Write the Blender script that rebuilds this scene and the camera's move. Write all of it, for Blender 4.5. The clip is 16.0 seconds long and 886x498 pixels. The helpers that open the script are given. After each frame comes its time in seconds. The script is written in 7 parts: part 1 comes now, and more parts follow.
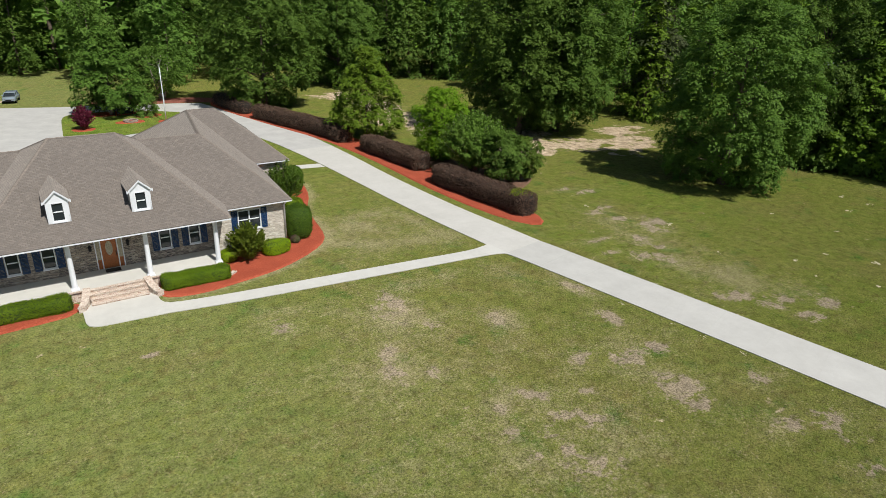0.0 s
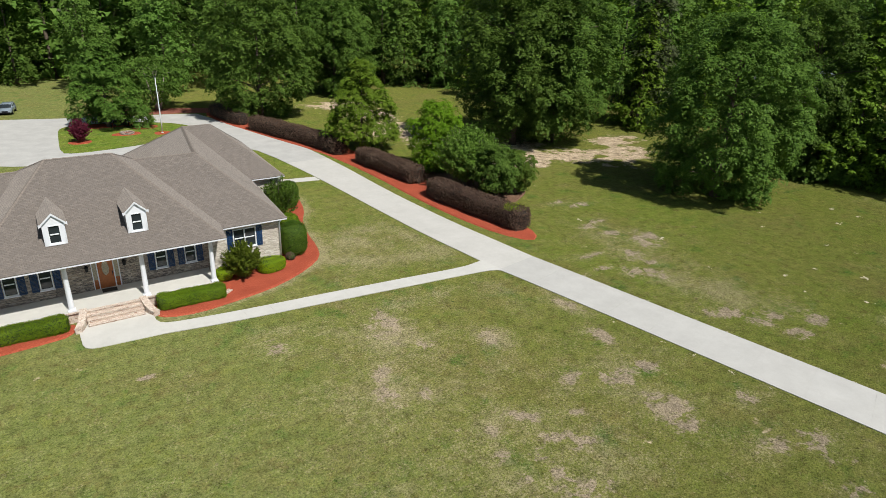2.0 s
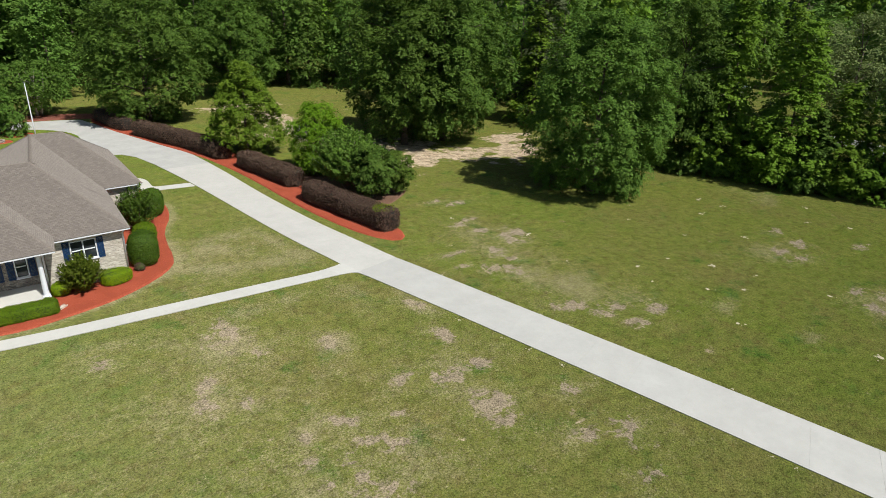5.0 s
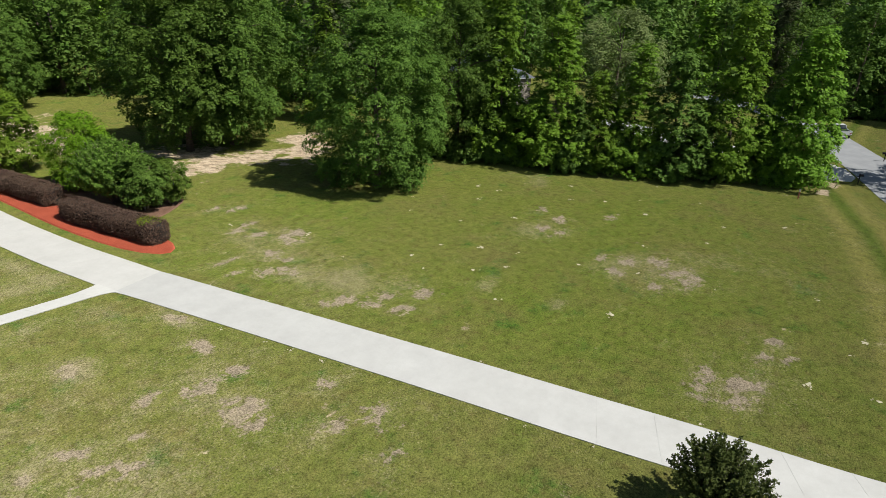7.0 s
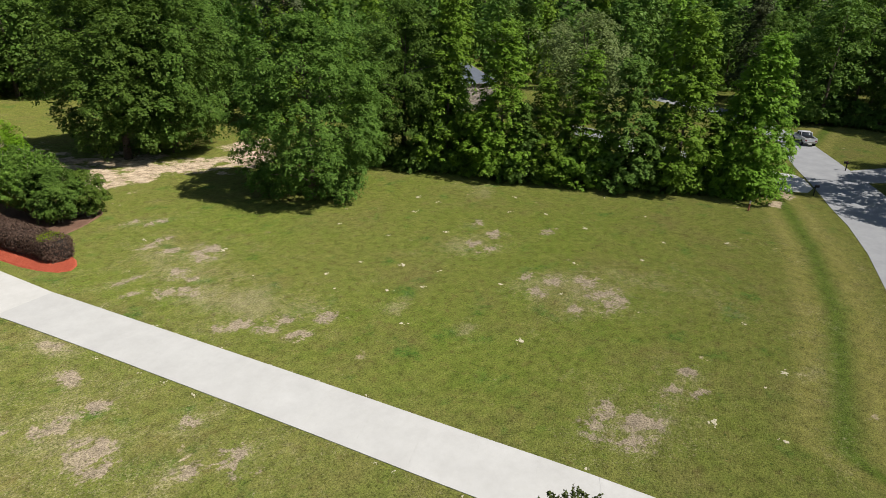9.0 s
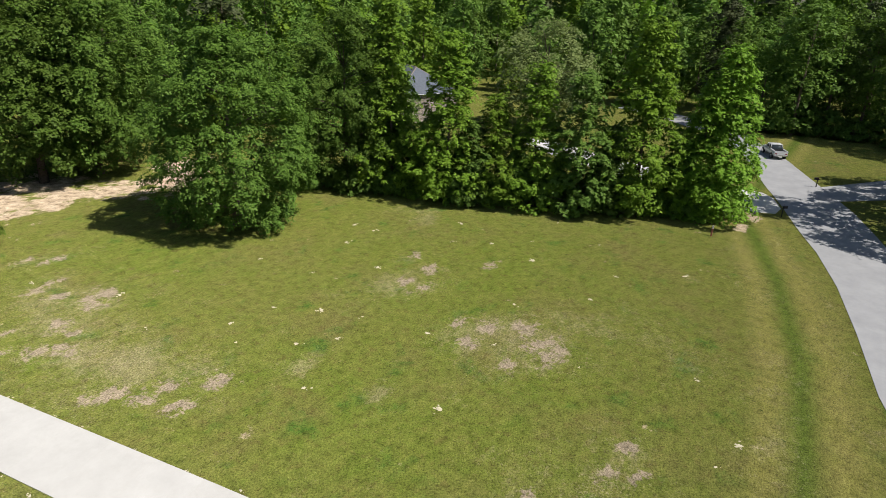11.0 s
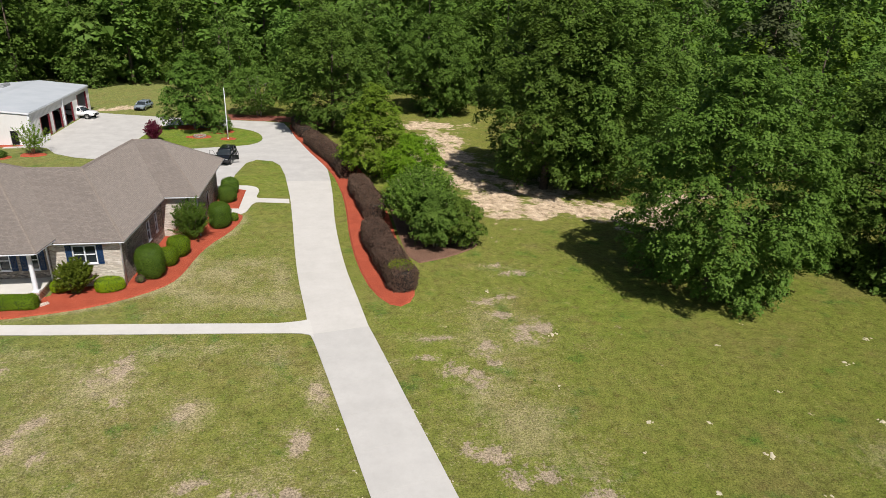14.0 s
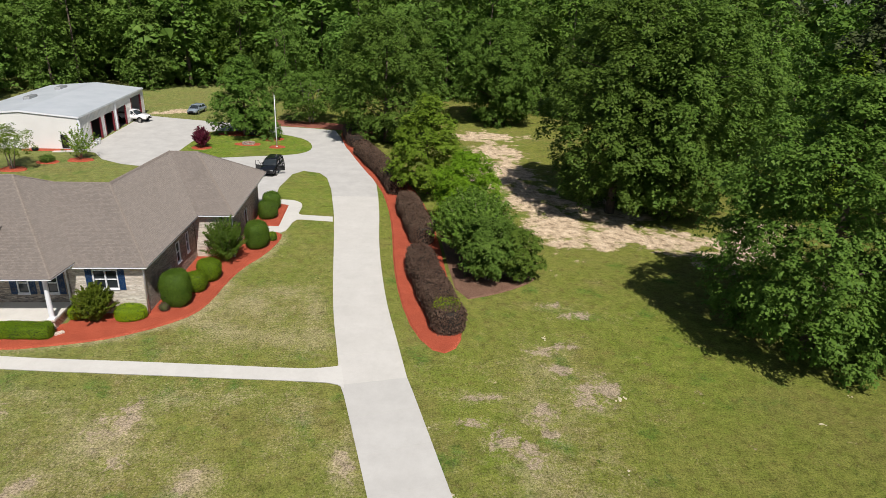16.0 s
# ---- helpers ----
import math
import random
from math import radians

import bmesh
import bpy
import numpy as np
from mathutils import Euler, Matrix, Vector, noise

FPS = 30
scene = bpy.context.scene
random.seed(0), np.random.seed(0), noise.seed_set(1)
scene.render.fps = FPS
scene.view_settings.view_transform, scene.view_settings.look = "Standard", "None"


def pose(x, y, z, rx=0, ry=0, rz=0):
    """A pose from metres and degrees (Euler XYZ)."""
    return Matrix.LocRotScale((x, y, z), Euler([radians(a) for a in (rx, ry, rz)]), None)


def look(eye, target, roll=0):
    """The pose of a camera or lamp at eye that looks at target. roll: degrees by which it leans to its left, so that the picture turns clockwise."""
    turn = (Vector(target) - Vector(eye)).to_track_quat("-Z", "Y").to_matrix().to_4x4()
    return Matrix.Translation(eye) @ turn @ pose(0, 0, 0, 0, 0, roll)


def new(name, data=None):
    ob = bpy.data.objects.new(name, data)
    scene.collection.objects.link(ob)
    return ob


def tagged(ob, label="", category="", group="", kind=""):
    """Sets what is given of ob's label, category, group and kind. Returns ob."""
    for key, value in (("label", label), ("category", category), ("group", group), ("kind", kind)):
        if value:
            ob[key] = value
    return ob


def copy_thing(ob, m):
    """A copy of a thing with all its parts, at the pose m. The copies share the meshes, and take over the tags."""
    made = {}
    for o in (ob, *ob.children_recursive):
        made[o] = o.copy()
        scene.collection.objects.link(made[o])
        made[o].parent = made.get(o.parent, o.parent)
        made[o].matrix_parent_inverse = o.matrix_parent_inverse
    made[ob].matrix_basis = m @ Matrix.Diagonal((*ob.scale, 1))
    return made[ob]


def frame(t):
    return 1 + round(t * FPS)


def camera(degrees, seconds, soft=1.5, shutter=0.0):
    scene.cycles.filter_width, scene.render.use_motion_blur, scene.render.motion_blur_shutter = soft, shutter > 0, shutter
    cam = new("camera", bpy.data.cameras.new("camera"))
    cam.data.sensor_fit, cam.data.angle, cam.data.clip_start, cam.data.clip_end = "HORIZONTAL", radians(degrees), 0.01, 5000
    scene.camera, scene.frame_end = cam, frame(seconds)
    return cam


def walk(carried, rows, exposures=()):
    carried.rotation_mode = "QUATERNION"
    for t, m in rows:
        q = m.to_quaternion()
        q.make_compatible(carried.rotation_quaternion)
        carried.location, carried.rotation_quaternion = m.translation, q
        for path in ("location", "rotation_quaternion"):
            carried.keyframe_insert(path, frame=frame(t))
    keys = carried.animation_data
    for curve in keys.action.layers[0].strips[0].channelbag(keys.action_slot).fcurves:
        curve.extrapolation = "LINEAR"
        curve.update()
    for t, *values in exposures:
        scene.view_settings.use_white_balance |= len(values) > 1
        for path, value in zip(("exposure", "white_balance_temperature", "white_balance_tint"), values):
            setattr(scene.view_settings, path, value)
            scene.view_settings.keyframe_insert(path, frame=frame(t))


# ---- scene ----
cam = camera(69.5, 16.0, 0.8)
PATH = [
    (0, (0.485, 3.630, 19.074), (1.726, 5.460, 18.140), 2.0),
    (0.5, (0.502, 3.610, 19.465), (1.748, 5.437, 18.536), 1.9),
    (1, (0.470, 3.608, 19.890), (1.722, 5.436, 18.965), 1.9),
    (1.5, (0.506, 3.552, 20.210), (1.759, 5.381, 19.289), 1.9),
    (2, (0.684, 3.472, 20.296), (1.934, 5.299, 19.370), 1.9),
    (2.5, (1.068, 3.229, 20.320), (2.317, 5.058, 19.393), 1.9),
    (3, (1.686, 2.818, 20.336), (2.938, 4.644, 19.411), 1.9),
    (3.2, (2.015, 2.604, 20.341), (3.266, 4.430, 19.416), 1.9),
    (5.3, (6.905, -0.871, 20.669), (8.408, 0.755, 19.745), 1.7),
    (5.5, (7.274, -1.258, 20.681), (8.887, 0.262, 19.758), 1.7),
    (6, (8.147, -2.359, 20.710), (9.929, -1.037, 19.793), 1.7),
    (6.5, (9.007, -3.536, 20.767), (10.810, -2.242, 19.852), 1.7),
    (7, (10.058, -4.727, 20.851), (11.862, -3.436, 19.936), 1.7),
    (7.5, (11.350, -5.789, 20.941), (13.154, -4.499, 20.026), 1.7),
    (8, (12.809, -6.708, 21.065), (14.615, -5.420, 20.148), 1.8),
    (8.5, (14.429, -7.523, 21.187), (16.238, -6.238, 20.274), 1.8),
    (9, (16.202, -8.155, 21.355), (18.013, -6.872, 20.442), 1.9),
    (9.2, (16.954, -8.350, 21.432), (18.766, -7.069, 20.519), 1.9),
    (9.7, (18.869, -8.762, 21.617), (20.697, -7.501, 20.705), 1.9),
    (10.25, (21.107, -8.802, 21.826), (22.959, -7.576, 20.918), 1.8),
    (10.8, (23.277, -8.406, 22.010), (25.132, -7.182, 21.105), 1.8),
    (11.3, (25.013, -7.667, 22.130), (26.824, -6.376, 21.227), 1.9),
    (11.5, (25.656, -7.318, 22.168), (27.436, -5.983, 21.266), 2.0),
    (12, (27.209, -6.378, 22.254), (28.770, -4.792, 21.355), 2.2),
    (12.5, (28.534, -5.183, 22.290), (29.749, -3.320, 21.386), 2.2),
    (13, (29.504, -3.722, 22.300), (30.359, -1.672, 21.390), 2.3),
    (13.5, (30.198, -2.322, 22.376), (30.808, -0.188, 21.461), 2.3),
    (14, (30.642, -0.954, 22.493), (31.081, 1.219, 21.572), 2.4),
    (14.5, (31.049, 0.422, 22.547), (31.344, 2.617, 21.624), 2.4),
    (15, (31.348, 1.918, 22.583), (31.602, 4.118, 21.659), 2.5),
    (15.5, (31.602, 3.552, 22.534), (31.854, 5.754, 21.612), 2.6),
    (16, (31.795, 5.292, 22.556), (32.034, 7.495, 21.635), 2.6),
]
walk(cam, [(t, look(eye, target, roll)) for t, eye, target, roll in PATH],
     [(0, -0.16, 6380, 7), (3, -0.14, 6380, 7), (5.5, -0.08, 6350, 6), (6.5, 0.0, 6350, 6), (9, 0.04, 6450, 9), (11.5, 0.27, 6530, 11), (12, 0.31, 6560, 12), (12.5, 0.21, 6580, 12), (13, 0.14, 6550, 12), (14, -0.04, 6540, 12), (16, -0.09, 6530, 11)])

# ---- world, sun, exposure ----
SUN_DIR = Vector((0.13, -0.75, 1.0)).normalized()
world = bpy.data.worlds.new("sky_world")
scene.world = world
world.use_nodes = True
wn = world.node_tree.nodes
sky = wn.new("ShaderNodeTexSky")
sky.sky_type, sky.sun_disc = "NISHITA", False
sky.sun_elevation, sky.sun_rotation = math.asin(SUN_DIR.z), math.atan2(SUN_DIR.x, SUN_DIR.y)
world.node_tree.links.new(sky.outputs[0], wn["Background"].inputs[0])
wn["Background"].inputs[1].default_value = 0.06
sun_data = bpy.data.lights.new("sun", "SUN")
sun_data.energy, sun_data.angle, sun_data.color = 5.2, radians(0.6), (1.0, 0.95, 0.895)
sun = new("sun", sun_data)
sun.matrix_world = look(SUN_DIR * 200, (0, 0, 0))

# ---- materials ----


class Nodes:
    """A material's node tree, built by short calls."""

    def __init__(self, name):
        self.mat = bpy.data.materials.new(name)
        self.mat.use_nodes = True
        self.tree = self.mat.node_tree
        self.n = self.tree.nodes
        self.bsdf = self.n["Principled BSDF"]
        self.out = self.n["Material Output"]

    def link(self, a, b):
        self.tree.links.new(a, b)

    def put(self, socket, value):
        if isinstance(value, bpy.types.NodeSocket):
            self.link(value, socket)
        else:
            socket.default_value = value

    def coord(self, kind="Object"):
        return self.n.new("ShaderNodeTexCoord").outputs[kind]

    def world_pos(self):
        return self.n.new("ShaderNodeNewGeometry").outputs["Position"]

    def noise(self, vec, scale, detail=4.0, rough=0.55, distort=0.0):
        k = self.n.new("ShaderNodeTexNoise")
        self.link(vec, k.inputs["Vector"])
        k.inputs["Scale"].default_value, k.inputs["Detail"].default_value = scale, detail
        k.inputs["Roughness"].default_value, k.inputs["Distortion"].default_value = rough, distort
        return k.outputs["Fac"]

    def ramp(self, fac, *stops, steps=False):
        k = self.n.new("ShaderNodeValToRGB")
        self.link(fac, k.inputs[0])
        el = k.color_ramp.elements
        if steps:
            k.color_ramp.interpolation = "CONSTANT"
        while len(el) < len(stops):
            el.new(0.5)
        for e, (at, col) in zip(el, stops):
            e.position = at
            e.color = (*col, 1) if isinstance(col, tuple) else (col, col, col, 1)
        return k.outputs[0]

    def mix(self, fac, a, b, how="MIX"):
        k = self.n.new("ShaderNodeMix")
        k.data_type, k.blend_type = "RGBA", how
        self.put(k.inputs["Factor"], fac)
        for s, v in ((k.inputs["A"], a), (k.inputs["B"], b)):
            if isinstance(v, tuple):
                s.default_value = (*v, 1)
            else:
                self.link(v, s)
        return k.outputs["Result"]

    def math(self, how, a, b=0.0):
        k = self.n.new("ShaderNodeMath")
        k.operation = how
        self.put(k.inputs[0], a)
        self.put(k.inputs[1], b)
        return k.outputs[0]

    def attr(self, name):
        k = self.n.new("ShaderNodeAttribute")
        k.attribute_name = name
        return k.outputs["Fac"]

    def island(self):
        return self.n.new("ShaderNodeNewGeometry").outputs["Random Per Island"]

    def random(self):
        return self.n.new("ShaderNodeObjectInfo").outputs["Random"]

    def bump(self, height, strength=0.3, distance=0.02):
        k = self.n.new("ShaderNodeBump")
        k.inputs["Strength"].default_value, k.inputs["Distance"].default_value = strength, distance
        self.link(height, k.inputs["Height"])
        self.link(k.outputs[0], self.bsdf.inputs["Normal"])

    def done(self, colour, rough=0.8, metal=0.0, spec=0.3):
        self.put(self.bsdf.inputs["Base Color"], (*colour, 1) if isinstance(colour, tuple) else colour)
        self.put(self.bsdf.inputs["Roughness"], rough)
        self.put(self.bsdf.inputs["Metallic"], metal)
        self.put(self.bsdf.inputs["Specular IOR Level"], spec)
        return self.mat


def leaf_material(name, dark, mid, bright, through_light=0.28, gloss=0.10):
    m = Nodes(name)
    pos = m.world_pos()
    soft = tuple(0.5 * (p + q) for p, q in zip(mid, bright))
    low = tuple(0.45 * p + 0.55 * q for p, q in zip(dark, mid))
    col = m.ramp(m.island(), (0.0, low), (0.5, mid), (1.0, bright))
    col = m.mix(0.5, col, m.ramp(m.noise(pos, 0.9, 3.0), (0.32, low), (0.68, soft)))
    hue = m.n.new("ShaderNodeHueSaturation")
    m.link(col, hue.inputs["Color"])
    m.link(m.math("ADD", m.math("MULTIPLY", m.random(), 0.014), 0.482), hue.inputs["Hue"])
    m.link(m.math("ADD", m.math("MULTIPLY", m.random(), 0.35), 0.85), hue.inputs["Value"])
    m.done(hue.outputs[0], 0.55 if gloss < 0.25 else 0.42, 0.0, gloss)
    tr = m.n.new("ShaderNodeBsdfTranslucent")
    m.link(hue.outputs[0], tr.inputs["Color"])
    ms = m.n.new("ShaderNodeMixShader")
    ms.inputs[0].default_value = through_light
    m.link(m.bsdf.outputs[0], ms.inputs[1])
    m.link(tr.outputs[0], ms.inputs[2])
    m.link(ms.outputs[0], m.out.inputs["Surface"])
    return m.mat


def plain(name, colour, rough=0.6, metal=0.0, spec=0.4, vary=0.12, scale=6.0, bump=0.1):
    """A painted or moulded surface with faint mottling."""
    m = Nodes(name)
    co = m.coord()
    f = m.noise(co, scale, 5.0)
    low = tuple(c * (1 - vary) for c in colour)
    high = tuple(min(1, c * (1 + vary)) for c in colour)
    if bump:
        m.bump(m.noise(co, scale * 8, 3.0), bump, 0.004)
    return m.done(m.ramp(f, (0.3, low), (0.7, high)), rough, metal, spec)


def grass_material():
    m = Nodes("lawn_grass")
    pos = m.world_pos()
    big, mid = m.noise(pos, 0.06, 3.0), m.noise(pos, 0.5, 6.0, 0.65)
    clump, fine, blade = m.noise(pos, 2.6, 6.0, 0.7), m.noise(pos, 8.5, 5.0, 0.75), m.noise(pos, 26.0, 4.0, 0.8)
    green = m.ramp(big, (0.35, (0.188, 0.200, 0.044)), (0.65, (0.158, 0.192, 0.034)))
    olive = m.ramp(mid, (0.32, (0.140, 0.178, 0.030)), (0.68, (0.245, 0.226, 0.068)))
    col = m.mix(0.6, green, olive)
    col = m.mix(m.math("MULTIPLY", m.attr("lush"), 0.6), col, m.ramp(mid, (0.35, (0.112, 0.190, 0.018)), (0.65, (0.190, 0.240, 0.034))))
    # paler turf towards the west, painting in its stronger reflected light
    west_light = m.math("MULTIPLY", m.attr("west_light"), 0.5)
    col = m.mix(west_light, col, m.ramp(clump, (0.35, (0.150, 0.188, 0.050)), (0.65, (0.265, 0.285, 0.110))))
    # field turf tone, with the east side's weaker reflected light painted in
    dim_field_turf = m.math("MULTIPLY", m.attr("deep"), m.ramp(m.noise(pos, 0.22, 5.0, 0.6), (0.3, 0.35), (0.7, 0.7)))
    col = m.mix(dim_field_turf, col, m.ramp(clump, (0.35, (0.118, 0.150, 0.016)), (0.65, (0.225, 0.222, 0.040))))
    rust = m.ramp(m.noise(pos, 0.16, 6.0, 0.65), (0.50, 0.0), (0.68, 0.5))
    col = m.mix(rust, col, (0.205, 0.165, 0.060))
    mott = m.noise(pos, 1.25, 6.0, 0.68)
    col = m.mix(m.ramp(mott, (0.36, 0.45), (0.46, 0.0)), col, (0.165, 0.125, 0.042))
    col = m.mix(m.ramp(m.noise(pos, 0.9, 6.0, 0.66, 0.6), (0.52, 0.0), (0.66, 0.42)), col, (0.215, 0.225, 0.045))
    weed = m.math("MULTIPLY", m.ramp(m.noise(pos, 0.33, 6.0, 0.6), (0.57, 0.0), (0.68, 1.0)), m.ramp(clump, (0.35, 0.0), (0.55, 1.0)))
    col = m.mix(m.math("MULTIPLY", weed, 0.8), col, (0.062, 0.150, 0.020))
    col = m.mix(m.math("MULTIPLY", m.attr("mow"), 0.8), col, m.ramp(mid, (0.3, (0.250, 0.238, 0.052)), (0.7, (0.320, 0.285, 0.085))))
    col = m.mix(m.math("MULTIPLY", m.attr("row"), 0.7), col, (0.085, 0.142, 0.016))
    straw = m.ramp(fine, (0.3, (0.270, 0.235, 0.105)), (0.7, (0.470, 0.400, 0.240)))
    thin = m.math("ADD", m.attr("dry"), m.math("MULTIPLY", m.math("SUBTRACT", clump, 0.5), 1.9))
    thin = m.math("ADD", thin, m.math("MULTIPLY", m.math("SUBTRACT", m.noise(pos, 0.35, 5.0, 0.6), 0.5), 1.7))
    thin = m.math("ADD", thin, m.math("MULTIPLY", m.math("SUBTRACT", m.noise(pos, 0.11, 4.0, 0.6), 0.5), 1.5))
    col = m.mix(m.ramp(thin, (0.34, 0.0), (0.80, 0.42)), col, straw)
    tan = m.ramp(fine, (0.3, (0.310, 0.240, 0.165)), (0.7, (0.480, 0.385, 0.280)))
    lumps = m.math("ADD", m.math("MULTIPLY", m.math("SUBTRACT", m.noise(pos, 0.95, 6.0, 0.66, 0.5), 0.5), 4.0), m.math("MULTIPLY", m.math("SUBTRACT", m.noise(pos, 4.2, 4.0, 0.7), 0.5), 2.4))
    lumps = m.math("MULTIPLY", lumps, m.math("ADD", m.math("MULTIPLY", m.attr("bare"), 0.6), 0.42))
    bare = m.math("ADD", m.math("MULTIPLY", m.attr("bare"), 0.86), lumps)
    col = m.mix(m.ramp(bare, (0.44, 0.0), (0.78, 0.88)), col, tan)
    sandc = m.ramp(m.noise(pos, 1.1, 7.0, 0.65), (0.34, (0.25, 0.185, 0.115)), (0.47, (0.54, 0.42, 0.275)), (0.7, (0.74, 0.60, 0.42)))
    sand = m.math("ADD", m.attr("sand"), m.math("MULTIPLY", m.math("SUBTRACT", m.noise(pos, 0.4, 9.0, 0.7), 0.5), 3.3))
    col = m.mix(m.ramp(sand, (0.50, 0.0), (0.72, 1.0)), col, sandc)
    wisp = m.noise(pos, 7.0, 6.0, 0.74, 0.8)
    worn = m.math("ADD", m.math("MULTIPLY", m.attr("dry"), 0.55), m.ramp(m.noise(pos, 0.42, 5.0, 0.62), (0.40, 0.0), (0.64, 0.26)))
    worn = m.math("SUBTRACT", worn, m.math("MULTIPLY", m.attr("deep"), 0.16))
    fleck = m.ramp(m.math("ADD", wisp, m.math("MULTIPLY", worn, 0.36)), (0.62, 0.0), (0.72, 0.62))
    col = m.mix(fleck, col, straw)
    sprig = m.math("MULTIPLY", m.ramp(m.noise(pos, 2.1, 3.0, 0.6), (0.66, 0.0), (0.70, 1.0)), m.ramp(m.noise(pos, 0.14, 4.0), (0.46, 0.0), (0.56, 0.75)))
    col = m.mix(sprig, col, (0.050, 0.092, 0.014))
    rough = m.noise(pos, 1.5, 12.0, 0.82)
    col = m.mix(0.9, col, m.ramp(rough, (0.32, 0.26), (0.5, 0.74), (0.66, 1.0)), "MULTIPLY")
    col = m.mix(0.8, col, m.ramp(fine, (0.34, 0.18), (0.52, 0.86), (0.64, 1.08)), "MULTIPLY")
    col = m.mix(0.5, col, m.ramp(blade, (0.34, 0.36), (0.6, 1.10)), "MULTIPLY")
    gain = m.mix(1.0, col, (1.39, 1.40, 1.46), "MULTIPLY")
    m.bump(m.math("ADD", m.math("MULTIPLY", blade, 0.5), fine), 0.9, 0.06)
    m.bsdf.inputs["Diffuse Roughness"].default_value = 1.0
    return m.done(gain, 0.95, 0.0, 0.08)


def concrete_material(name, a, b, rough=0.85):
    m = Nodes(name)
    pos = m.world_pos()
    col = m.ramp(m.noise(pos, 0.5, 6.0, 0.65), (0.3, a), (0.7, b))
    col = m.mix(m.math("MULTIPLY", m.random(), 0.08), col, (0.40, 0.38, 0.33))
    col = m.mix(m.ramp(m.noise(pos, 2.2, 8.0, 0.75), (0.45, 0.0), (0.75, 0.16)), col, (0.36, 0.34, 0.29))
    col = m.mix(m.ramp(m.noise(pos, 45.0, 3.0), (0.4, 0.12), (0.7, 0.0)), col, (0.30, 0.29, 0.26))
    m.bump(m.noise(pos, 60.0, 4.0), 0.15, 0.004)
    return m.done(col, rough, 0.0, 0.25)


def mulch_material(name, a, b, c):
    m = Nodes(name)
    pos = m.world_pos()
    v = m.n.new("ShaderNodeTexVoronoi")
    m.link(pos, v.inputs["Vector"])
    v.inputs["Scale"].default_value = 22.0
    col = m.ramp(m.noise(pos, 11.0, 6.0, 0.8), (0.32, a), (0.5, b), (0.66, c))
    col = m.mix(m.ramp(m.noise(pos, 0.9, 4.0), (0.35, 0.3), (0.65, 0.0)), col, a)
    m.bump(v.outputs["Distance"], 0.9, 0.04)
    return m.done(col, 0.9, 0.0, 0.15)


def masonry_material(name, tones, mortar, scale_w=0.34, scale_h=0.11, stair=False):
    """Stacked stone-like brick in mixed tones; runs round corners by using the larger horizontal axis."""
    m = Nodes(name)
    pos = m.world_pos()
    sep = m.n.new("ShaderNodeSeparateXYZ")
    m.link(pos, sep.inputs[0])
    run = sep.outputs[0] if stair else m.math("ADD", sep.outputs[0], sep.outputs[1])
    comb = m.n.new("ShaderNodeCombineXYZ")
    m.link(run, comb.inputs[0])
    m.link(m.math("ADD", sep.outputs[2], sep.outputs[1]) if stair else sep.outputs[2], comb.inputs[1])
    br = m.n.new("ShaderNodeTexBrick")
    m.link(comb.outputs[0], br.inputs["Vector"])
    br.inputs["Scale"].default_value = 1.0
    br.inputs["Brick Width"].default_value, br.inputs["Row Height"].default_value = scale_w, scale_h
    br.inputs["Mortar Size"].default_value, br.inputs["Mortar Smooth"].default_value = 0.009, 0.2
    br.inputs["Color1"].default_value, br.inputs["Color2"].default_value = (0, 0, 0, 1), (1, 1, 1, 1)
    br.inputs["Mortar"].default_value = (0.5, 0.5, 0.5, 1)
    stops = [(i / len(tones), c) for i, c in enumerate(tones)]
    cell = m.n.new("ShaderNodeVectorMath")
    cell.operation = "MULTIPLY"
    m.link(comb.outputs[0], cell.inputs[0])
    cell.inputs[1].default_value = (0.9, 7.0, 1.0)
    patch = m.noise(cell.outputs[0], 1.0, 3.0, 0.6)
    tone = m.ramp(m.math("FRACT", m.math("ADD", br.outputs["Color"], m.math("MULTIPLY", patch, 1.4))), *stops, steps=True)
    tone = m.mix(0.18, tone, m.ramp(m.noise(pos, 30.0, 4.0), (0.3, tones[0]), (0.7, tones[-1])))
    col = m.mix(br.outputs["Fac"], tone, mortar)
    m.bump(m.math("SUBTRACT", 1.0, br.outputs["Fac"]), 0.8, 0.02)
    return m.done(col, 0.85, 0.0, 0.2)


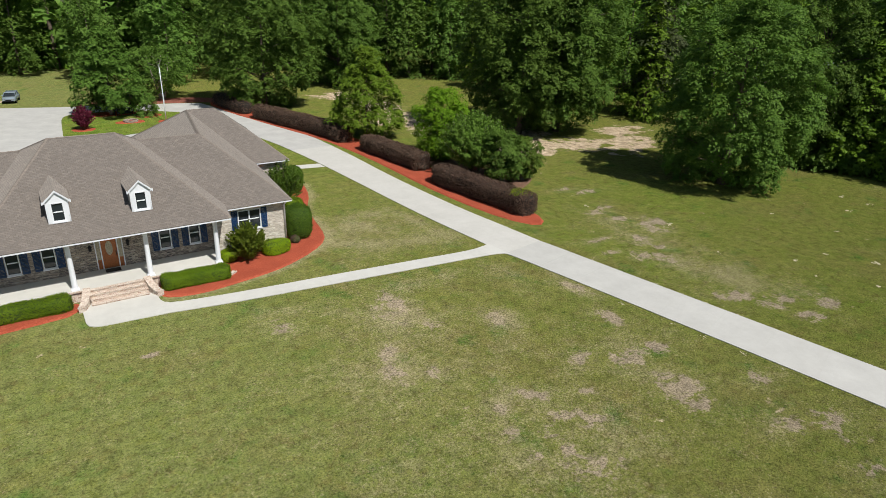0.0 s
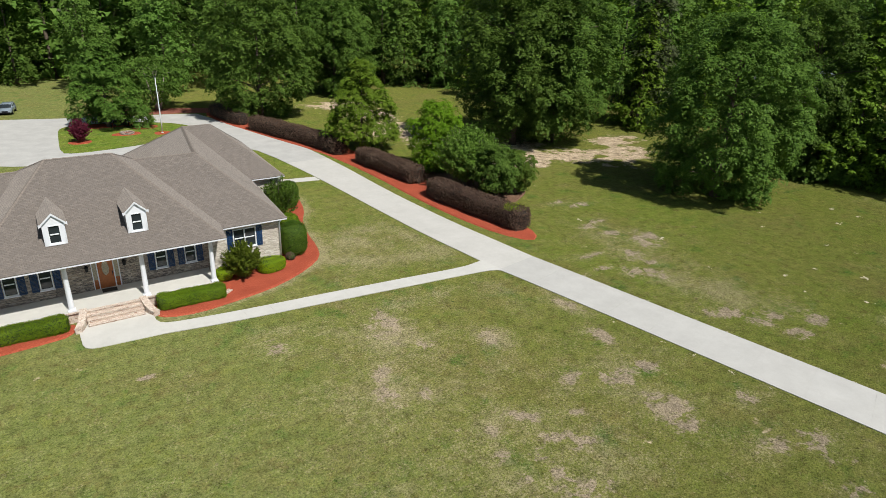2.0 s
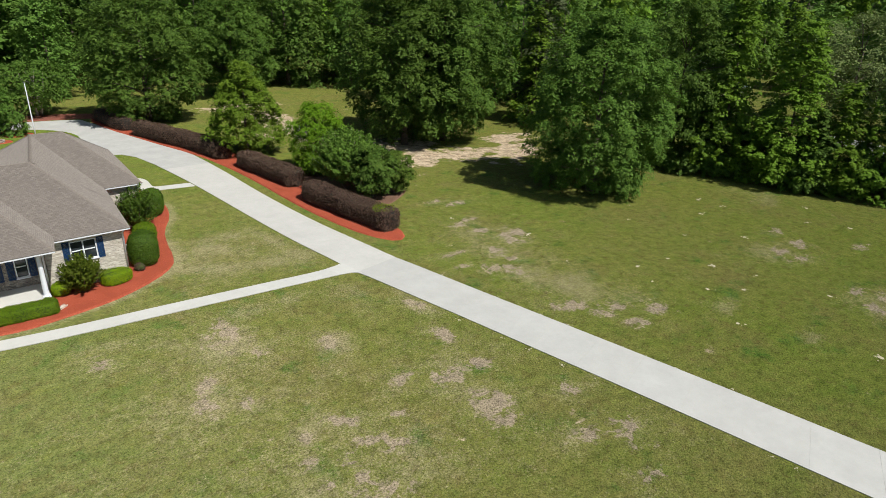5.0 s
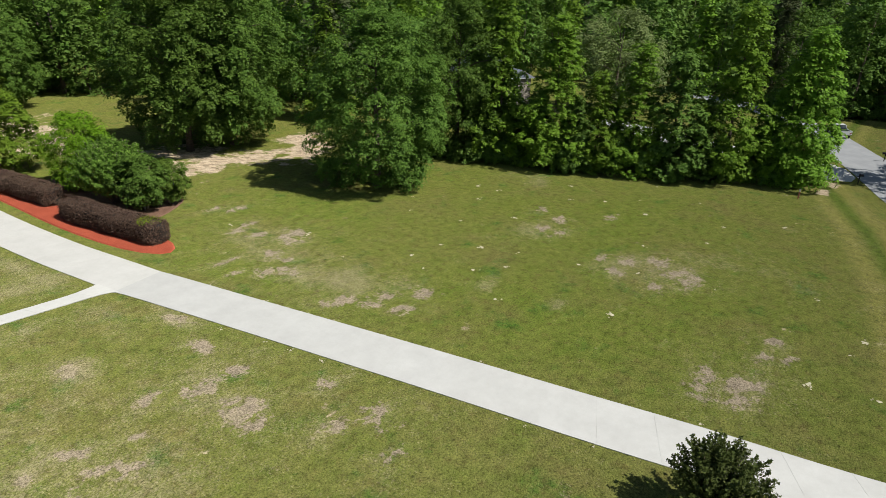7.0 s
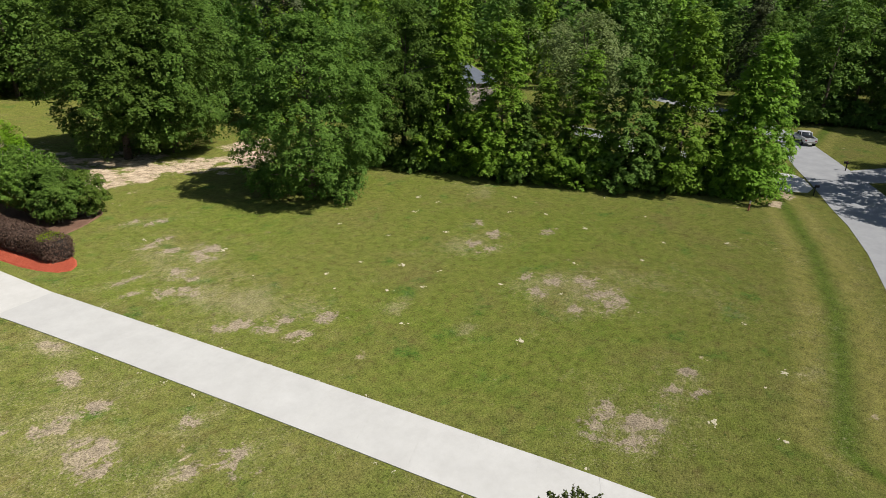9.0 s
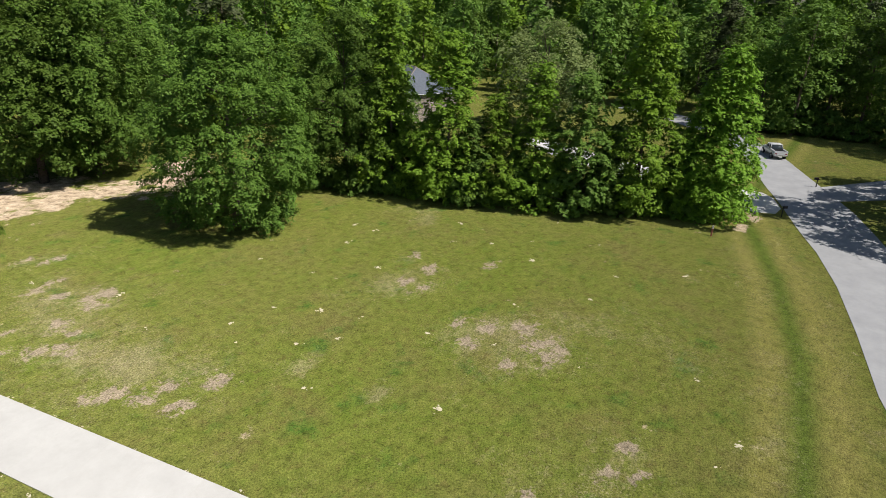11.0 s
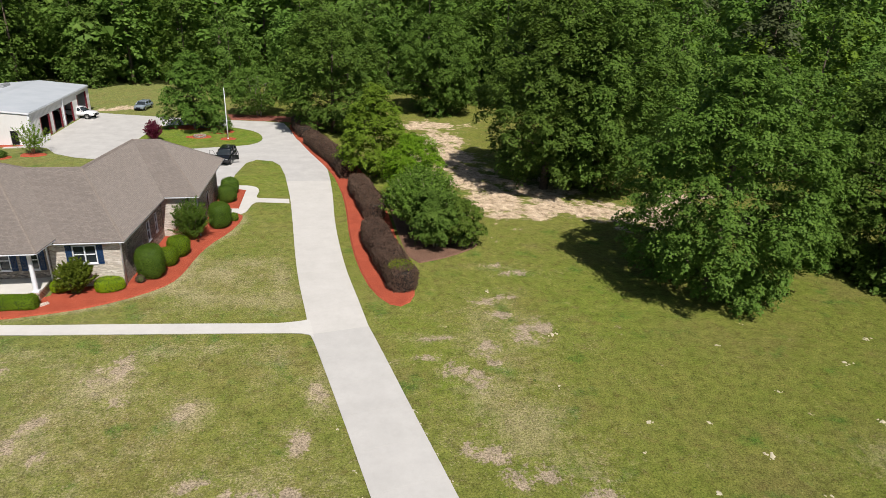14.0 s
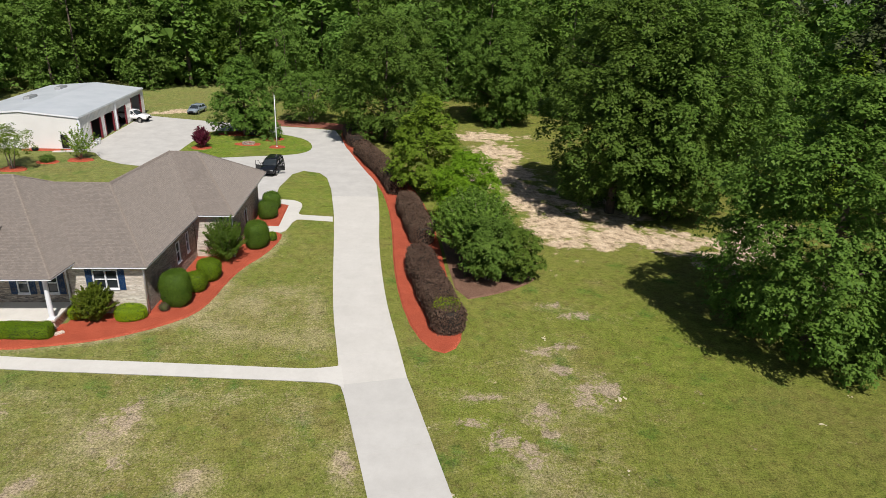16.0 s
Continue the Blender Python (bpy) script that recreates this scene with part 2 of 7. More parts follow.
def shingle_material():
    m = Nodes("asphalt_shingles")
    pos = m.world_pos()
    uv = m.coord("UV")
    br = m.n.new("ShaderNodeTexBrick")
    m.link(uv, br.inputs["Vector"])
    br.inputs["Scale"].default_value = 1.0
    br.inputs["Brick Width"].default_value, br.inputs["Row Height"].default_value = 0.24, 0.125
    br.inputs["Mortar Size"].default_value = 0.008
    br.inputs["Color1"].default_value, br.inputs["Color2"].default_value = (0, 0, 0, 1), (1, 1, 1, 1)
    br.inputs["Mortar"].default_value = (0.0, 0.0, 0.0, 1)
    tone = m.ramp(br.outputs["Color"], (0.0, (0.205, 0.176, 0.151)), (0.5, (0.246, 0.211, 0.181)), (1.0, (0.288, 0.248, 0.214)))
    tone = m.mix(m.ramp(m.noise(pos, 0.35, 4.0), (0.35, 0.0), (0.7, 0.3)), tone, (0.262, 0.226, 0.197))
    tone = m.mix(m.ramp(m.noise(pos, 7.0, 5.0, 0.75), (0.40, 0.0), (0.64, 0.45)), tone, (0.158, 0.150, 0.146))
    tone = m.mix(m.ramp(m.noise(pos, 90.0, 3.0), (0.35, 0.22), (0.65, 0.0)), tone, (0.150, 0.128, 0.112))
    col = m.mix(m.math("MULTIPLY", br.outputs["Fac"], 0.72), tone, (0.120, 0.102, 0.090))
    m.bump(m.math("SUBTRACT", 1.0, br.outputs["Fac"]), 0.5, 0.012)
    m.bsdf.inputs["Diffuse Roughness"].default_value = 1.0
    m.bsdf.inputs["Sheen Weight"].default_value = 0.20
    m.bsdf.inputs["Sheen Tint"].default_value = (0.62, 0.60, 0.56, 1)
    return m.done(col, 0.92, 0.0, 0.15)


def corrugated_material(name, a, b, axis, pitch, rough, metal):
    m = Nodes(name)
    pos = m.world_pos()
    sep = m.n.new("ShaderNodeSeparateXYZ")
    m.link(pos, sep.inputs[0])
    run = m.math("ADD", sep.outputs[0], sep.outputs[1]) if axis == "both" else sep.outputs[1]
    wave = m.math("PINGPONG", run, pitch)
    m.bump(wave, 0.7, 0.05)
    col = m.ramp(m.noise(pos, 0.35, 5.0), (0.3, a), (0.7, b))
    return m.done(col, rough, metal, 0.4)


def glass_material(name="window_glass", tint=(0.02, 0.025, 0.028)):
    m = Nodes(name)
    m.bsdf.inputs["Coat Weight"].default_value = 0.15
    return m.done(m.ramp(m.noise(m.world_pos(), 0.8, 3.0), (0.3, tint), (0.7, tuple(c * 1.8 for c in tint))), 0.06, 0.0, 0.45)


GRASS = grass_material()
CONCRETE = concrete_material("driveway_concrete", (0.515, 0.505, 0.475), (0.60, 0.59, 0.555))
NEW_CONCRETE = concrete_material("newer_concrete", (0.57, 0.555, 0.51), (0.65, 0.63, 0.585))
WALK = concrete_material("walk_concrete", (0.60, 0.585, 0.54), (0.68, 0.665, 0.615))
COURT = concrete_material("court_concrete", (0.48, 0.47, 0.445), (0.60, 0.59, 0.555))
ASPHALT = concrete_material("road_asphalt", (0.245, 0.25, 0.26), (0.32, 0.325, 0.33))
MULCH = mulch_material("red_mulch", (0.20, 0.034, 0.018), (0.47, 0.095, 0.048), (0.66, 0.20, 0.12))
# darker, less red mulch for the bed at the court's far edge
DULL_MULCH = mulch_material("dull_mulch", (0.13, 0.045, 0.030), (0.30, 0.105, 0.075), (0.42, 0.20, 0.15))
BROWN_MULCH = mulch_material("brown_leaf_mulch", (0.10, 0.055, 0.035), (0.22, 0.125, 0.085), (0.34, 0.21, 0.15))
STONE = masonry_material("mixed_brick", [(0.115, 0.10, 0.092), (0.44, 0.36, 0.28), (0.17, 0.145, 0.13), (0.62, 0.54, 0.43), (0.25, 0.21, 0.18), (0.135, 0.12, 0.115), (0.56, 0.50, 0.42), (0.34, 0.28, 0.23)], (0.40, 0.36, 0.31), 0.36, 0.10)
PALE_BRICK = masonry_material("pale_brick", [(0.50, 0.44, 0.36), (0.72, 0.67, 0.59), (0.60, 0.54, 0.46), (0.38, 0.33, 0.27), (0.78, 0.74, 0.67), (0.66, 0.60, 0.51), (0.46, 0.41, 0.35)], (0.64, 0.60, 0.53), 0.36, 0.10)
STEP_BRICK = masonry_material("step_brick", [(0.50, 0.37, 0.29), (0.68, 0.57, 0.47), (0.58, 0.46, 0.37), (0.36, 0.24, 0.18), (0.74, 0.66, 0.57), (0.60, 0.47, 0.38)], (0.78, 0.73, 0.65), 0.21, 0.10, True)
SHINGLE = shingle_material()
RIDGE = plain("ridge_shingle", (0.232, 0.196, 0.166), 0.92, vary=0.25, scale=9.0, bump=0.4)
WHITE = plain("white_trim_paint", (0.80, 0.82, 0.85), 0.45, vary=0.03)
NAVY = plain("navy_shutter_paint", (0.010, 0.040, 0.110), 0.5, vary=0.15)
DOOR_WOOD = plain("stained_door_wood", (0.36, 0.115, 0.030), 0.4, vary=0.3, scale=12.0)
DARK = plain("dark_metal", (0.02, 0.02, 0.022), 0.45, 0.6)
GLASS = glass_material()
SIDING = corrugated_material("cream_metal_siding", (0.70, 0.695, 0.665), (0.77, 0.765, 0.735), "both", 0.15, 0.5, 0.0)
METAL_ROOF = corrugated_material("galvanised_roof", (0.60, 0.65, 0.68), (0.70, 0.74, 0.77), "y", 0.2, 0.45, 0.25)
MAROON = plain("maroon_trim", (0.16, 0.022, 0.03), 0.5)
INTERIOR = plain("shop_inside", (0.10, 0.09, 0.08), 0.9)
BARK = plain("tree_bark", (0.13, 0.10, 0.075), 0.95, vary=0.4, scale=5.0, bump=0.8)
PALE_BARK = plain("pale_bark", (0.32, 0.28, 0.23), 0.9, vary=0.3, scale=5.0, bump=0.6)
OAK_LEAF = leaf_material("oak_leaves", (0.031, 0.080, 0.011), (0.080, 0.168, 0.024), (0.172, 0.290, 0.051))
WOOD_LEAF = leaf_material("woodland_leaves", (0.044, 0.108, 0.016), (0.102, 0.207, 0.033), (0.186, 0.310, 0.062))
PEAR_LEAF = leaf_material("pear_leaves", (0.060, 0.128, 0.009), (0.125, 0.228, 0.018), (0.210, 0.320, 0.040))
POPLAR_LEAF = leaf_material("poplar_leaves", (0.070, 0.158, 0.011), (0.132, 0.262, 0.022), (0.215, 0.365, 0.050))
PINE_LEAF = leaf_material("pine_needles", (0.044, 0.064, 0.022), (0.072, 0.096, 0.037), (0.104, 0.132, 0.056), 0.2)
OLIVE_LEAF = leaf_material("willow_leaves", (0.130, 0.200, 0.060), (0.205, 0.290, 0.095), (0.290, 0.380, 0.140))
CAMELLIA_LEAF = leaf_material("camellia_leaves", (0.038, 0.075, 0.006), (0.090, 0.140, 0.012), (0.180, 0.230, 0.028))
HOLLY_LEAF = leaf_material("holly_leaves", (0.020, 0.056, 0.004), (0.048, 0.108, 0.008), (0.125, 0.215, 0.022), 0.12, 0.2)
DUSK_LEAF = leaf_material("dark_olive_leaves", (0.030, 0.045, 0.010), (0.062, 0.085, 0.020), (0.120, 0.140, 0.042))
BRIGHT_LEAF = leaf_material("young_leaves", (0.085, 0.215, 0.008), (0.150, 0.345, 0.016), (0.215, 0.430, 0.034))
LAUREL_LEAF = leaf_material("laurel_leaves", (0.032, 0.080, 0.010), (0.080, 0.158, 0.022), (0.165, 0.262, 0.052))
GLOSSY_LEAF = leaf_material("glossy_laurel_leaves", (0.048, 0.115, 0.012), (0.108, 0.205, 0.026), (0.200, 0.315, 0.060))
BOX_LEAF = leaf_material("boxwood_leaves", (0.042, 0.092, 0.005), (0.098, 0.178, 0.008), (0.205, 0.310, 0.020))
LIME_LEAF = leaf_material("lime_bush_leaves", (0.120, 0.225, 0.004), (0.205, 0.330, 0.007), (0.290, 0.420, 0.016))
PLUM_LEAF = leaf_material("dark_plum_leaves", (0.046, 0.029, 0.020), (0.124, 0.083, 0.056), (0.225, 0.166, 0.108), 0.15)
RED_LEAF = leaf_material("crimson_leaves", (0.060, 0.008, 0.014), (0.150, 0.020, 0.032), (0.250, 0.048, 0.058), 0.25)
# dark green for the solid shells under the leaf skins
BUSH_CORE = plain("dark_green_core", (0.040, 0.068, 0.012), 0.95, vary=0.5, scale=9.0, bump=0.8)
HEDGE_CORE = plain("dark_hedge_core", (0.030, 0.024, 0.018), 0.95, vary=0.4, scale=8.0, bump=0.8)
RUBBER = plain("tyre_rubber", (0.018, 0.018, 0.018), 0.85)
CHROME = plain("bright_metal", (0.62, 0.62, 0.62), 0.25, 0.9)

# ---- building helpers ----
P = 1.2  # metres for one unit of the site plan


def pl(points):
    return [(x * P, y * P) for x, y in points]


def mesh_of(name, bm):
    me = bpy.data.meshes.new(name)
    bm.to_mesh(me)
    bm.free()
    return me


def part(name, bm, material, parent=None, label=""):
    """Link a bmesh (or a ready mesh) as one mesh object under a thing or a part."""
    me = bm if isinstance(bm, bpy.types.Mesh) else mesh_of(name, bm)
    if not me.materials:
        me.materials.append(material)
    ob = new(name, me)
    if parent is not None:
        ob.parent = parent
    if label:
        ob["label"] = label
    return ob


def root(name, m, label, category, group="", kind=""):
    ob = new(name)
    ob.empty_display_size = 0.3
    ob.matrix_basis = m
    return tagged(ob, label, category, group, kind)


def raw_mesh(name, verts, quads, smooth=False):
    """A mesh from numpy arrays of vertices and of faces with equal corner counts."""
    me = bpy.data.meshes.new(name)
    verts = np.asarray(verts, dtype=np.float32)
    quads = np.asarray(quads, dtype=np.int32)
    n, k = quads.shape
    me.vertices.add(len(verts))
    me.vertices.foreach_set("co", verts.ravel())
    me.loops.add(n * k)
    me.loops.foreach_set("vertex_index", quads.ravel())
    me.polygons.add(n)
    me.polygons.foreach_set("loop_start", np.arange(0, n * k, k, dtype=np.int32))
    if smooth:
        me.polygons.foreach_set("use_smooth", np.ones(n, dtype=bool))
    me.update(calc_edges=True)
    return me


def box(bm, x0, x1, y0, y1, z0, z1, bevel=0.0):
    got = bmesh.ops.create_cube(bm, size=1.0)["verts"]
    for v in got:
        v.co = Vector((x0 + (v.co.x + 0.5) * (x1 - x0), y0 + (v.co.y + 0.5) * (y1 - y0), z0 + (v.co.z + 0.5) * (z1 - z0)))
    if bevel:
        edges = list({e for v in got for e in v.link_edges})
        bmesh.ops.bevel(bm, geom=edges, offset=bevel, segments=2, affect="EDGES", profile=0.5)
    return bm


def boxes(*dims, bevel=0.0):
    bm = bmesh.new()
    for d in dims:
        box(bm, *d, bevel=bevel)
    return bm


def tube(bm, points, radii, sides=8):
    """A tapered tube through the points."""
    rings = []
    for i, p in enumerate(points):
        a = Vector(points[max(0, i - 1)])
        b = Vector(points[min(len(points) - 1, i + 1)])
        d = (b - a).normalized()
        side = d.cross(Vector((0.31, 0.95, 0.11))).normalized()
        up = side.cross(d)
        rings.append([bm.verts.new(Vector(p) + radii[i] * (math.cos(6.28318 * k / sides) * side + math.sin(6.28318 * k / sides) * up)) for k in range(sides)])
    for r0, r1 in zip(rings, rings[1:]):
        for k in range(sides):
            bm.faces.new((r0[k], r0[(k + 1) % sides], r1[(k + 1) % sides], r1[k])).smooth = True
    bm.faces.new(rings[0][::-1])
    bm.faces.new(rings[-1])
    return bm


def disc(bm, centre, axis, radius, depth, sides=20, inner=0.0):
    """A short cylinder along axis 'x', 'y' or 'z'."""
    m = {"x": pose(0, 0, 0, 0, 90, 0), "y": pose(0, 0, 0, 90, 0, 0), "z": Matrix()}[axis]
    bmesh.ops.create_cone(bm, cap_ends=True, segments=sides, radius1=radius, radius2=radius, depth=depth, matrix=Matrix.Translation(centre) @ m)
    return bm


def rounded(points, times=2):
    """Cut a closed outline's corners so that it runs in curves."""
    for _ in range(times):
        points = [q for a, b in zip(points, points[1:] + points[:1]) for q in ((0.75 * a[0] + 0.25 * b[0], 0.75 * a[1] + 0.25 * b[1]), (0.25 * a[0] + 0.75 * b[0], 0.25 * a[1] + 0.75 * b[1]))]
    return points


def slab(points, z0, z1, crown=0.0):
    """A flat plate over an outline, with sides."""
    bm = bmesh.new()
    top = [bm.verts.new((x, y, z1)) for x, y in points]
    low = [bm.verts.new((x, y, z0)) for x, y in points]
    f = bm.faces.new(top)
    f.normal_update()
    if f.normal.z < 0:
        f.normal_flip()
    for i in range(len(points)):
        j = (i + 1) % len(points)
        bm.faces.new((low[i], low[j], top[j], top[i]))
    bmesh.ops.triangulate(bm, faces=[f])
    bmesh.ops.recalc_face_normals(bm, faces=bm.faces[:])
    return bm


def spline(points, n):
    """n points spread evenly along a smooth curve through the points."""
    pts = np.array(points, dtype=float)
    ext = np.vstack([2 * pts[0] - pts[1], pts, 2 * pts[-1] - pts[-2]])
    out = []
    for i in range(1, len(ext) - 2):
        for u in np.linspace(0, 1, 16, endpoint=False):
            p0, p1, p2, p3 = ext[i - 1:i + 3]
            out.append(0.5 * (2 * p1 + (p2 - p0) * u + (2 * p0 - 5 * p1 + 4 * p2 - p3) * u * u + (3 * p1 - p0 - 3 * p2 + p3) * u ** 3))
    out.append(pts[-1])
    out = np.array(out)
    s = np.concatenate([[0], np.cumsum(np.linalg.norm(np.diff(out, axis=0), axis=1))])
    at = np.linspace(0, s[-1], n)
    return np.stack([np.interp(at, s, out[:, k]) for k in range(out.shape[1])], axis=1)


def leaves(name, rng, centres, normals, size, slim=0.55, corners=4):
    """Many small diamond or three-cornered leaves as one mesh."""
    n = len(centres)
    nrm = normals / np.maximum(1e-6, np.linalg.norm(normals, axis=1, keepdims=True))
    t = np.cross(nrm, rng.normal(size=(n, 3)))
    t /= np.maximum(1e-6, np.linalg.norm(t, axis=1, keepdims=True))
    b = np.cross(nrm, t)
    s = (size * rng.uniform(0.65, 1.35, n))[:, None]
    if corners == 3:
        v = np.stack([centres - t * s * 0.55, centres + t * s * 0.3 + b * s * slim * 0.62, centres + t * s * 0.3 - b * s * slim * 0.62], axis=1).reshape(-1, 3)
        return raw_mesh(name, v, np.arange(3 * n).reshape(n, 3))
    v = np.stack([centres - t * s * 0.5, centres + b * s * slim * 0.5 + nrm * s * 0.06, centres + t * s * 0.5, centres - b * s * slim * 0.5 + nrm * s * 0.06], axis=1).reshape(-1, 3)
    return raw_mesh(name, v, np.arange(4 * n).reshape(n, 4))

# ---- ground and paving ----


def smooth_step(a, b, v):
    u = np.clip((v - a) / (b - a), 0, 1)
    return u * u * (3 - 2 * u)


def spots(gx, gy, rows):
    """Soft ellipses (x, y, length, width, turn in degrees, in plan units) summed over the grid."""
    out = np.zeros_like(gx)
    for x, y, a, b, turn in rows:
        c, s = math.cos(radians(turn)), math.sin(radians(turn))
        dx, dy = gx / P - x, gy / P - y
        u, v = (dx * c + dy * s) / a, (dy * c - dx * s) / b
        out = np.maximum(out, np.exp(-0.55 * (u * u + v * v)))
    return out


def make_ground():
    fine_x = np.concatenate([np.arange(-26, -6, 0.6), np.arange(-6, 76, 0.4), np.arange(76, 112, 0.6)])
    fine_y = np.concatenate([np.arange(-24, -12, 0.6), np.arange(-12, 52, 0.4), np.arange(52, 122, 0.6)])
    far = np.array([3.0, 8, 18, 40, 90, 200, 450, 1000, 2600])
    xs = np.concatenate([fine_x[0] - far[::-1], fine_x, fine_x[-1] + far])
    ys = np.concatenate([fine_y[0] - far[::-1], fine_y, fine_y[-1] + far])
    gx, gy = np.meshgrid(xs, ys)
    nx, ny = len(xs), len(ys)
    idx = np.arange(nx * ny).reshape(ny, nx)
    quads = np.stack([idx[:-1, :-1], idx[:-1, 1:], idx[1:, 1:], idx[1:, :-1]], axis=-1).reshape(-1, 4)
    me = raw_mesh("ground", np.stack([gx.ravel(), gy.ravel(), np.zeros(nx * ny)], axis=1), quads)
    bare = spots(gx, gy, BARE)
    sand = spots(gx, gy, SAND)
    front = (1 - smooth_step(23, 33, gx / P + 0.12 * (gy / P - 30)))
    edge = np.interp(gx / P, [30, 45, 55, 62, 69, 75.3, 80.2, 87, 94], [-22, -13, -10, -8.6, -7.0, -5.1, -3.2, -0.9, 1.8])
    off = (gy / P - edge) * 0.94
    verge = smooth_step(0, 1, off) * (1 - smooth_step(4.2, 6.5, off)) * smooth_step(40, 48, gx / P)
    track = np.interp(gx / P, [33, 41.6, 49.2, 55.6, 62.8, 67.4, 75.4, 83], [-9.2, -8.3, -7.3, -6.4, -4.6, -3.4, -0.6, 2.2])
    beside = (gy / P - track) * smooth_step(36, 42, gx / P) + 9 * (1 - smooth_step(36, 42, gx / P))
    stripe = np.exp(-(beside / 0.55) ** 2)
    rows = np.exp(-((np.abs(beside) - 1.6) / 0.75) ** 2) - 0.35 * np.exp(-((beside - 3.4) / 0.6) ** 2)
    dry = -0.06 + 0.03 * front * smooth_step(2, 14, gy / P) + 0.34 * spots(gx, gy, DRY) + verge * 0.04
    mow = np.clip(0.25 * verge + 0.8 * rows, 0, 1)
    halo = spots(gx, gy, [(x, y, a * 2.4, b * 2.4, t) for x, y, a, b, t in BARE])
    dry = dry + 0.24 * halo + 0.75 * spots(gx, gy, STRAW_RIM) + 0.50 * spots(gx, gy, WALK_DRY)
    lush = np.clip(spots(gx, gy, GREEN_FIELD) + stripe - np.clip(rows, 0, 1) * 0.8, 0, 1)
    # the last two masks grade turf brightness west to east, imitating reflected light
    for name, val in (("bare", bare), ("sand", sand), ("dry", dry), ("lush", lush), ("mow", mow), ("row", stripe), ("west_light", 1 - smooth_step(4, 19, gx / P)), ("deep", np.clip(smooth_step(29.5, 33.5, gx / P + 0.17 * (gy / P - 15)) * 0.5 + 0.25 * smooth_step(36, 58, gx / P), 0, 1))):
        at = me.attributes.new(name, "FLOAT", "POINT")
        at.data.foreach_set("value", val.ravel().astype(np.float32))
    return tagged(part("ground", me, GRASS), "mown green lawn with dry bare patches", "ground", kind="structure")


FRONT_PATCHES = [(14.9, 28.9, 1.4, 1.0, 71), (15.8, 26.3, 0.6, 0.5, 49), (12.6, 25.1, 0.9, 0.4, 61), (12.1, 23.6, 0.7, 0.6, 70), (13.5, 22.8, 0.4, 0.3, 57), (18.9, 25.1, 0.8, 0.5, 44), (19.9, 20.3, 0.6, 0.4, 14), (22.0, 19.2, 1.0, 0.7, 11), (23.7, 19.2, 0.7, 0.4, 164), (22.0, 17.1, 0.8, 0.4, 156), (22.3, 16.3, 0.9, 0.6, 176), (21.7, 15.2, 0.9, 0.6, 2), (24.1, 22.3, 0.8, 0.4, 80), (23.8, 12.4, 0.8, 0.4, 168), (25.4, 11.8, 0.9, 0.5, 173), (25.1, 10.8, 0.6, 0.3, 155), (25.8, 15.0, 0.5, 0.4, 5)]
NEAR_PATCHES = [(16.1, 19.3, 0.8, 0.3, 151), (16.5, 17.6, 0.6, 0.35, 153), (17.1, 16.6, 0.6, 0.4, 2), (15.3, 17.3, 0.5, 0.35, 23), (15.4, 14.7, 0.8, 0.5, 164), (15.0, 15.9, 0.5, 0.3, 43), (14.8, 15.3, 0.5, 0.4, 166), (13.8, 16.4, 0.5, 0.3, 155), (13.9, 17.8, 0.4, 0.3, 45), (14.5, 19.3, 0.4, 0.3, 42), (24.1, 9.3, 0.6, 0.3, 173), (18.3, 18.4, 0.5, 0.25, 162), (9.2, 29.8, 0.5, 0.4, 89), (25.0, 25.9, 0.9, 0.4, 98), (3.3, 30.3, 0.35, 0.3, 0)]
DRIVE_PATCHES = [(37.5, 30.6, 1.3, 0.9, 18), (36.9, 29.7, 0.8, 0.6, 16), (36.0, 32.6, 1.0, 0.4, 160), (35.7, 34.6, 0.9, 0.5, 5), (37.1, 35.1, 0.7, 0.4, 14), (32.2, 27.2, 0.8, 0.6, 150), (33.1, 26.3, 0.8, 0.5, 140), (34.3, 28.9, 0.8, 0.6, 56), (30.8, 28.4, 0.8, 0.25, 178), (31.5, 30.4, 0.8, 0.25, 179), (34.4, 27.4, 0.5, 0.35, 21), (33.4, 25.3, 0.5, 0.35, 22), (38.7, 38.6, 1.1, 0.35, 2), (37.3, 40.1, 0.8, 0.4, 8), (32.3, 20.4, 1.2, 0.6, 147), (33.1, 18.8, 0.7, 0.5, 138), (36.2, 17.6, 0.8, 0.6, 62), (34.3, 18.9, 0.9, 0.5, 142), (33.7, 17.0, 0.9, 0.5, 148)]
FIELD_PATCHES = [(50.4, 7.5, 1.1, 0.7, 0), (49.1, 6.0, 1.4, 0.7, 157), (48.4, 5.0, 1.1, 0.7, 174), (46.3, 6.4, 0.8, 0.5, 166), (46.8, 9.3, 0.8, 0.6, 6), (49.2, 9.4, 0.9, 0.6, 167), (48.6, 11.0, 0.8, 0.5, 170), (51.0, 17.1, 0.8, 0.5, 8), (50.9, 15.7, 1.0, 0.45, 158), (53.9, 17.0, 0.9, 0.5, 28), (57.2, 13.9, 0.9, 0.4, 163), (55.3, 19.3, 0.8, 0.4, 15), (37.2, 1.0, 1.2, 0.6, 6), (38.1, -0.7, 1.2, 0.7, 154), (36.5, -1.0, 0.8, 0.5, 145), (36.0, 0.2, 0.6, 0.3, 134), (43.6, -1.1, 0.6, 0.4, 156), (41.4, -1.0, 0.6, 0.35, 153), (42.0, -2.0, 0.5, 0.25, 143)]
BARE = FRONT_PATCHES + NEAR_PATCHES + DRIVE_PATCHES + FIELD_PATCHES
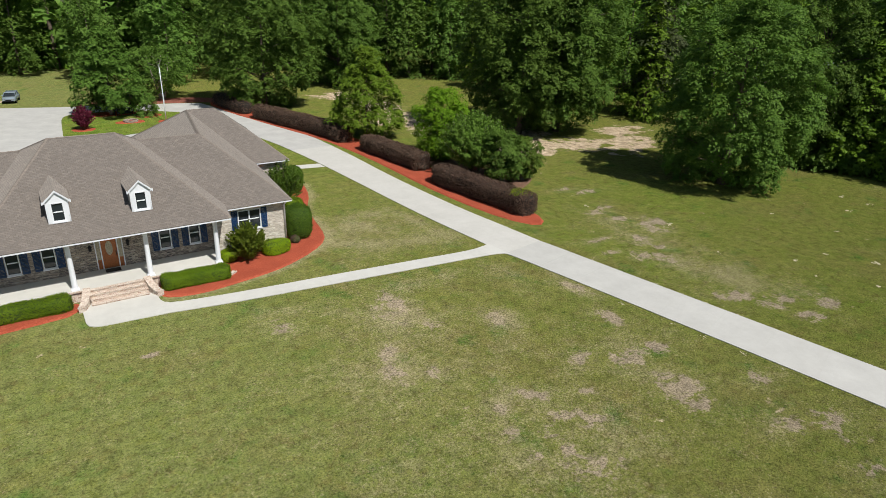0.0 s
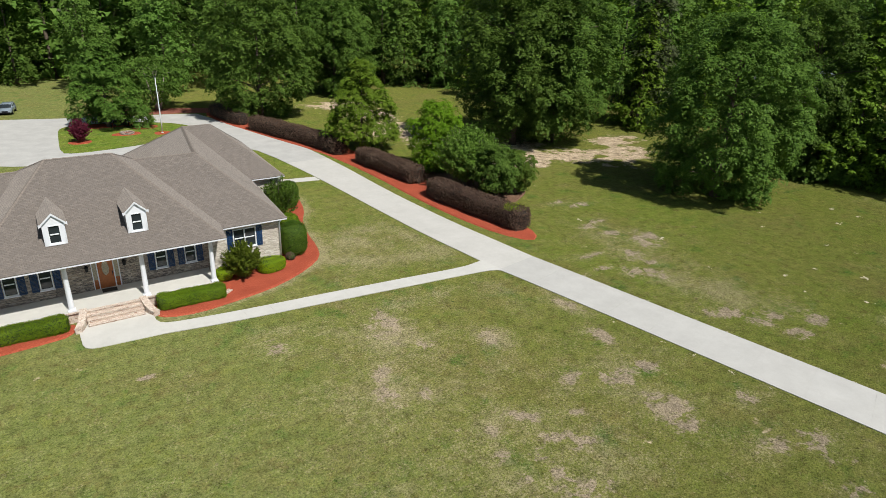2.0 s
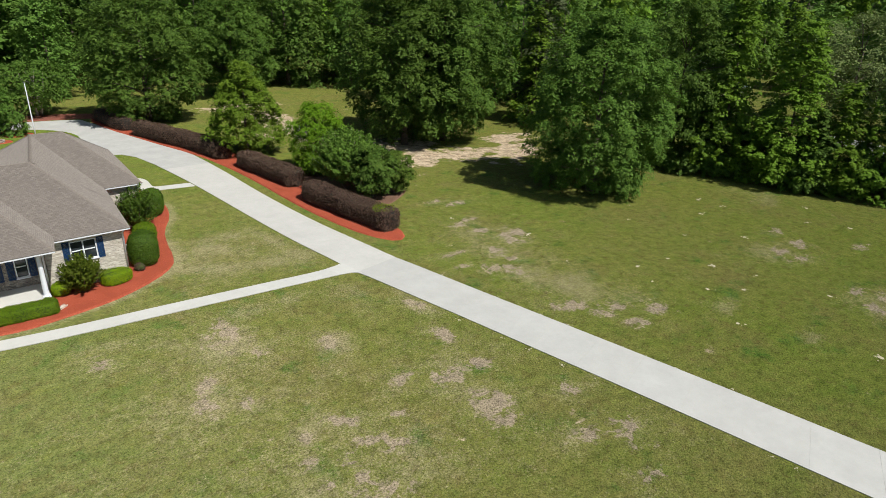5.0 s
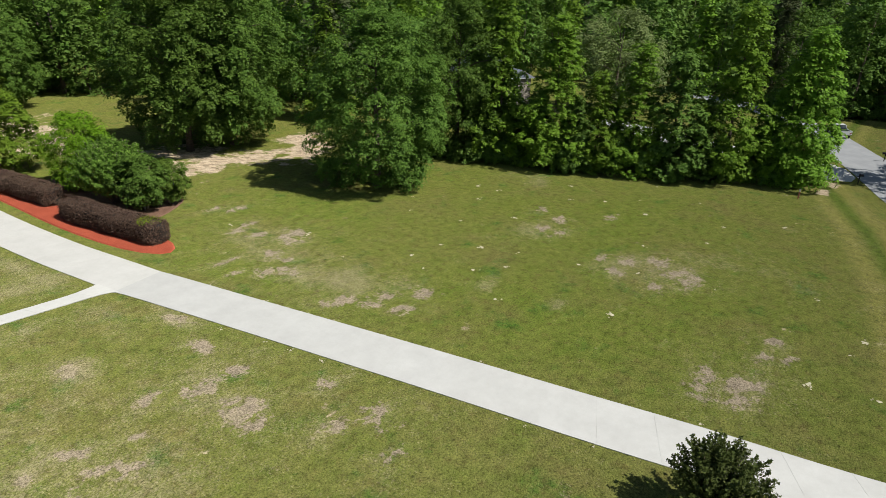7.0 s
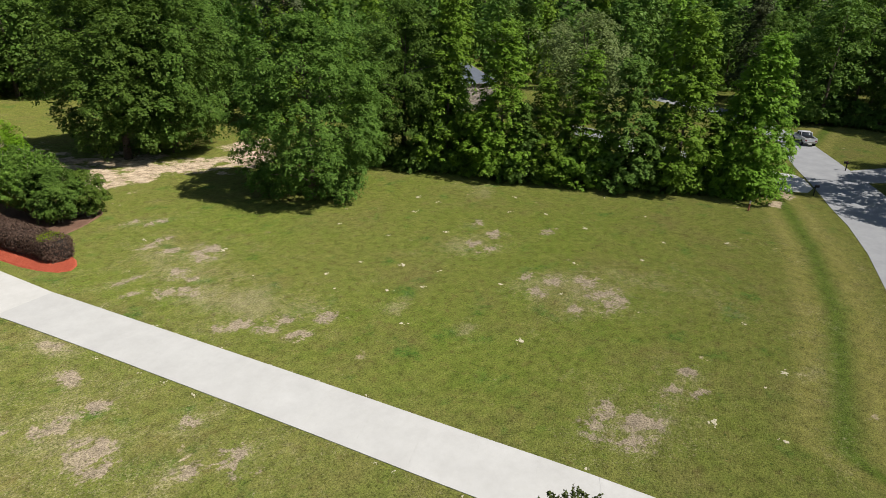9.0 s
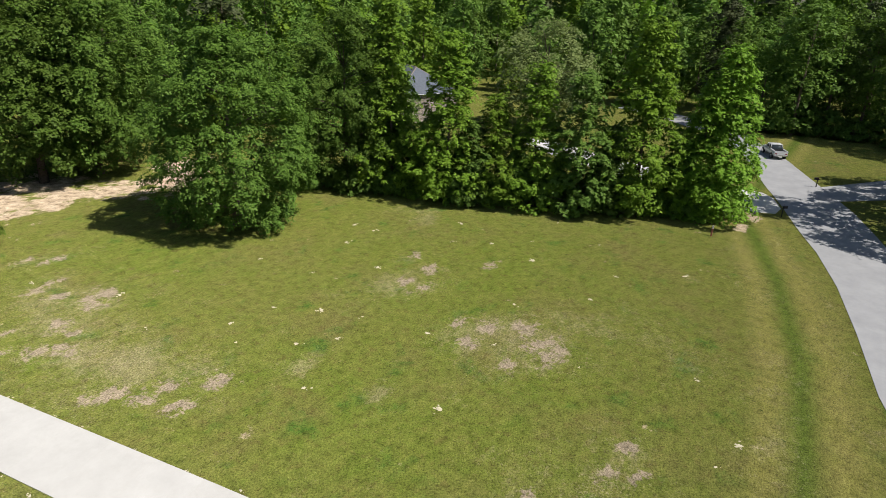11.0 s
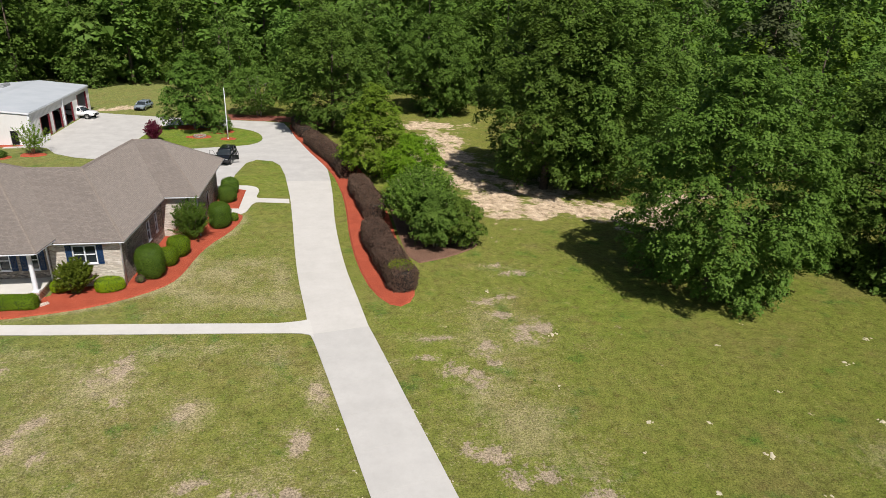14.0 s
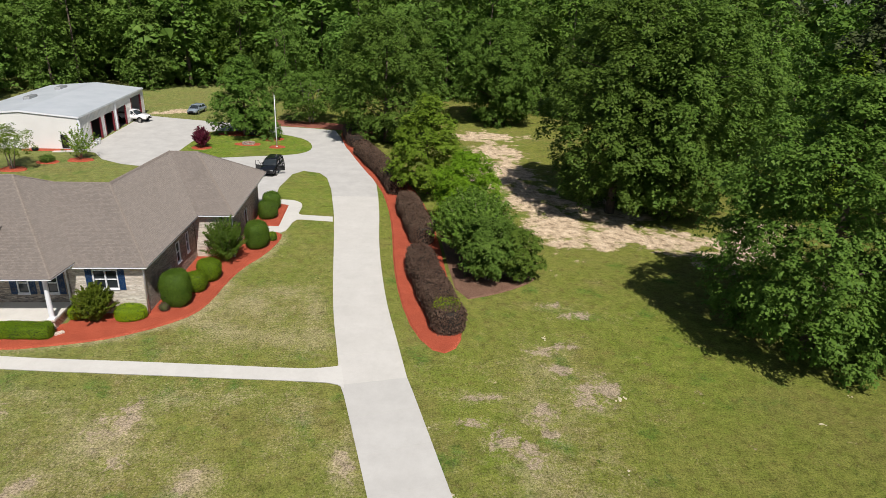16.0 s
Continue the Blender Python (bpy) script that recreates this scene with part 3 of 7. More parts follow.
WALK_DRY = [(14.8, 27.6, 1.4, 1.0, 163), (19.2, 25.1, 1.0, 0.7, 125), (17.3, 31.0, 1.2, 0.6, 168), (19.7, 30.9, 1.4, 0.6, 174), (22.2, 29.6, 1.2, 1.0, 116), (25.0, 26.1, 1.4, 0.5, 94), (23.0, 36.4, 1.2, 0.9, 120), (21.1, 36.4, 1.3, 0.9, 170), (18.0, 36.8, 1.2, 0.8, 142), (16.6, 37.9, 1.0, 0.6, 156), (22.6, 40.5, 2.2, 0.7, 97), (19.2, 40.0, 1.4, 0.9, 156), (19.8, 42.2, 1.5, 0.7, 176), (10.3, 31.2, 1.0, 0.5, 159), (34.0, 22.5, 2.2, 1.4, 130), (40.1, 10.2, 0.7, 0.5, 0), (39.8, 15.0, 0.9, 0.6, 21)]
SAND = [(43.0, 50.6, 2.4, 1.6, 10), (48.5, 51.4, 6.5, 1.9, -4), (55.5, 48.9, 4.5, 2.3, 20), (41.6, 55.0, 2.9, 4.6, 8), (41.2, 62.0, 3.3, 5.0, 5), (40.4, 71.0, 2.8, 5.5, 0), (40.6, 80.0, 3.0, 4.5, 0), (40.5, 88.5, 4.6, 2.6, 0), (-3.0, 100.5, 2.6, 1.3, 30), (77.9, 1.1, 1.1, 0.5, 20), (81.5, 0.6, 1.4, 0.6, 20), (46.5, 57.0, 4.0, 4.0, 0), (60.0, 54.0, 3.0, 2.0, 0), (35.6, 70.0, 1.2, 2.0, 0)]
DRY = [(17.5, 38.5, 5.0, 4.5, 0), (21.0, 40.0, 2.5, 5.0, 0), (35.0, 27.0, 4.5, 8.0, 20), (15.0, 20.0, 8.0, 8.0, 0), (62.0, 24.0, 3.0, 2.0, 0), (53.0, 2.0, 4.5, 6.0, 0), (34.0, 32.0, 4.5, 5.0, 0), (68.0, -1.2, 6.0, 1.2, 20), (56.5, -4.6, 6.0, 1.2, 16), (46.0, -6.8, 5.0, 1.0, 8), (57.0, -8.0, 6.0, 0.9, 14), (72.0, -4.0, 5.0, 0.8, 20), (48.5, 8.0, 3.5, 3.5, 0), (38.0, -1.0, 3.5, 2.5, 0), (50.0, 17.0, 3.5, 2.0, -40)]
GREEN_FIELD = [(38.0, 10.0, 4.0, 8.0, 0), (46.0, 9.5, 3.5, 2.0, 30), (42.0, 34.0, 5.0, 5.0, 0), (44.0, 4.0, 6.0, 4.0, 0), (56.0, 14.0, 8.0, 8.0, 0), (60.0, 34.0, 6.0, 4.0, 0), (24.5, 66.0, 12.0, 9.0, 0), (11.0, 82.0, 9.0, 8.0, 0), (30.5, 30.0, 1.5, 6.0, 8), (73.6, -1.0, 4.0, 0.9, 20)]
BED_EDGE = [(4.85, 36.2), (5.4, 35.55), (7.0, 35.3), (8.7, 35.6), (10.2, 35.9), (12.0, 36.45), (14.2, 37.75), (15.65, 39.15), (16.2, 41.0), (16.5, 43.3), (17.1, 45.8), (18.3, 48.3), (18.95, 51.0), (18.85, 52.6)]
STRAW_RIM = [(x, y, 0.5, 0.28, 20) for x, y in spline(BED_EDGE[1:], 46).tolist()]
make_ground()


def paved_strip(name, left, right, z0, z1, material, pieces, piece_name, label, joint=0.012):
    """A run of cast slabs between two edge lines, with open joints."""
    a, b = spline(left, pieces * 3 + 1), spline(right, pieces * 3 + 1)
    base = slab([tuple(p) for p in a] + [tuple(p) for p in b[::-1]], z0, z1 - 0.007)
    ob = tagged(part(name, base, material), label, name, kind="structure")
    for i in range(pieces):
        la, lb = a[3 * i:3 * i + 4].copy(), b[3 * i:3 * i + 4].copy()
        for line in (la, lb):
            d0, d1 = line[1] - line[0], line[3] - line[2]
            line[0] += d0 / np.linalg.norm(d0) * joint
            line[3] -= d1 / np.linalg.norm(d1) * joint
        part(piece_name, slab([tuple(p) for p in la] + [tuple(p) for p in lb[::-1]], z1 - 0.06, z1), material, ob)
    return ob


DRIVE_L = pl([(33.7, -20.1), (32.9, -15), (31.6, -6.5), (30.2, -0.1), (29.4, 4.3), (28.40, 10.5), (27.11, 18), (26.06, 24), (24.85, 30.5), (24.27, 34.5), (23.77, 39), (23.4, 44), (23.0, 51), (22.6, 57), (22.1, 62)])
DRIVE_R = pl([(37.1, -18.0), (36.1, -14), (34.45, -6.6), (33.5, 0), (32.65, 5.0), (31.66, 11.0), (30.45, 18), (29.39, 24.0), (28.30, 30.3), (27.57, 35.5), (27.0, 40.5), (26.65, 46), (26.5, 51), (26.5, 57), (26.4, 62)])
# the drive was poured in two runs that meet at a seam
SEAM_L, SEAM_R = (24.58 * P, 31.6 * P), (27.95 * P, 32.15 * P)
paved_strip("driveway", DRIVE_L[:9] + [SEAM_L], DRIVE_R[:9] + [SEAM_R], -0.1, 0.04, CONCRETE, 20, "driveway_slab", "pale grey cast concrete driveway with joints", 0.0045)
paved_strip("driveway", [SEAM_L] + DRIVE_L[9:], [SEAM_R] + DRIVE_R[9:], -0.1, 0.04, NEW_CONCRETE, 11, "driveway_slab", "paler cast concrete driveway beside the hedges", 0.0045)
paved_strip("walkway", pl([(4.75, 35.05), (8.6, 34.5), (14.0, 34.0), (19.0, 33.5), (22.5, 33.15), (24.0, 33.25), (24.55, 33.4)]), pl([(4.75, 33.95), (8.5, 33.4), (14.0, 32.85), (19.0, 32.35), (22.5, 32.0), (24.2, 31.75), (24.8, 31.3)]), -0.1, 0.045, WALK, 14, "walkway_slab", "pale concrete garden walkway across the lawn", 0.004)
tagged(part("entrance_pad", slab(pl([(1.28, 37.0), (1.28, 34.8), (1.36, 34.45), (1.6, 34.22), (2.0, 34.13), (4.75, 33.95), (5.6, 33.88), (5.6, 34.93), (5.2, 35.05), (4.95, 35.25), (4.82, 35.6), (4.78, 37.0)]), -0.1, 0.05), WALK), "pale concrete pad before the porch steps", "pad", kind="structure")
tagged(part("side_walkway", slab(pl([(16.9, 61.1), (17.76, 60.87), (18.5, 60.75), (18.95, 60.55), (19.4, 60.1), (19.63, 59.57), (19.7, 58.9), (19.67, 58.25), (19.6, 57.4), (19.66, 56.95), (19.9, 56.78), (22.55, 56.35), (22.63, 55.2), (20.0, 55.65), (19.64, 55.6), (19.36, 54.9), (19.2, 53.7), (19.05, 53.0), (18.75, 52.62), (17.87, 52.72), (16.4, 52.9), (16.4, 54.15), (18.38, 53.95), (18.5, 59.3), (17.0, 60.0)]), -0.1, 0.046), WALK), "pale concrete side walkway to the drive", "walkway", kind="structure")
COURT_LINE = pl([(22.1, 62.0), (26.4, 62.0), (26.2, 66.0), (25.6, 69.2), (24.3, 75.0), (22.6, 80.5), (21.4, 87.0), (20.6, 90.2), (17.9, 91.2), (13.0, 92.1), (4.9, 93.9), (-3.0, 96.3), (-6.2, 97.5), (-6.2, 87.0), (-6.2, 77.2), (-4.6, 76.4), (-2.9, 73.8), (-0.4, 72.1), (2.3, 71.2), (6.0, 69.8), (8.6, 66.0), (8.6, 58.2), (16.4, 58.2), (17.0, 61.1), (16.9, 64.5), (17.6, 69.2), (18.6, 70.5), (20.3, 69.8), (21.2, 68.0), (21.9, 64.0)])
tagged(part("court", slab(COURT_LINE, -0.1, 0.036), COURT), "wide pale concrete turning court", "court", kind="structure")
island = tagged(part("lawn_island", slab(rounded(pl([(3.8, 75.5), (5.0, 74.7), (7.5, 74.9), (9.8, 75.3), (13.0, 76.2), (16.8, 77.0), (18.4, 78.8), (18.5, 81.5), (17.4, 84.6), (14.7, 86.9), (11.5, 88.5), (7.5, 88.8), (5.2, 88.2), (4.5, 86.6), (4.2, 82.7)]), 1), 0.0, 0.075), GRASS), "mown grass island inside the court", "lawn", kind="structure")
lush_turf = island.data.attributes.new("lush", "FLOAT", "POINT")
lush_turf.data.foreach_set("value", [1.6] * len(island.data.vertices))
tagged(part("road", slab(pl([(-30, -58), (30, -22), (45, -13), (55, -10), (62, -8.6), (69, -7.0), (75.3, -5.1), (80.2, -3.2), (87, -0.9), (94, 1.8), (101, 4.2), (109, 7), (118, 13), (126, 22), (131, 32), (136, 30), (130, 18), (121, 9), (111.5, 3.0), (106.4, 0.8), (100, -2), (95.5, -4), (89, -6.8), (82.3, -9), (76, -10.8), (68, -12.6), (60, -14.2), (50, -18), (38, -27), (-26, -65)]), -0.1, 0.03), ASPHALT), "worn grey asphalt country road", "road", kind="structure")
tagged(part("side_drive", slab(rounded(pl([(84.3, -1.6), (90.8, 0.8), (90.2, 3.5), (91.5, 9), (95, 20), (99, 31), (96, 33), (90, 24), (86.5, 12), (84.8, 5), (82.8, 1.6)]), 1), -0.1, 0.045), COURT), "pale gravelled drive branching off the road", "drive", kind="structure")
tagged(part("side_apron", slab(pl([(92.3, -5.2), (97.0, -3.2), (106, -9.5), (101, -14)]), -0.1, 0.046), ASPHALT), "grey drive apron across the road", "drive", kind="structure")


def bed(name, points, material, label, height=0.09):
    """A mulched bed: a low rounded mound over an outline."""
    bm = bmesh.new()
    cx, cy = sum(p[0] for p in points) / len(points), sum(p[1] for p in points) / len(points)
    low = [bm.verts.new((x, y, 0.0)) for x, y in points]
    mid = []
    for i, (x, y) in enumerate(points):
        ax, ay = points[i - 1]
        bx, by = points[(i + 1) % len(points)]
        d = Vector((bx - ax, by - ay, 0)).normalized()
        mid.append((x - d.y * 0.14, y + d.x * 0.14))
    area = sum(a[0] * b[1] - b[0] * a[1] for a, b in zip(points, points[1:] + points[:1]))
    if area < 0:
        mid = [(2 * x - mx, 2 * y - my) for (x, y), (mx, my) in zip(points, mid)]
    top = [bm.verts.new((x, y, height)) for x, y in mid]
    f = bm.faces.new(top)
    for i in range(len(points)):
        j = (i + 1) % len(points)
        bm.faces.new((low[i], low[j], top[j], top[i]))
    bmesh.ops.triangulate(bm, faces=[f])
    bmesh.ops.recalc_face_normals(bm, faces=bm.faces[:])
    return tagged(part(name, bm, material), label, "mulch bed", kind="structure")


bed("mulch_bed", rounded(pl([(4.85, 37.6), *BED_EDGE, (17.6, 52.7), (15.5, 52.9), (12.5, 49.0), (12.5, 40.0), (8.8, 39.8), (8.8, 37.6)]), 1), MULCH, "red mulch bed curving round the house front")
bed("mulch_bed", pl([(16.25, 54.2), (18.36, 53.98), (18.48, 59.25), (16.9, 60.0), (16.25, 60.2)]), MULCH, "red mulch bed beside the side door")
bed("mulch_bed", rounded(pl([(1.2, 37.6), (1.2, 36.0), (-1.0, 35.7), (-5.0, 35.4), (-10.0, 35.6), (-14.0, 36.5), (-14.0, 37.8), (-5.0, 37.6)]), 1), MULCH, "red mulch bed along the porch")
bed("mulch_bed", rounded(pl([(31.1, 35.2), (29.8, 34.2), (28.5, 36.6), (27.8, 41.0), (27.5, 46.5), (27.55, 53.5), (27.3, 59.0), (26.6, 65.0), (24.9, 71.0), (23.3, 77.5), (21.9, 84.0), (21.3, 90.0), (23.3, 90.0), (25.5, 82.0), (27.5, 75.0), (29.6, 66.5), (30.9, 58.0), (31.2, 50.0), (31.2, 44.0), (31.5, 38.0)]), 1), MULCH, "long red mulch strip under the drive hedges")
bed("mulch_bed", rounded(pl([(31.6, 40.7), (34.2, 41.6), (36.5, 43.0), (37.5, 44.1), (37.0, 46.5), (35.0, 52.0), (33.5, 58.0), (31.4, 58.0), (31.4, 48.0)]), 1), BROWN_MULCH, "brown leaf mulch under the laurel trees", 0.07)
bed("mulch_bed", rounded(pl([(8.0, 93.6), (13.0, 92.5), (18.0, 91.6), (21.5, 90.8), (25.0, 88.0), (26.5, 90.0), (22.0, 94.5), (14.0, 96.0), (8.5, 96.5)]), 1), DULL_MULCH, "dull red mulch bed along the far edge of the court")
for cx, cy, rx, ry in ((6.0, 79.3, 1.2, 1.0), (10.9, 81.5, 1.6, 1.0), (9.6, 87.0, 3.4, 1.5), (14.4, 80.4, 1.0, 0.9), (13.2, 84.3, 1.5, 1.2), (-9.6, 69.4, 1.3, 1.0), (-7.6, 72.2, 1.1, 0.8), (-4.9, 73.3, 1.3, 0.9)):
    bed("mulch_bed", [(P * (cx + rx * math.cos(a) * (1 + 0.08 * math.sin(3 * a + cx))), P * (cy + ry * math.sin(a) * (1 + 0.08 * math.cos(2 * a)))) for a in np.linspace(0, 2 * math.pi, 22, endpoint=False)], MULCH, "small round red mulch bed in the grass", 0.12)
bed("mulch_bed", rounded(pl([(-12.5, 76.6), (-7.5, 77.0), (-7.3, 77.8), (-12.5, 77.8)]), 1), MULCH, "narrow red mulch bed against the metal building")

# ---- trees ----
PROFILES = {
    "oak": lambda u: np.where(u < 0.3, 0.55 + 0.45 * np.sqrt(u / 0.3), np.sqrt(np.clip(1 - ((u - 0.3) / 0.72) ** 2, 0.0, 1))),
    "round": lambda u: np.sqrt(np.clip(1 - (1.9 * u - 0.9) ** 2, 0.02, 1)),
    "poplar": lambda u: np.clip(u * 3 + 0.72, 0, 1) * (1 - u) ** 0.72 + 0.05,
    "pear": lambda u: np.clip(u * 4 + 0.55, 0, 1) * (1 - u ** 1.6) ** 0.7 + 0.06,
    "pine": lambda u: (0.35 + 0.65 * np.clip(1.15 - u, 0, 1)) * (0.8 + 0.2 * np.sin(u * 22)),
}


def tree_meshes(seed, shape, height, radius, low, clumps, per_clump, leaf, spread=0.20, trunk=0.3, stems=1, flat=0.72, limbs=16, mass=0.27, corners=4, inner=0):
    """Trunk with limbs, and a crown of leaf clumps; base at the origin."""
    rng = np.random.default_rng(seed)
    prof = PROFILES[shape]
    # large rounded masses on the crown's outline first, then clumps over each mass
    masses = max(14, int(1.15 * (4.7 * radius * (height - low) + 3.1 * radius ** 2) / (3.1 * (mass * radius) ** 2)))
    grid = np.linspace(0, 1, 200)
    share = np.cumsum(0.15 + prof(grid))
    u = np.interp((np.arange(masses) + rng.uniform(0.1, 0.9, masses)) / masses, share / share[-1], grid)
    ang = np.arange(masses) * 2.39996 + rng.uniform(-0.35, 0.35, masses)
    mass_r = radius * mass * rng.uniform(0.7, 1.3, masses)
    rad = np.maximum(0, radius * prof(u) * rng.uniform(0.84, 1.10, masses) - mass_r * 0.75) * np.where(rng.uniform(0, 1, masses) < 0.76, 1.0, rng.uniform(0.2, 0.7, masses))
    hub = np.stack([rad * np.cos(ang), rad * np.sin(ang), low + (height - low) * u], axis=1)
    hub[:, 2] = np.minimum(hub[:, 2], height - mass_r * 0.7)
    n = clumps
    which = rng.choice(masses, n, p=mass_r ** 2 / (mass_r ** 2).sum())
    out = hub[which] - np.array([0, 0, low + 0.35 * (height - low)])
    out /= np.maximum(1e-6, np.linalg.norm(out, axis=1, keepdims=True))
    e = rng.normal(size=(n, 3))
    e = e / np.linalg.norm(e, axis=1, keepdims=True) + 0.45 * out + np.array([0, 0, 0.22])
    e /= np.maximum(1e-6, np.linalg.norm(e, axis=1, keepdims=True))
    centre = hub[which] + e * mass_r[which][:, None] * rng.uniform(0.58, 1.12, (n, 1)) * np.array([1, 1, 0.85])
    # each clump is a leafy spray: a shallow drooping dome, longer away from the trunk than across
    size = radius * spread * 1.2 * rng.uniform(0.6, 1.4, n)
    away = centre - np.array([0, 0, low + 0.3 * (height - low)])
    away /= np.maximum(1e-6, np.linalg.norm(away, axis=1, keepdims=True))
    face = e * 0.42 + away * 0.12 + np.array([0, 0, 0.72]) + rng.normal(scale=0.30, size=(n, 3))
    face /= np.linalg.norm(face, axis=1, keepdims=True)
    along = away * np.array([1, 1, 0.25]) + rng.normal(scale=0.35, size=(n, 3))
    along -= face * (along * face).sum(axis=1, keepdims=True)
    along /= np.maximum(1e-6, np.linalg.norm(along, axis=1, keepdims=True))
    across = np.cross(face, along)
    a = rng.uniform(0, 2 * np.pi, (n, per_clump))
    r = rng.uniform(0, 1, (n, per_clump)) ** 0.62
    lobes = 1 + 0.22 * np.sin(3 * a + rng.uniform(0, 6, (n, 1))) + rng.normal(scale=0.12, size=a.shape)
    px, py = 1.3 * r * lobes * np.cos(a), 0.9 * r * lobes * np.sin(a)
    drop = flat * (0.42 - 0.75 * r * r) + rng.normal(scale=0.10, size=r.shape) - 0.12 * np.clip(px, 0, 2)
    lean = along[:, None, :] * px[..., None] + across[:, None, :] * py[..., None]
    pts = centre[:, None, :] + size[:, None, None] * (lean + face[:, None, :] * drop[..., None])
    nrm = face[:, None, :] + 0.55 * lean + np.array([0, 0, 0.25]) + rng.normal(scale=0.30, size=pts.shape)
    pts = pts.reshape(-1, 3)
    keep = pts[:, 2] > 0.12
    pts, nrm, sizes = pts[keep], nrm.reshape(-1, 3)[keep], np.full(keep.sum(), leaf)
    if inner:
        which = rng.integers(0, masses, inner)
        ball = rng.normal(size=(inner, 3))
        ball /= np.linalg.norm(ball, axis=1, keepdims=True)
        pts = np.vstack([pts, hub[which] + ball * (mass_r[which] * 0.45)[:, None]])
        nrm = np.vstack([nrm, ball + np.array([0, 0, 0.5])])
        sizes = np.concatenate([sizes, np.full(inner, leaf * 1.3)])
    crown = leaves("crown", rng, pts, nrm, sizes, 0.6, corners)
    bm = bmesh.new()
    for k in range(stems):
        a = 6.283 * k / stems + seed
        off = 0.0 if stems == 1 else radius * 0.06
        lean = radius * (0.04 if stems == 1 else 0.30)
        top = low + (height - low) * 0.82
        line = [(off * math.cos(a), off * math.sin(a), -0.1)]
        for f in (0.12, 0.35, 0.6, 1.0):
            line.append((off * math.cos(a) + lean * f * math.cos(a + f), off * math.sin(a) + lean * f * math.sin(a + f), top * f))
        tube(bm, line, [trunk * 1.35, trunk, trunk * 0.78, trunk * 0.5, trunk * 0.12], 10)
    for i in rng.choice(n, min(n, limbs), replace=False):
        end = centre[i]
        z0 = max(0.5, min(end[2] - 0.25 * np.hypot(end[0], end[1]) - 0.4, height * 0.7))
        start = (0.02 * end[0], 0.02 * end[1], z0)
        midp = (0.5 * end[0], 0.5 * end[1], z0 * 0.35 + end[2] * 0.65)
        tube(bm, [start, midp, tuple(end)], [trunk * 0.28, trunk * 0.16, trunk * 0.05], 6)
    return mesh_of("trunk", bm), crown


def plant_tree(name, meshes, m, leaf_mat, bark, label, category="tree", group=""):
    ob = root(name, m, label, category, group)
    part("trunk", meshes[0], bark, ob)
    part("crown", meshes[1], leaf_mat, ob)
    return ob


def spot(x, y, turn=0.0, scale=1.0, tall=1.0):
    return pose(x * P, y * P, 0, 0, 0, turn) @ Matrix.Diagonal((scale, scale, scale * tall, 1))


OAK = tree_meshes(3, "oak", 18.4, 8.1, 1.3, 3100, 34, 0.25, 0.054, 0.42, mass=0.22, corners=3)
OAK_B = tree_meshes(11, "oak", 21.5, 8.5, 2.3, 2700, 29, 0.30, 0.058, 0.40, mass=0.22, corners=3)
OAK_C = tree_meshes(23, "round", 18.0, 8.0, 1.2, 1900, 28, 0.34, 0.064, 0.36, mass=0.24, corners=3)
plant_tree("oak_tree", OAK, spot(51.4, 34.6, 0, 0.96, 1.03), OAK_LEAF, BARK, "large spreading oak with foliage down to the grass", "tree", "field oaks")
plant_tree("oak_tree", OAK_B, spot(47.5, 58.2, 40, 1.03), OAK_LEAF, BARK, "tall broad oak over bare sandy soil", "tree", "field oaks")
plant_tree("oak_tree", OAK_B, spot(52.5, 57.3, 190, 1.03), OAK_LEAF, BARK, "tall broad oak over bare sandy soil", "tree", "field oaks")
plant_tree("oak_tree", OAK_C, spot(27.3, 84.5, 0, 1.0), OAK_LEAF, BARK, "full round shade tree beside the court", "tree", "shade trees")
plant_tree("oak_tree", OAK_C, spot(43.5, 97.3, 130, 0.97), OAK_LEAF, BARK, "full round shade tree on the back lawn", "tree", "shade trees")
plant_tree("oak_tree", OAK_B, spot(65.6, 35.6, 260, 0.80, 1.13), OAK_LEAF, BARK, "tall leafy tree at the wood's edge", "tree", "shade trees")
MAPLE = tree_meshes(31, "pear", 13.2, 5.3, 1.5, 1500, 30, 0.30, 0.072, 0.28, mass=0.28, corners=3)
plant_tree("maple_tree", MAPLE, spot(9.7, 86.2, 0, 0.87), OAK_LEAF, BARK, "dense dark green maple on the court's grass island")
MYRTLE = tree_meshes(37, "round", 8.0, 5.0, 2.0, 220, 50, 0.34, 0.14, 0.16, 4)
plant_tree("myrtle_tree", MYRTLE, spot(17.0, 95.2), OAK_LEAF, PALE_BARK, "many-stemmed tree in red mulch behind the court")
PEAR = tree_meshes(41, "pear", 11.6, 4.4, 1.6, 1100, 28, 0.26, 0.075, 0.20, mass=0.30, corners=3)
plant_tree("pear_tree", PEAR, spot(31.0, 63.2, 0, 1.03, 0.93), PEAR_LEAF, BARK, "light green pear tree behind the drive hedge")
YOUNG = tree_meshes(43, "round", 8.0, 3.2, 0.5, 900, 42, 0.17, 0.10, 0.12, corners=3)
plant_tree("young_tree", YOUNG, spot(33.5, 53.0), BRIGHT_LEAF, BARK, "bright yellow-green young tree behind the hedge")
LAUREL_S = tree_meshes(53, "round", 4.5, 2.0, 0.9, 420, 40, 0.16, 0.12, 0.05, 3, corners=3)
plant_tree("laurel_tree", LAUREL_S, spot(36.0, 43.6), GLOSSY_LEAF, PALE_BARK, "small light green round tree on brown mulch")
LAUREL_F = tree_meshes(57, "round", 5.2, 2.7, 0.8, 640, 40, 0.17, 0.11, 0.06, 4, corners=3)
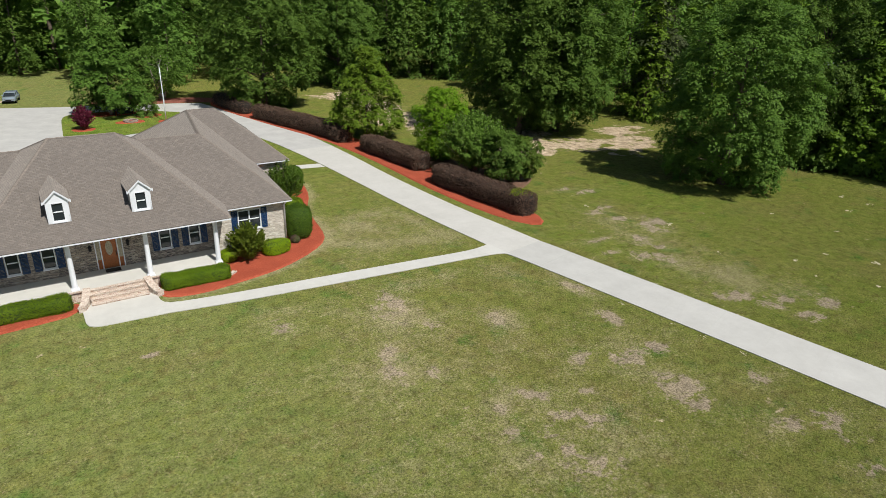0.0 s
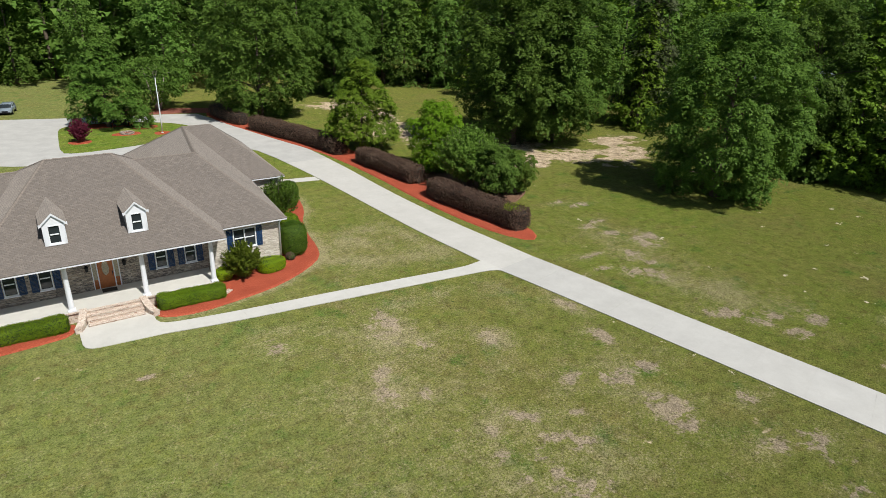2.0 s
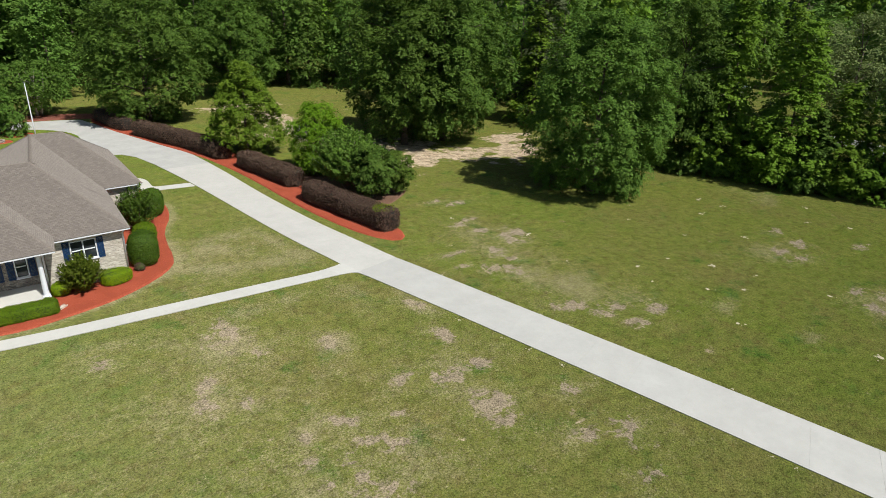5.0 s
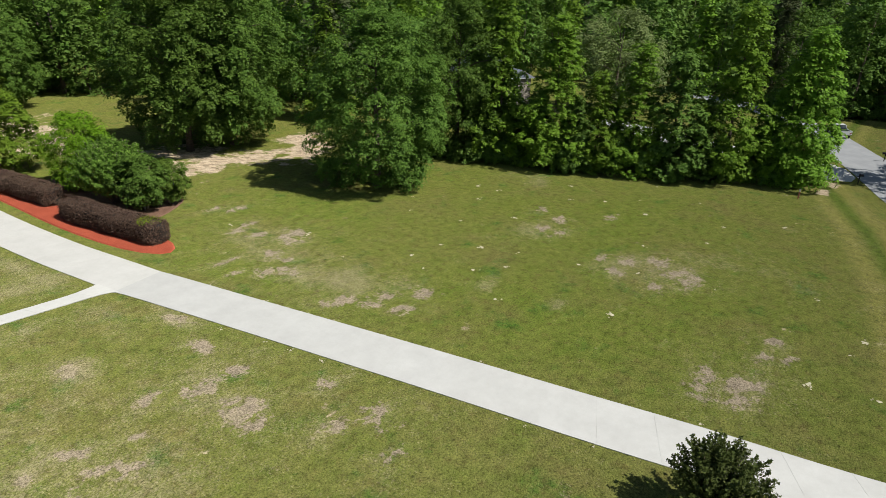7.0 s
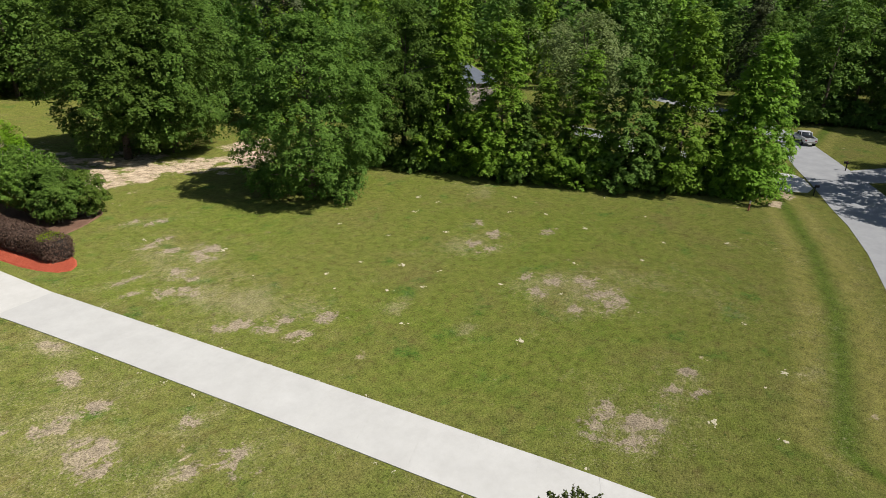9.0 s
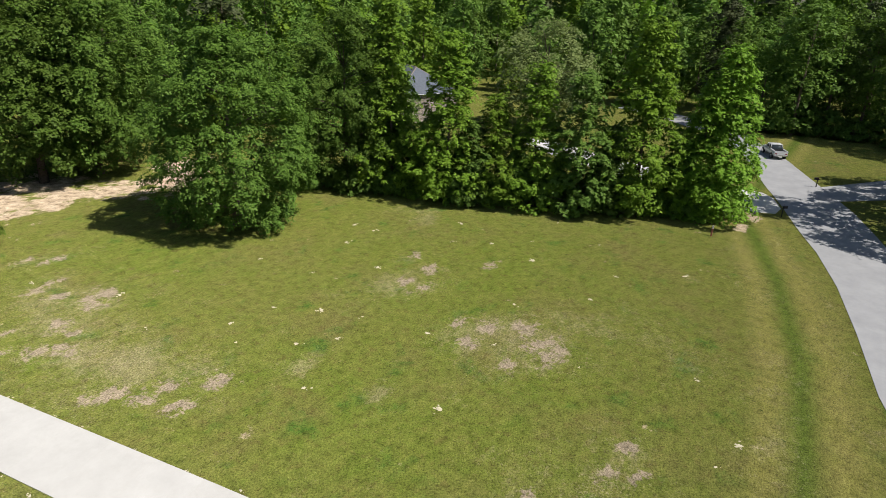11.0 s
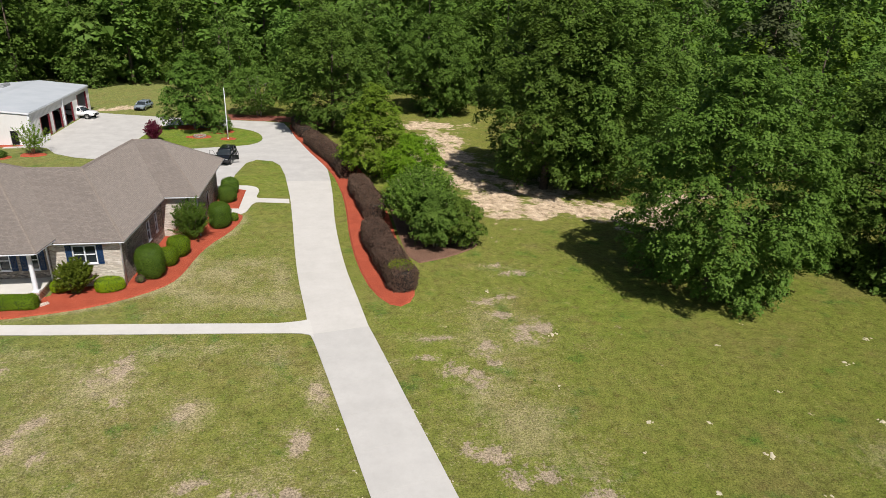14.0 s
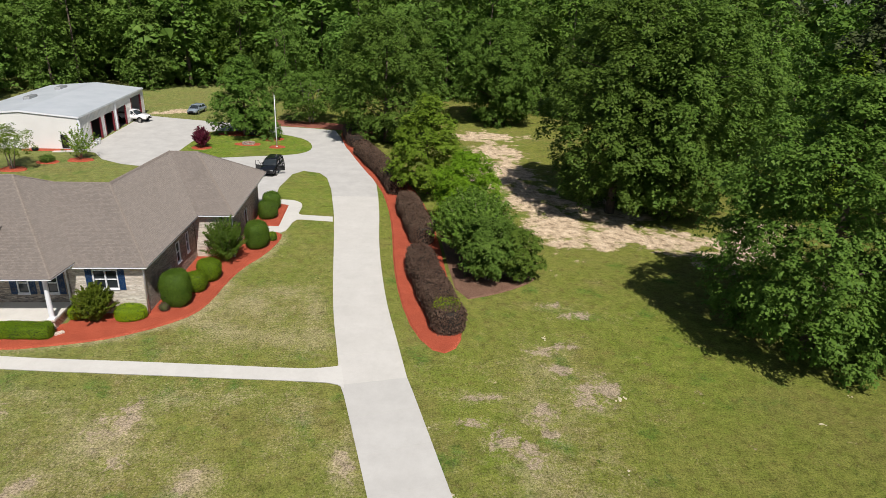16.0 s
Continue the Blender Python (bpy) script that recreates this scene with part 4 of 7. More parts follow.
plant_tree("laurel_tree", LAUREL_F, spot(33.95, 43.9), LAUREL_LEAF, PALE_BARK, "dense dark green round tree on brown mulch")


def vase_tree_meshes(seed, height, radius, shoots, per_shoot, leaf, from_base=0.22, uneven=1.0):
    """A many-stemmed small tree: upright shoots that fan out from the base, leafy towards their tips."""
    rng = np.random.default_rng(seed)
    ang = np.arange(shoots) * 2.39996
    r = radius * np.sqrt((np.arange(shoots) + 0.5) / shoots) * rng.uniform(0.85, 1.1, shoots)
    tip = np.stack([r * np.cos(ang), r * np.sin(ang), height - 0.42 * height * (r / radius) ** 2 + uneven * height * rng.uniform(-0.14, 0.08, shoots)], axis=1)
    t = rng.uniform(from_base, 1.0, (shoots, per_shoot)) ** 0.75
    pts = np.stack([tip[:, None, 0] * t ** 1.25, tip[:, None, 1] * t ** 1.25, 0.25 + (tip[:, None, 2] - 0.25) * t], axis=2)
    pts += rng.normal(scale=0.045 * height, size=pts.shape) * (1.2 - t)[..., None]
    nrm = rng.normal(scale=0.6, size=pts.shape) + tip[:, None, :] * np.array([0.25, 0.25, 0.12])
    crown = leaves("crown", rng, pts.reshape(-1, 3), nrm.reshape(-1, 3), leaf * 1.15, 0.6, 3)
    bm = bmesh.new()
    for k in range(0, shoots, 5):
        e = tip[k]
        tube(bm, [(0.04 * e[0], 0.04 * e[1], -0.05), (0.42 * e[0], 0.42 * e[1], 0.5 * e[2]), tuple(e)], [0.05, 0.03, 0.008], 6)
    return mesh_of("trunk", bm), crown


LAUREL = vase_tree_meshes(47, 6.5, 4.0, 330, 110, 0.19, 0.25, 1.0)
plant_tree("laurel_tree", LAUREL, spot(33.3, 47.2), GLOSSY_LEAF, PALE_BARK, "many-stemmed laurel tree with upright leafy shoots")
plant_tree("small_tree", vase_tree_meshes(59, 4.1, 2.35, 160, 150, 0.125, 0.15, 1.2), spot(28.2, -1.75), DUSK_LEAF, BARK, "small many-stemmed dark tree beside the driveway")

# a screen of poplars along the field's edge
POPLARS = [tree_meshes(61, "poplar", 21.0, 4.7, 0.9, 1050, 28, 0.32, 0.085, 0.20, mass=0.36, corners=3), tree_meshes(67, "poplar", 19.0, 4.8, 0.7, 1050, 28, 0.32, 0.082, 0.20, mass=0.36, corners=3), tree_meshes(71, "pear", 16.0, 4.2, 0.6, 900, 28, 0.33, 0.082, 0.20, mass=0.36, corners=3)]
poplar_roots = [plant_tree("poplar_tree", POPLARS[0], spot(66.8, 31.0), POPLAR_LEAF, BARK, "tall light green poplar at the field edge", "tree", "field edge trees"),
                plant_tree("poplar_tree", POPLARS[1], spot(79.0, 4.0, 0, 1.04, 0.9), POPLAR_LEAF, BARK, "tall light green poplar at the field edge", "tree", "field edge trees"),
                plant_tree("broadleaf_tree", POPLARS[2], spot(72.4, 14.3, 0, 1.0, 0.92), WOOD_LEAF, BARK, "dense green broadleaf tree at the field edge", "tree", "field edge trees")]
for k, x, y, turn, s, tall in ((0, 67.9, 25.2, 80, 1.02, 0.84), (1, 70.0, 21.3, 30, 0.80, 0.84), (0, 71.3, 18.0, 200, 0.86, 0.85), (1, 75.6, 9.9, 100, 1.06, 1.06), (2, 77.5, 7.0, 10, 0.70, 0.85), (2, 69.5, 28.0, 60, 0.72, 0.85), (2, 68.5, 22.8, 150, 0.7, 0.9), (2, 74.0, 11.6, 250, 0.75, 0.85), (2, 70.6, 33.5, 20, 0.9, 1.0), (2, 62.3, 38.2, 90, 0.6, 0.9), (1, 77.9, 5.2, 220, 0.75, 1.12), (2, 70.6, 19.4, 310, 0.62, 0.85)):
    copy_thing(poplar_roots[k], spot(x, y, turn, s, tall))
SCRUB = tree_meshes(73, "round", 3.0, 2.0, 0.0, 66, 34, 0.34, 0.20, 0.08, 3, limbs=4, corners=3)
scrub = plant_tree("wild_shrub", SCRUB, spot(64.0, 33.4), WOOD_LEAF, BARK, "wild leafy shrub under the field edge trees", "shrub", "field edge shrubs")
for k in range(34):
    f = k / 33
    x, y = np.interp(f, [0, 0.35, 0.75, 1], [62.6, 67.0, 73.6, 80.3]), np.interp(f, [0, 0.35, 0.75, 1], [36.0, 26.5, 11.8, 2.8])
    copy_thing(scrub, spot(x + random.uniform(0.2, 2.2), y + random.uniform(-0.4, 1.0), random.uniform(0, 360), random.uniform(0.6, 1.25)))
WILLOW = tree_meshes(79, "round", 17.5, 8.0, 2.5, 330, 55, 0.42, 0.14, 0.35)
plant_tree("willow_tree", WILLOW, spot(103.5, 33.0), OLIVE_LEAF, BARK, "pale grey-green willow beyond the field edge")

# woods round the place
WOOD_SHAPES = (("oak", 22, 6.6, 0.6, 0.24), ("round", 24, 6.2, 1.0, 0.25), ("oak", 19, 6.0, 0.4, 0.25), ("pine", 25, 4.6, 3.0, 0.3), ("poplar", 23, 5.2, 0.8, 0.27))
WOODS = [tree_meshes(83 + k, s, h, r, lo, 290, 23, 0.55, sp * 0.52, 0.3, limbs=4, mass=0.36, corners=3, inner=240) for k, (s, h, r, lo, sp) in enumerate(WOOD_SHAPES)]
FAR_WOODS = [tree_meshes(183 + k, s, h, r, lo, 120, 15, 1.0, sp * 0.72, 0.3, limbs=2, mass=0.42, corners=3, inner=190) for k, (s, h, r, lo, sp) in enumerate(WOOD_SHAPES)]
WOOD_NAMES = (("woodland_oak", WOOD_LEAF, "tall green broadleaf tree in the woods"), ("woodland_maple", OAK_LEAF, "dark green broadleaf tree in the woods"), ("woodland_tree", WOOD_LEAF, "bushy green tree at the wood's edge"), ("pine_tree", PINE_LEAF, "tall dull green pine in the woods"), ("woodland_poplar", POPLAR_LEAF, "tall bright green tree in the woods"))
wood_roots = {}


def wood(x, y, kinds, rng, meshes, size=1.0):
    k = int(rng.choice(kinds))
    m = spot(x, y, rng.uniform(0, 360), size * rng.uniform(0.82, 1.12), rng.uniform(0.92, 1.1))
    key = (k, meshes is WOODS)
    if key in wood_roots:
        copy_thing(wood_roots[key], m)
    else:
        name, leaf, label = WOOD_NAMES[k]
        wood_roots[key] = plant_tree(name, meshes[k], m, leaf, BARK, label, "tree", "woodland trees")


def wood_belt(x0, x1, y0, y1, gap, kinds, seed, inside=None, meshes=WOODS, size=1.0):
    rng = np.random.default_rng(seed)
    for x in np.arange(x0, x1, gap):
        for y in np.arange(y0, y1, gap):
            px, py = x + rng.uniform(-0.4, 0.4) * gap, y + rng.uniform(-0.4, 0.4) * gap
            if inside is None or inside(px, py):
                wood(px, py, kinds, rng, meshes, size * (1.0 if meshes is WOODS else 1.22))


wood_belt(-75, -12, 119, 131, 8.5, (0, 1, 2, 0, 1), 5)
wood_belt(-75, -12, 131, 142, 9.0, (0, 1, 2, 0, 4), 25, None, FAR_WOODS)
wood_belt(-12, 62, 114, 127, 8.0, (0, 1, 2, 0, 1, 1), 6, lambda x, y: y > 117 or x > 12)
wood_belt(-12, 62, 127, 138, 9.0, (0, 1, 2, 0, 1, 4), 26, None, FAR_WOODS)
wood_belt(56, 98, 60, 112, 8.8, (0, 1, 3, 0, 4), 7, lambda x, y: x + y > 122 and not (x < 60 and y > 75 and y < 100))
wood_belt(128, 176, -42, 24, 9.5, (1, 3, 1, 3, 0), 8, lambda x, y: x + 0.9 * y > 124 and x - 0.4 * y > 122, size=0.85)
wood_belt(100, 178, 44, 112, 10.5, (0, 1, 0, 4), 9, lambda x, y: y > 62 or x > 122, FAR_WOODS, 0.66)
wood_belt(134, 190, 24, 46, 9.5, (0, 1, 0, 4), 13, None, FAR_WOODS, 0.66)
wood_belt(70, 96, 40, 58, 8.5, (2, 4, 0), 10, lambda x, y: x < 90 and y - 38 > (x - 72) * 0.4, size=0.8)
wood_belt(-75, -28, 82, 117, 10.0, (0, 2, 1), 12, lambda x, y: x + y < 82)
wood_belt(-110, 120, 142, 180, 12.0, (0, 1, 3, 4), 14, None, FAR_WOODS)
wood_belt(182, 212, -60, 130, 13.0, (0, 1, 3, 4), 15, None, FAR_WOODS)
wood_belt(-66, 60, 112, 120, 8.0, (2, 2, 0), 16, lambda x, y: (x < -22 or x > 8) and not 30 < x < 50)
edge_rng = np.random.default_rng(44)
for ex, ey in ((88.5, -14.5), (95.5, -15.5), (103, -17), (82.0, -19.0)):
    wood(ex, ey, (0, 1), edge_rng, WOODS)

for ex, ey in ((129.5, 9.0), (130.5, 4.5), (131.5, 0.0), (131.0, -4.5), (129.0, -9.0), (126.0, -13.5), (133.5, 13.5), (121.0, -17.5)):
    wood(ex, ey, (1, 2, 1), edge_rng, WOODS, 0.85)
    for j in range(3):
        copy_thing(scrub, spot(ex - 3.0 + edge_rng.uniform(-1.0, 1.0), ey + edge_rng.uniform(-3.0, 3.0), edge_rng.uniform(0, 360), edge_rng.uniform(0.9, 1.6)))
for ex, ey in ((52.0, 106.0), (58.5, 101.5), (56.5, 110.0), (64.0, 97.0), (48.5, 113.0), (66.5, 104.0)):
    wood(ex, ey, (0, 1, 2), edge_rng, WOODS)
wood_belt(-110, 150, 180, 202, 12.0, (0, 1, 4), 18, None, FAR_WOODS)
wood_belt(214, 246, -70, 150, 12.0, (0, 1, 4), 19, None, FAR_WOODS, 1.15)
wood_belt(120, 214, 112, 150, 13.0, (0, 1, 4), 20, None, FAR_WOODS, 1.1)

# ---- clipped hedges and bushes ----


def shell(fn, nu, nv, closed_u=True):
    """A grid over a surface fn(u, v) with u round it and v along it, both 0 to 1."""
    u = np.linspace(0, 1, nu, endpoint=not closed_u)
    v = np.linspace(0, 1, nv)
    gu, gv = np.meshgrid(u, v)
    pts = fn(gu.ravel(), gv.ravel())
    idx = np.arange(nu * nv).reshape(nv, nu)
    nxt = np.roll(idx, -1, axis=1) if closed_u else idx
    if closed_u:
        quads = np.stack([idx[:-1], nxt[:-1], nxt[1:], idx[1:]], axis=-1).reshape(-1, 4)
    else:
        quads = np.stack([idx[:-1, :-1], idx[:-1, 1:], idx[1:, 1:], idx[1:, :-1]], axis=-1).reshape(-1, 4)
    return pts, quads


def leafy_shell(thing, fn, nu, nv, count, leaf, leaf_mat, seed, middle, rough=0.05, extra=None):
    """A clipped bush: a dark solid core and a skin of small leaves over it."""
    rng = np.random.default_rng(seed)
    pts, quads = shell(fn, nu, nv)
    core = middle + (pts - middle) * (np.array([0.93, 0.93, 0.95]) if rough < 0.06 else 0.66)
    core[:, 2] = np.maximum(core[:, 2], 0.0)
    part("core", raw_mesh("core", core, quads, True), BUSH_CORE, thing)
    a, b, c = pts[quads[:, 0]], pts[quads[:, 1]], pts[quads[:, 3]]
    nrm = np.cross(b - a, c - a)
    area = np.linalg.norm(nrm, axis=1)
    count = int(count * 3.0)
    pick = rng.choice(len(quads), count, p=area / area.sum())
    s, t = rng.uniform(0, 1, (2, count, 1))
    at = a[pick] + s * (b - a)[pick] + t * (c - a)[pick]
    n = nrm[pick] / np.maximum(1e-9, area[pick])[:, None]
    flip = np.sign((n * (at - middle)).sum(axis=1, keepdims=True))
    n = n * flip
    lump = np.array([noise.noise(Vector(p * 1.6)) for p in at])[:, None]
    at = at + n * (rng.normal(scale=rough, size=(count, 1)) + lump * rough * 1.6 - 0.02)
    keep = at[:, 2] > 0.03
    tilt = n * (1.7 if rough < 0.06 else 0.8) + rng.normal(scale=0.55, size=at.shape) + np.array([0, 0, 0.25])
    part("foliage", leaves("foliage", rng, at[keep], tilt[keep], leaf * 0.8, 0.6, 3 if rough < 0.06 else 4), leaf_mat, thing)
    return thing


def round_bush(name, x, y, r, h, leaf_mat, label, seed, count=2600, leaf=0.11, square=0.55, rough=0.04, long=1.0, turn=0.0, group="", taper=0.0, category="bush"):
    thing = root(name, pose(x * P, y * P, 0.05, 0, 0, turn), label, category, group)

    def fn(u, v):
        a, b = 2 * np.pi * u, np.pi * (v - 0.5)
        cb = np.abs(np.cos(b)) ** square
        sb = np.sign(np.sin(b)) * np.abs(np.sin(b)) ** square
        cb = cb * (1 - taper * 0.5 * (1 + sb)) * (1 + 0.05 * np.sin(3 * a + seed))
        return np.stack([r * long * cb * np.cos(a), r * cb * np.sin(a), h * 0.5 * (1 + sb)], axis=1)

    return leafy_shell(thing, fn, 28, 18, count, leaf, leaf_mat, seed, np.array([0, 0, h * 0.45]), rough)


def hedge(name, line, width, height, leaf_mat, label, seed, count, leaf, group="", category="hedge", rough=0.07, core=None):
    """A clipped hedge along a curved line, with rounded shoulders and ends."""
    pts = spline(line, 60)
    mid = pts.mean(axis=0)
    thing = root(name, pose(mid[0], mid[1], 0.04), label, category, group)
    d = np.gradient(pts, axis=0)
    d /= np.linalg.norm(d, axis=1, keepdims=True)
    side = np.stack([-d[:, 1], d[:, 0]], axis=1)
    total = np.linalg.norm(np.diff(pts, axis=0), axis=1).sum()
    at = np.linspace(0, 1, 60)

    def fn(u, v):
        a = 2 * np.pi * u
        end = np.minimum(v, 1 - v) * total / (width * 0.5)
        close = np.clip(1 - (1 - np.clip(end, 0, 1)) ** 2.6, 0, 1) ** (1 / 2.6)
        cx = np.sign(np.cos(a)) * np.abs(np.cos(a)) ** 0.5 * width * 0.5 * close * (1 + 0.05 * np.sin(v * 17 + seed))
        cz = height * (0.5 + 0.5 * np.sign(np.sin(a)) * np.abs(np.sin(a)) ** 0.55) * (0.86 + 0.14 * close) * (1 + 0.03 * np.sin(v * 23 + seed))
        p = np.stack([np.interp(v, at, pts[:, k]) for k in (0, 1)], axis=1)
        q = np.stack([np.interp(v, at, side[:, k]) for k in (0, 1)], axis=1)
        xy = p + q * cx[:, None] - mid
        return np.column_stack([xy, cz])

    pts3, quads = shell(fn, 20, 64)
    rng = np.random.default_rng(seed)
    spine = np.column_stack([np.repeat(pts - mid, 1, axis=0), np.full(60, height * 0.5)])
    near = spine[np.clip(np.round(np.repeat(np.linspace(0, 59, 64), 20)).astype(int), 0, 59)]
    # solid darker shell just inside the leaves, seen through their gaps
    part("core", raw_mesh("core", near + (pts3 - near) * (0.93 if core else 0.86), quads, True), core or HEDGE_CORE, thing)
    a, b, c = pts3[quads[:, 0]], pts3[quads[:, 1]], pts3[quads[:, 3]]
    nrm = np.cross(b - a, c - a)
    area = np.linalg.norm(nrm, axis=1)
    pick = rng.choice(len(quads), count, p=area / area.sum())
    s, t = rng.uniform(0, 1, (2, count, 1))
    spots_at = a[pick] + s * (b - a)[pick] + t * (c - a)[pick]
    n = nrm[pick] / np.maximum(1e-9, area[pick])[:, None]
    n *= np.sign((n * (spots_at - near[quads[:, 0]][pick])).sum(axis=1, keepdims=True))
    lump = np.array([noise.noise(Vector(p * 1.1)) for p in spots_at])[:, None]
    spots_at = spots_at + n * (rng.normal(scale=rough, size=(count, 1)) + lump * 0.07)
    keep = spots_at[:, 2] > 0.04
    tilt = n * (1.6 if core else 0.9) + rng.normal(scale=0.6, size=spots_at.shape) + np.array([0, 0, 0.3])
    part("foliage", leaves("foliage", rng, spots_at[keep], tilt[keep], leaf, 0.6), leaf_mat, thing)
    return thing


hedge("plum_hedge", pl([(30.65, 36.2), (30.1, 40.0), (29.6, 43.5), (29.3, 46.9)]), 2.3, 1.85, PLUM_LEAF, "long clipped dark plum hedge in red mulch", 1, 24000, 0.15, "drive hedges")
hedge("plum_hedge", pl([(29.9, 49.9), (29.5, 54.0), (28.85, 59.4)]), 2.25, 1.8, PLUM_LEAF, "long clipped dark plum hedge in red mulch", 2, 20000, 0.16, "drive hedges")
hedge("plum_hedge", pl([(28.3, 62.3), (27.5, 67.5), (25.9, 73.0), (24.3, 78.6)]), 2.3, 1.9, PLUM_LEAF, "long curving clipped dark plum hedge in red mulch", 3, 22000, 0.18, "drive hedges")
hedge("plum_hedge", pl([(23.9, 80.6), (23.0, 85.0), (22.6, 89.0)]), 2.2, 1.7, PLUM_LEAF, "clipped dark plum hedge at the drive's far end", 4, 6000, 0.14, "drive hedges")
tuft = round_bush("green_shoots", 30.5, 37.3, 1.0, 0.22, LIME_LEAF, "green shoots grown through the plum hedge top", 5, 620, 0.10, 1.0, 0.10)
tuft.location.z = 1.72
hedge("box_hedge", pl([(5.15, 36.75), (6.9, 36.7), (8.75, 36.6)]), 1.15, 0.95, BOX_LEAF, "low clipped green box hedge before the porch", 6, 15000, 0.085, "porch hedges", rough=0.03, core=BUSH_CORE)
hedge("box_hedge", pl([(0.95, 36.75), (-2.0, 36.8), (-6.0, 36.9)]), 1.15, 0.95, BOX_LEAF, "low clipped green box hedge before the porch", 7, 22000, 0.085, "porch hedges", rough=0.03, core=BUSH_CORE)
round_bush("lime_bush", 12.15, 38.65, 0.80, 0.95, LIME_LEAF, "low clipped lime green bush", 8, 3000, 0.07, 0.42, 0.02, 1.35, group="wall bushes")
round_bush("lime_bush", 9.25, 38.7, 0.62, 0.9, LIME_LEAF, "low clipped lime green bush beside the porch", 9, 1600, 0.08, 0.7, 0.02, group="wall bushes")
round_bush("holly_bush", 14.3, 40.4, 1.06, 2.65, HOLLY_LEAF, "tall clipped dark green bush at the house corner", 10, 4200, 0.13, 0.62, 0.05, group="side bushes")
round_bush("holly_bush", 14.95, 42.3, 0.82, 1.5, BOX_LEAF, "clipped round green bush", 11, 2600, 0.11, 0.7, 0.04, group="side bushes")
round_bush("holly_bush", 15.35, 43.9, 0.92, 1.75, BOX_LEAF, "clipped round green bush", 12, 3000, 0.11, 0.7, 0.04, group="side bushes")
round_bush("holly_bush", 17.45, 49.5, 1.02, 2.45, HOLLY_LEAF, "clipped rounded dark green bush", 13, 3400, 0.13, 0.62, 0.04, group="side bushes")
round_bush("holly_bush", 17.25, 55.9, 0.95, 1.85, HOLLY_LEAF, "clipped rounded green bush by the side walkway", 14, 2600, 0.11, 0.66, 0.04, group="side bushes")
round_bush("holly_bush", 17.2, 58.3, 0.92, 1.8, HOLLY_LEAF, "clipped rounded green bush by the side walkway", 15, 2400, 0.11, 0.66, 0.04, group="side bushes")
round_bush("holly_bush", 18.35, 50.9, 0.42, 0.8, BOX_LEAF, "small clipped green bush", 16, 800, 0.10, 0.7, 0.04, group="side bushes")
round_bush("plum_bush", 13.75, 39.55, 0.36, 0.6, PLUM_LEAF, "small dark plum bush in the mulch", 17, 700, 0.08, 0.9, 0.05)
plant_tree("camellia_shrub", vase_tree_meshes(21, 2.75, 1.5, 170, 150, 0.115, 0.06, 1.5), spot(10.35, 38.35), CAMELLIA_LEAF, BARK, "loose bushy olive-green shrub before the brick wall", "shrub")
plant_tree("holly_shrub", vase_tree_meshes(22, 3.9, 1.85, 170, 150, 0.105, 0.08, 1.8), spot(15.75, 46.9), HOLLY_LEAF, BARK, "tall loose dark green shrub in the wall corner", "shrub")
plant_tree("crimson_shrub", vase_tree_meshes(23, 3.0, 1.35, 90, 60, 0.17, 0.15, 1.5), spot(6.1, 79.4), RED_LEAF, BARK, "deep crimson shrub on the grass island", "shrub")
ISLE = tree_meshes(109, "round", 2.8, 1.7, 0.1, 150, 45, 0.17, 0.18, 0.05, 3, 0.9)
plant_tree("island_shrub", ISLE, spot(13.0, 84.2), WOOD_LEAF, BARK, "loose green shrub in the island's mulch", "shrub")
SPARSE = tree_meshes(113, "round", 5.2, 2.9, 2.0, 150, 24, 0.20, 0.13, 0.07, 3)
plant_tree("sparse_tree", SPARSE, spot(-9.7, 69.5), PEAR_LEAF, PALE_BARK, "young open tree in a small mulch bed", "tree")
SPARSE2 = vase_tree_meshes(127, 4.3, 2.4, 44, 46, 0.17, 0.25, 1.8)
plant_tree("sparse_tree", SPARSE2, spot(-4.8, 73.5), PEAR_LEAF, PALE_BARK, "young green open tree beside the court", "tree")
round_bush("small_shrub", -7.6, 72.2, 0.8, 0.8, WOOD_LEAF, "low green shrub in a small mulch bed", 18, 900, 0.14, 0.9, 0.08)

# ---- house ----
house = root("house", pose(0, 0, 0), "single-storey brick house with brown hip roof and white porch columns", "house")


def wall(name, axis, fixed, a, b, z0, z1, thick, openings, material, parent):
    """A wall panel with real openings. axis 'y': the face lies at y = fixed and runs in x; thick goes inwards (signed)."""
    bm = bmesh.new()
    cuts = sorted({a, b, *[v for o in openings for v in o[:2]]})

    def block(p, q, lo, hi):
        f0, f1 = min(fixed, fixed + thick), max(fixed, fixed + thick)
        if axis == "y":
            box(bm, p, q, f0, f1, lo, hi)
        else:
            box(bm, f0, f1, p, q, lo, hi)

    for p, q in zip(cuts, cuts[1:]):
        inside = [o for o in openings if o[0] <= p + 1e-6 and o[1] >= q - 1e-6]
        if not inside:
            block(p, q, z0, z1)
        else:
            o = inside[0]
            if o[2] > z0 + 1e-3:
                block(p, q, z0, o[2])
            if o[3] < z1 - 1e-3:
                block(p, q, o[3], z1)
    bmesh.ops.remove_doubles(bm, verts=bm.verts[:], dist=0.0005)
    return part(name, bm, material, parent)


def oriented(axis, fixed, out, along, depth0, depth1, z0, z1, p0, p1):
    """Box limits for something set at a wall face: depths count outwards."""
    d0, d1 = sorted((fixed + out * depth0, fixed + out * depth1))
    return (p0, p1, d0, d1, z0, z1) if axis == "y" else (d0, d1, p0, p1, z0, z1)


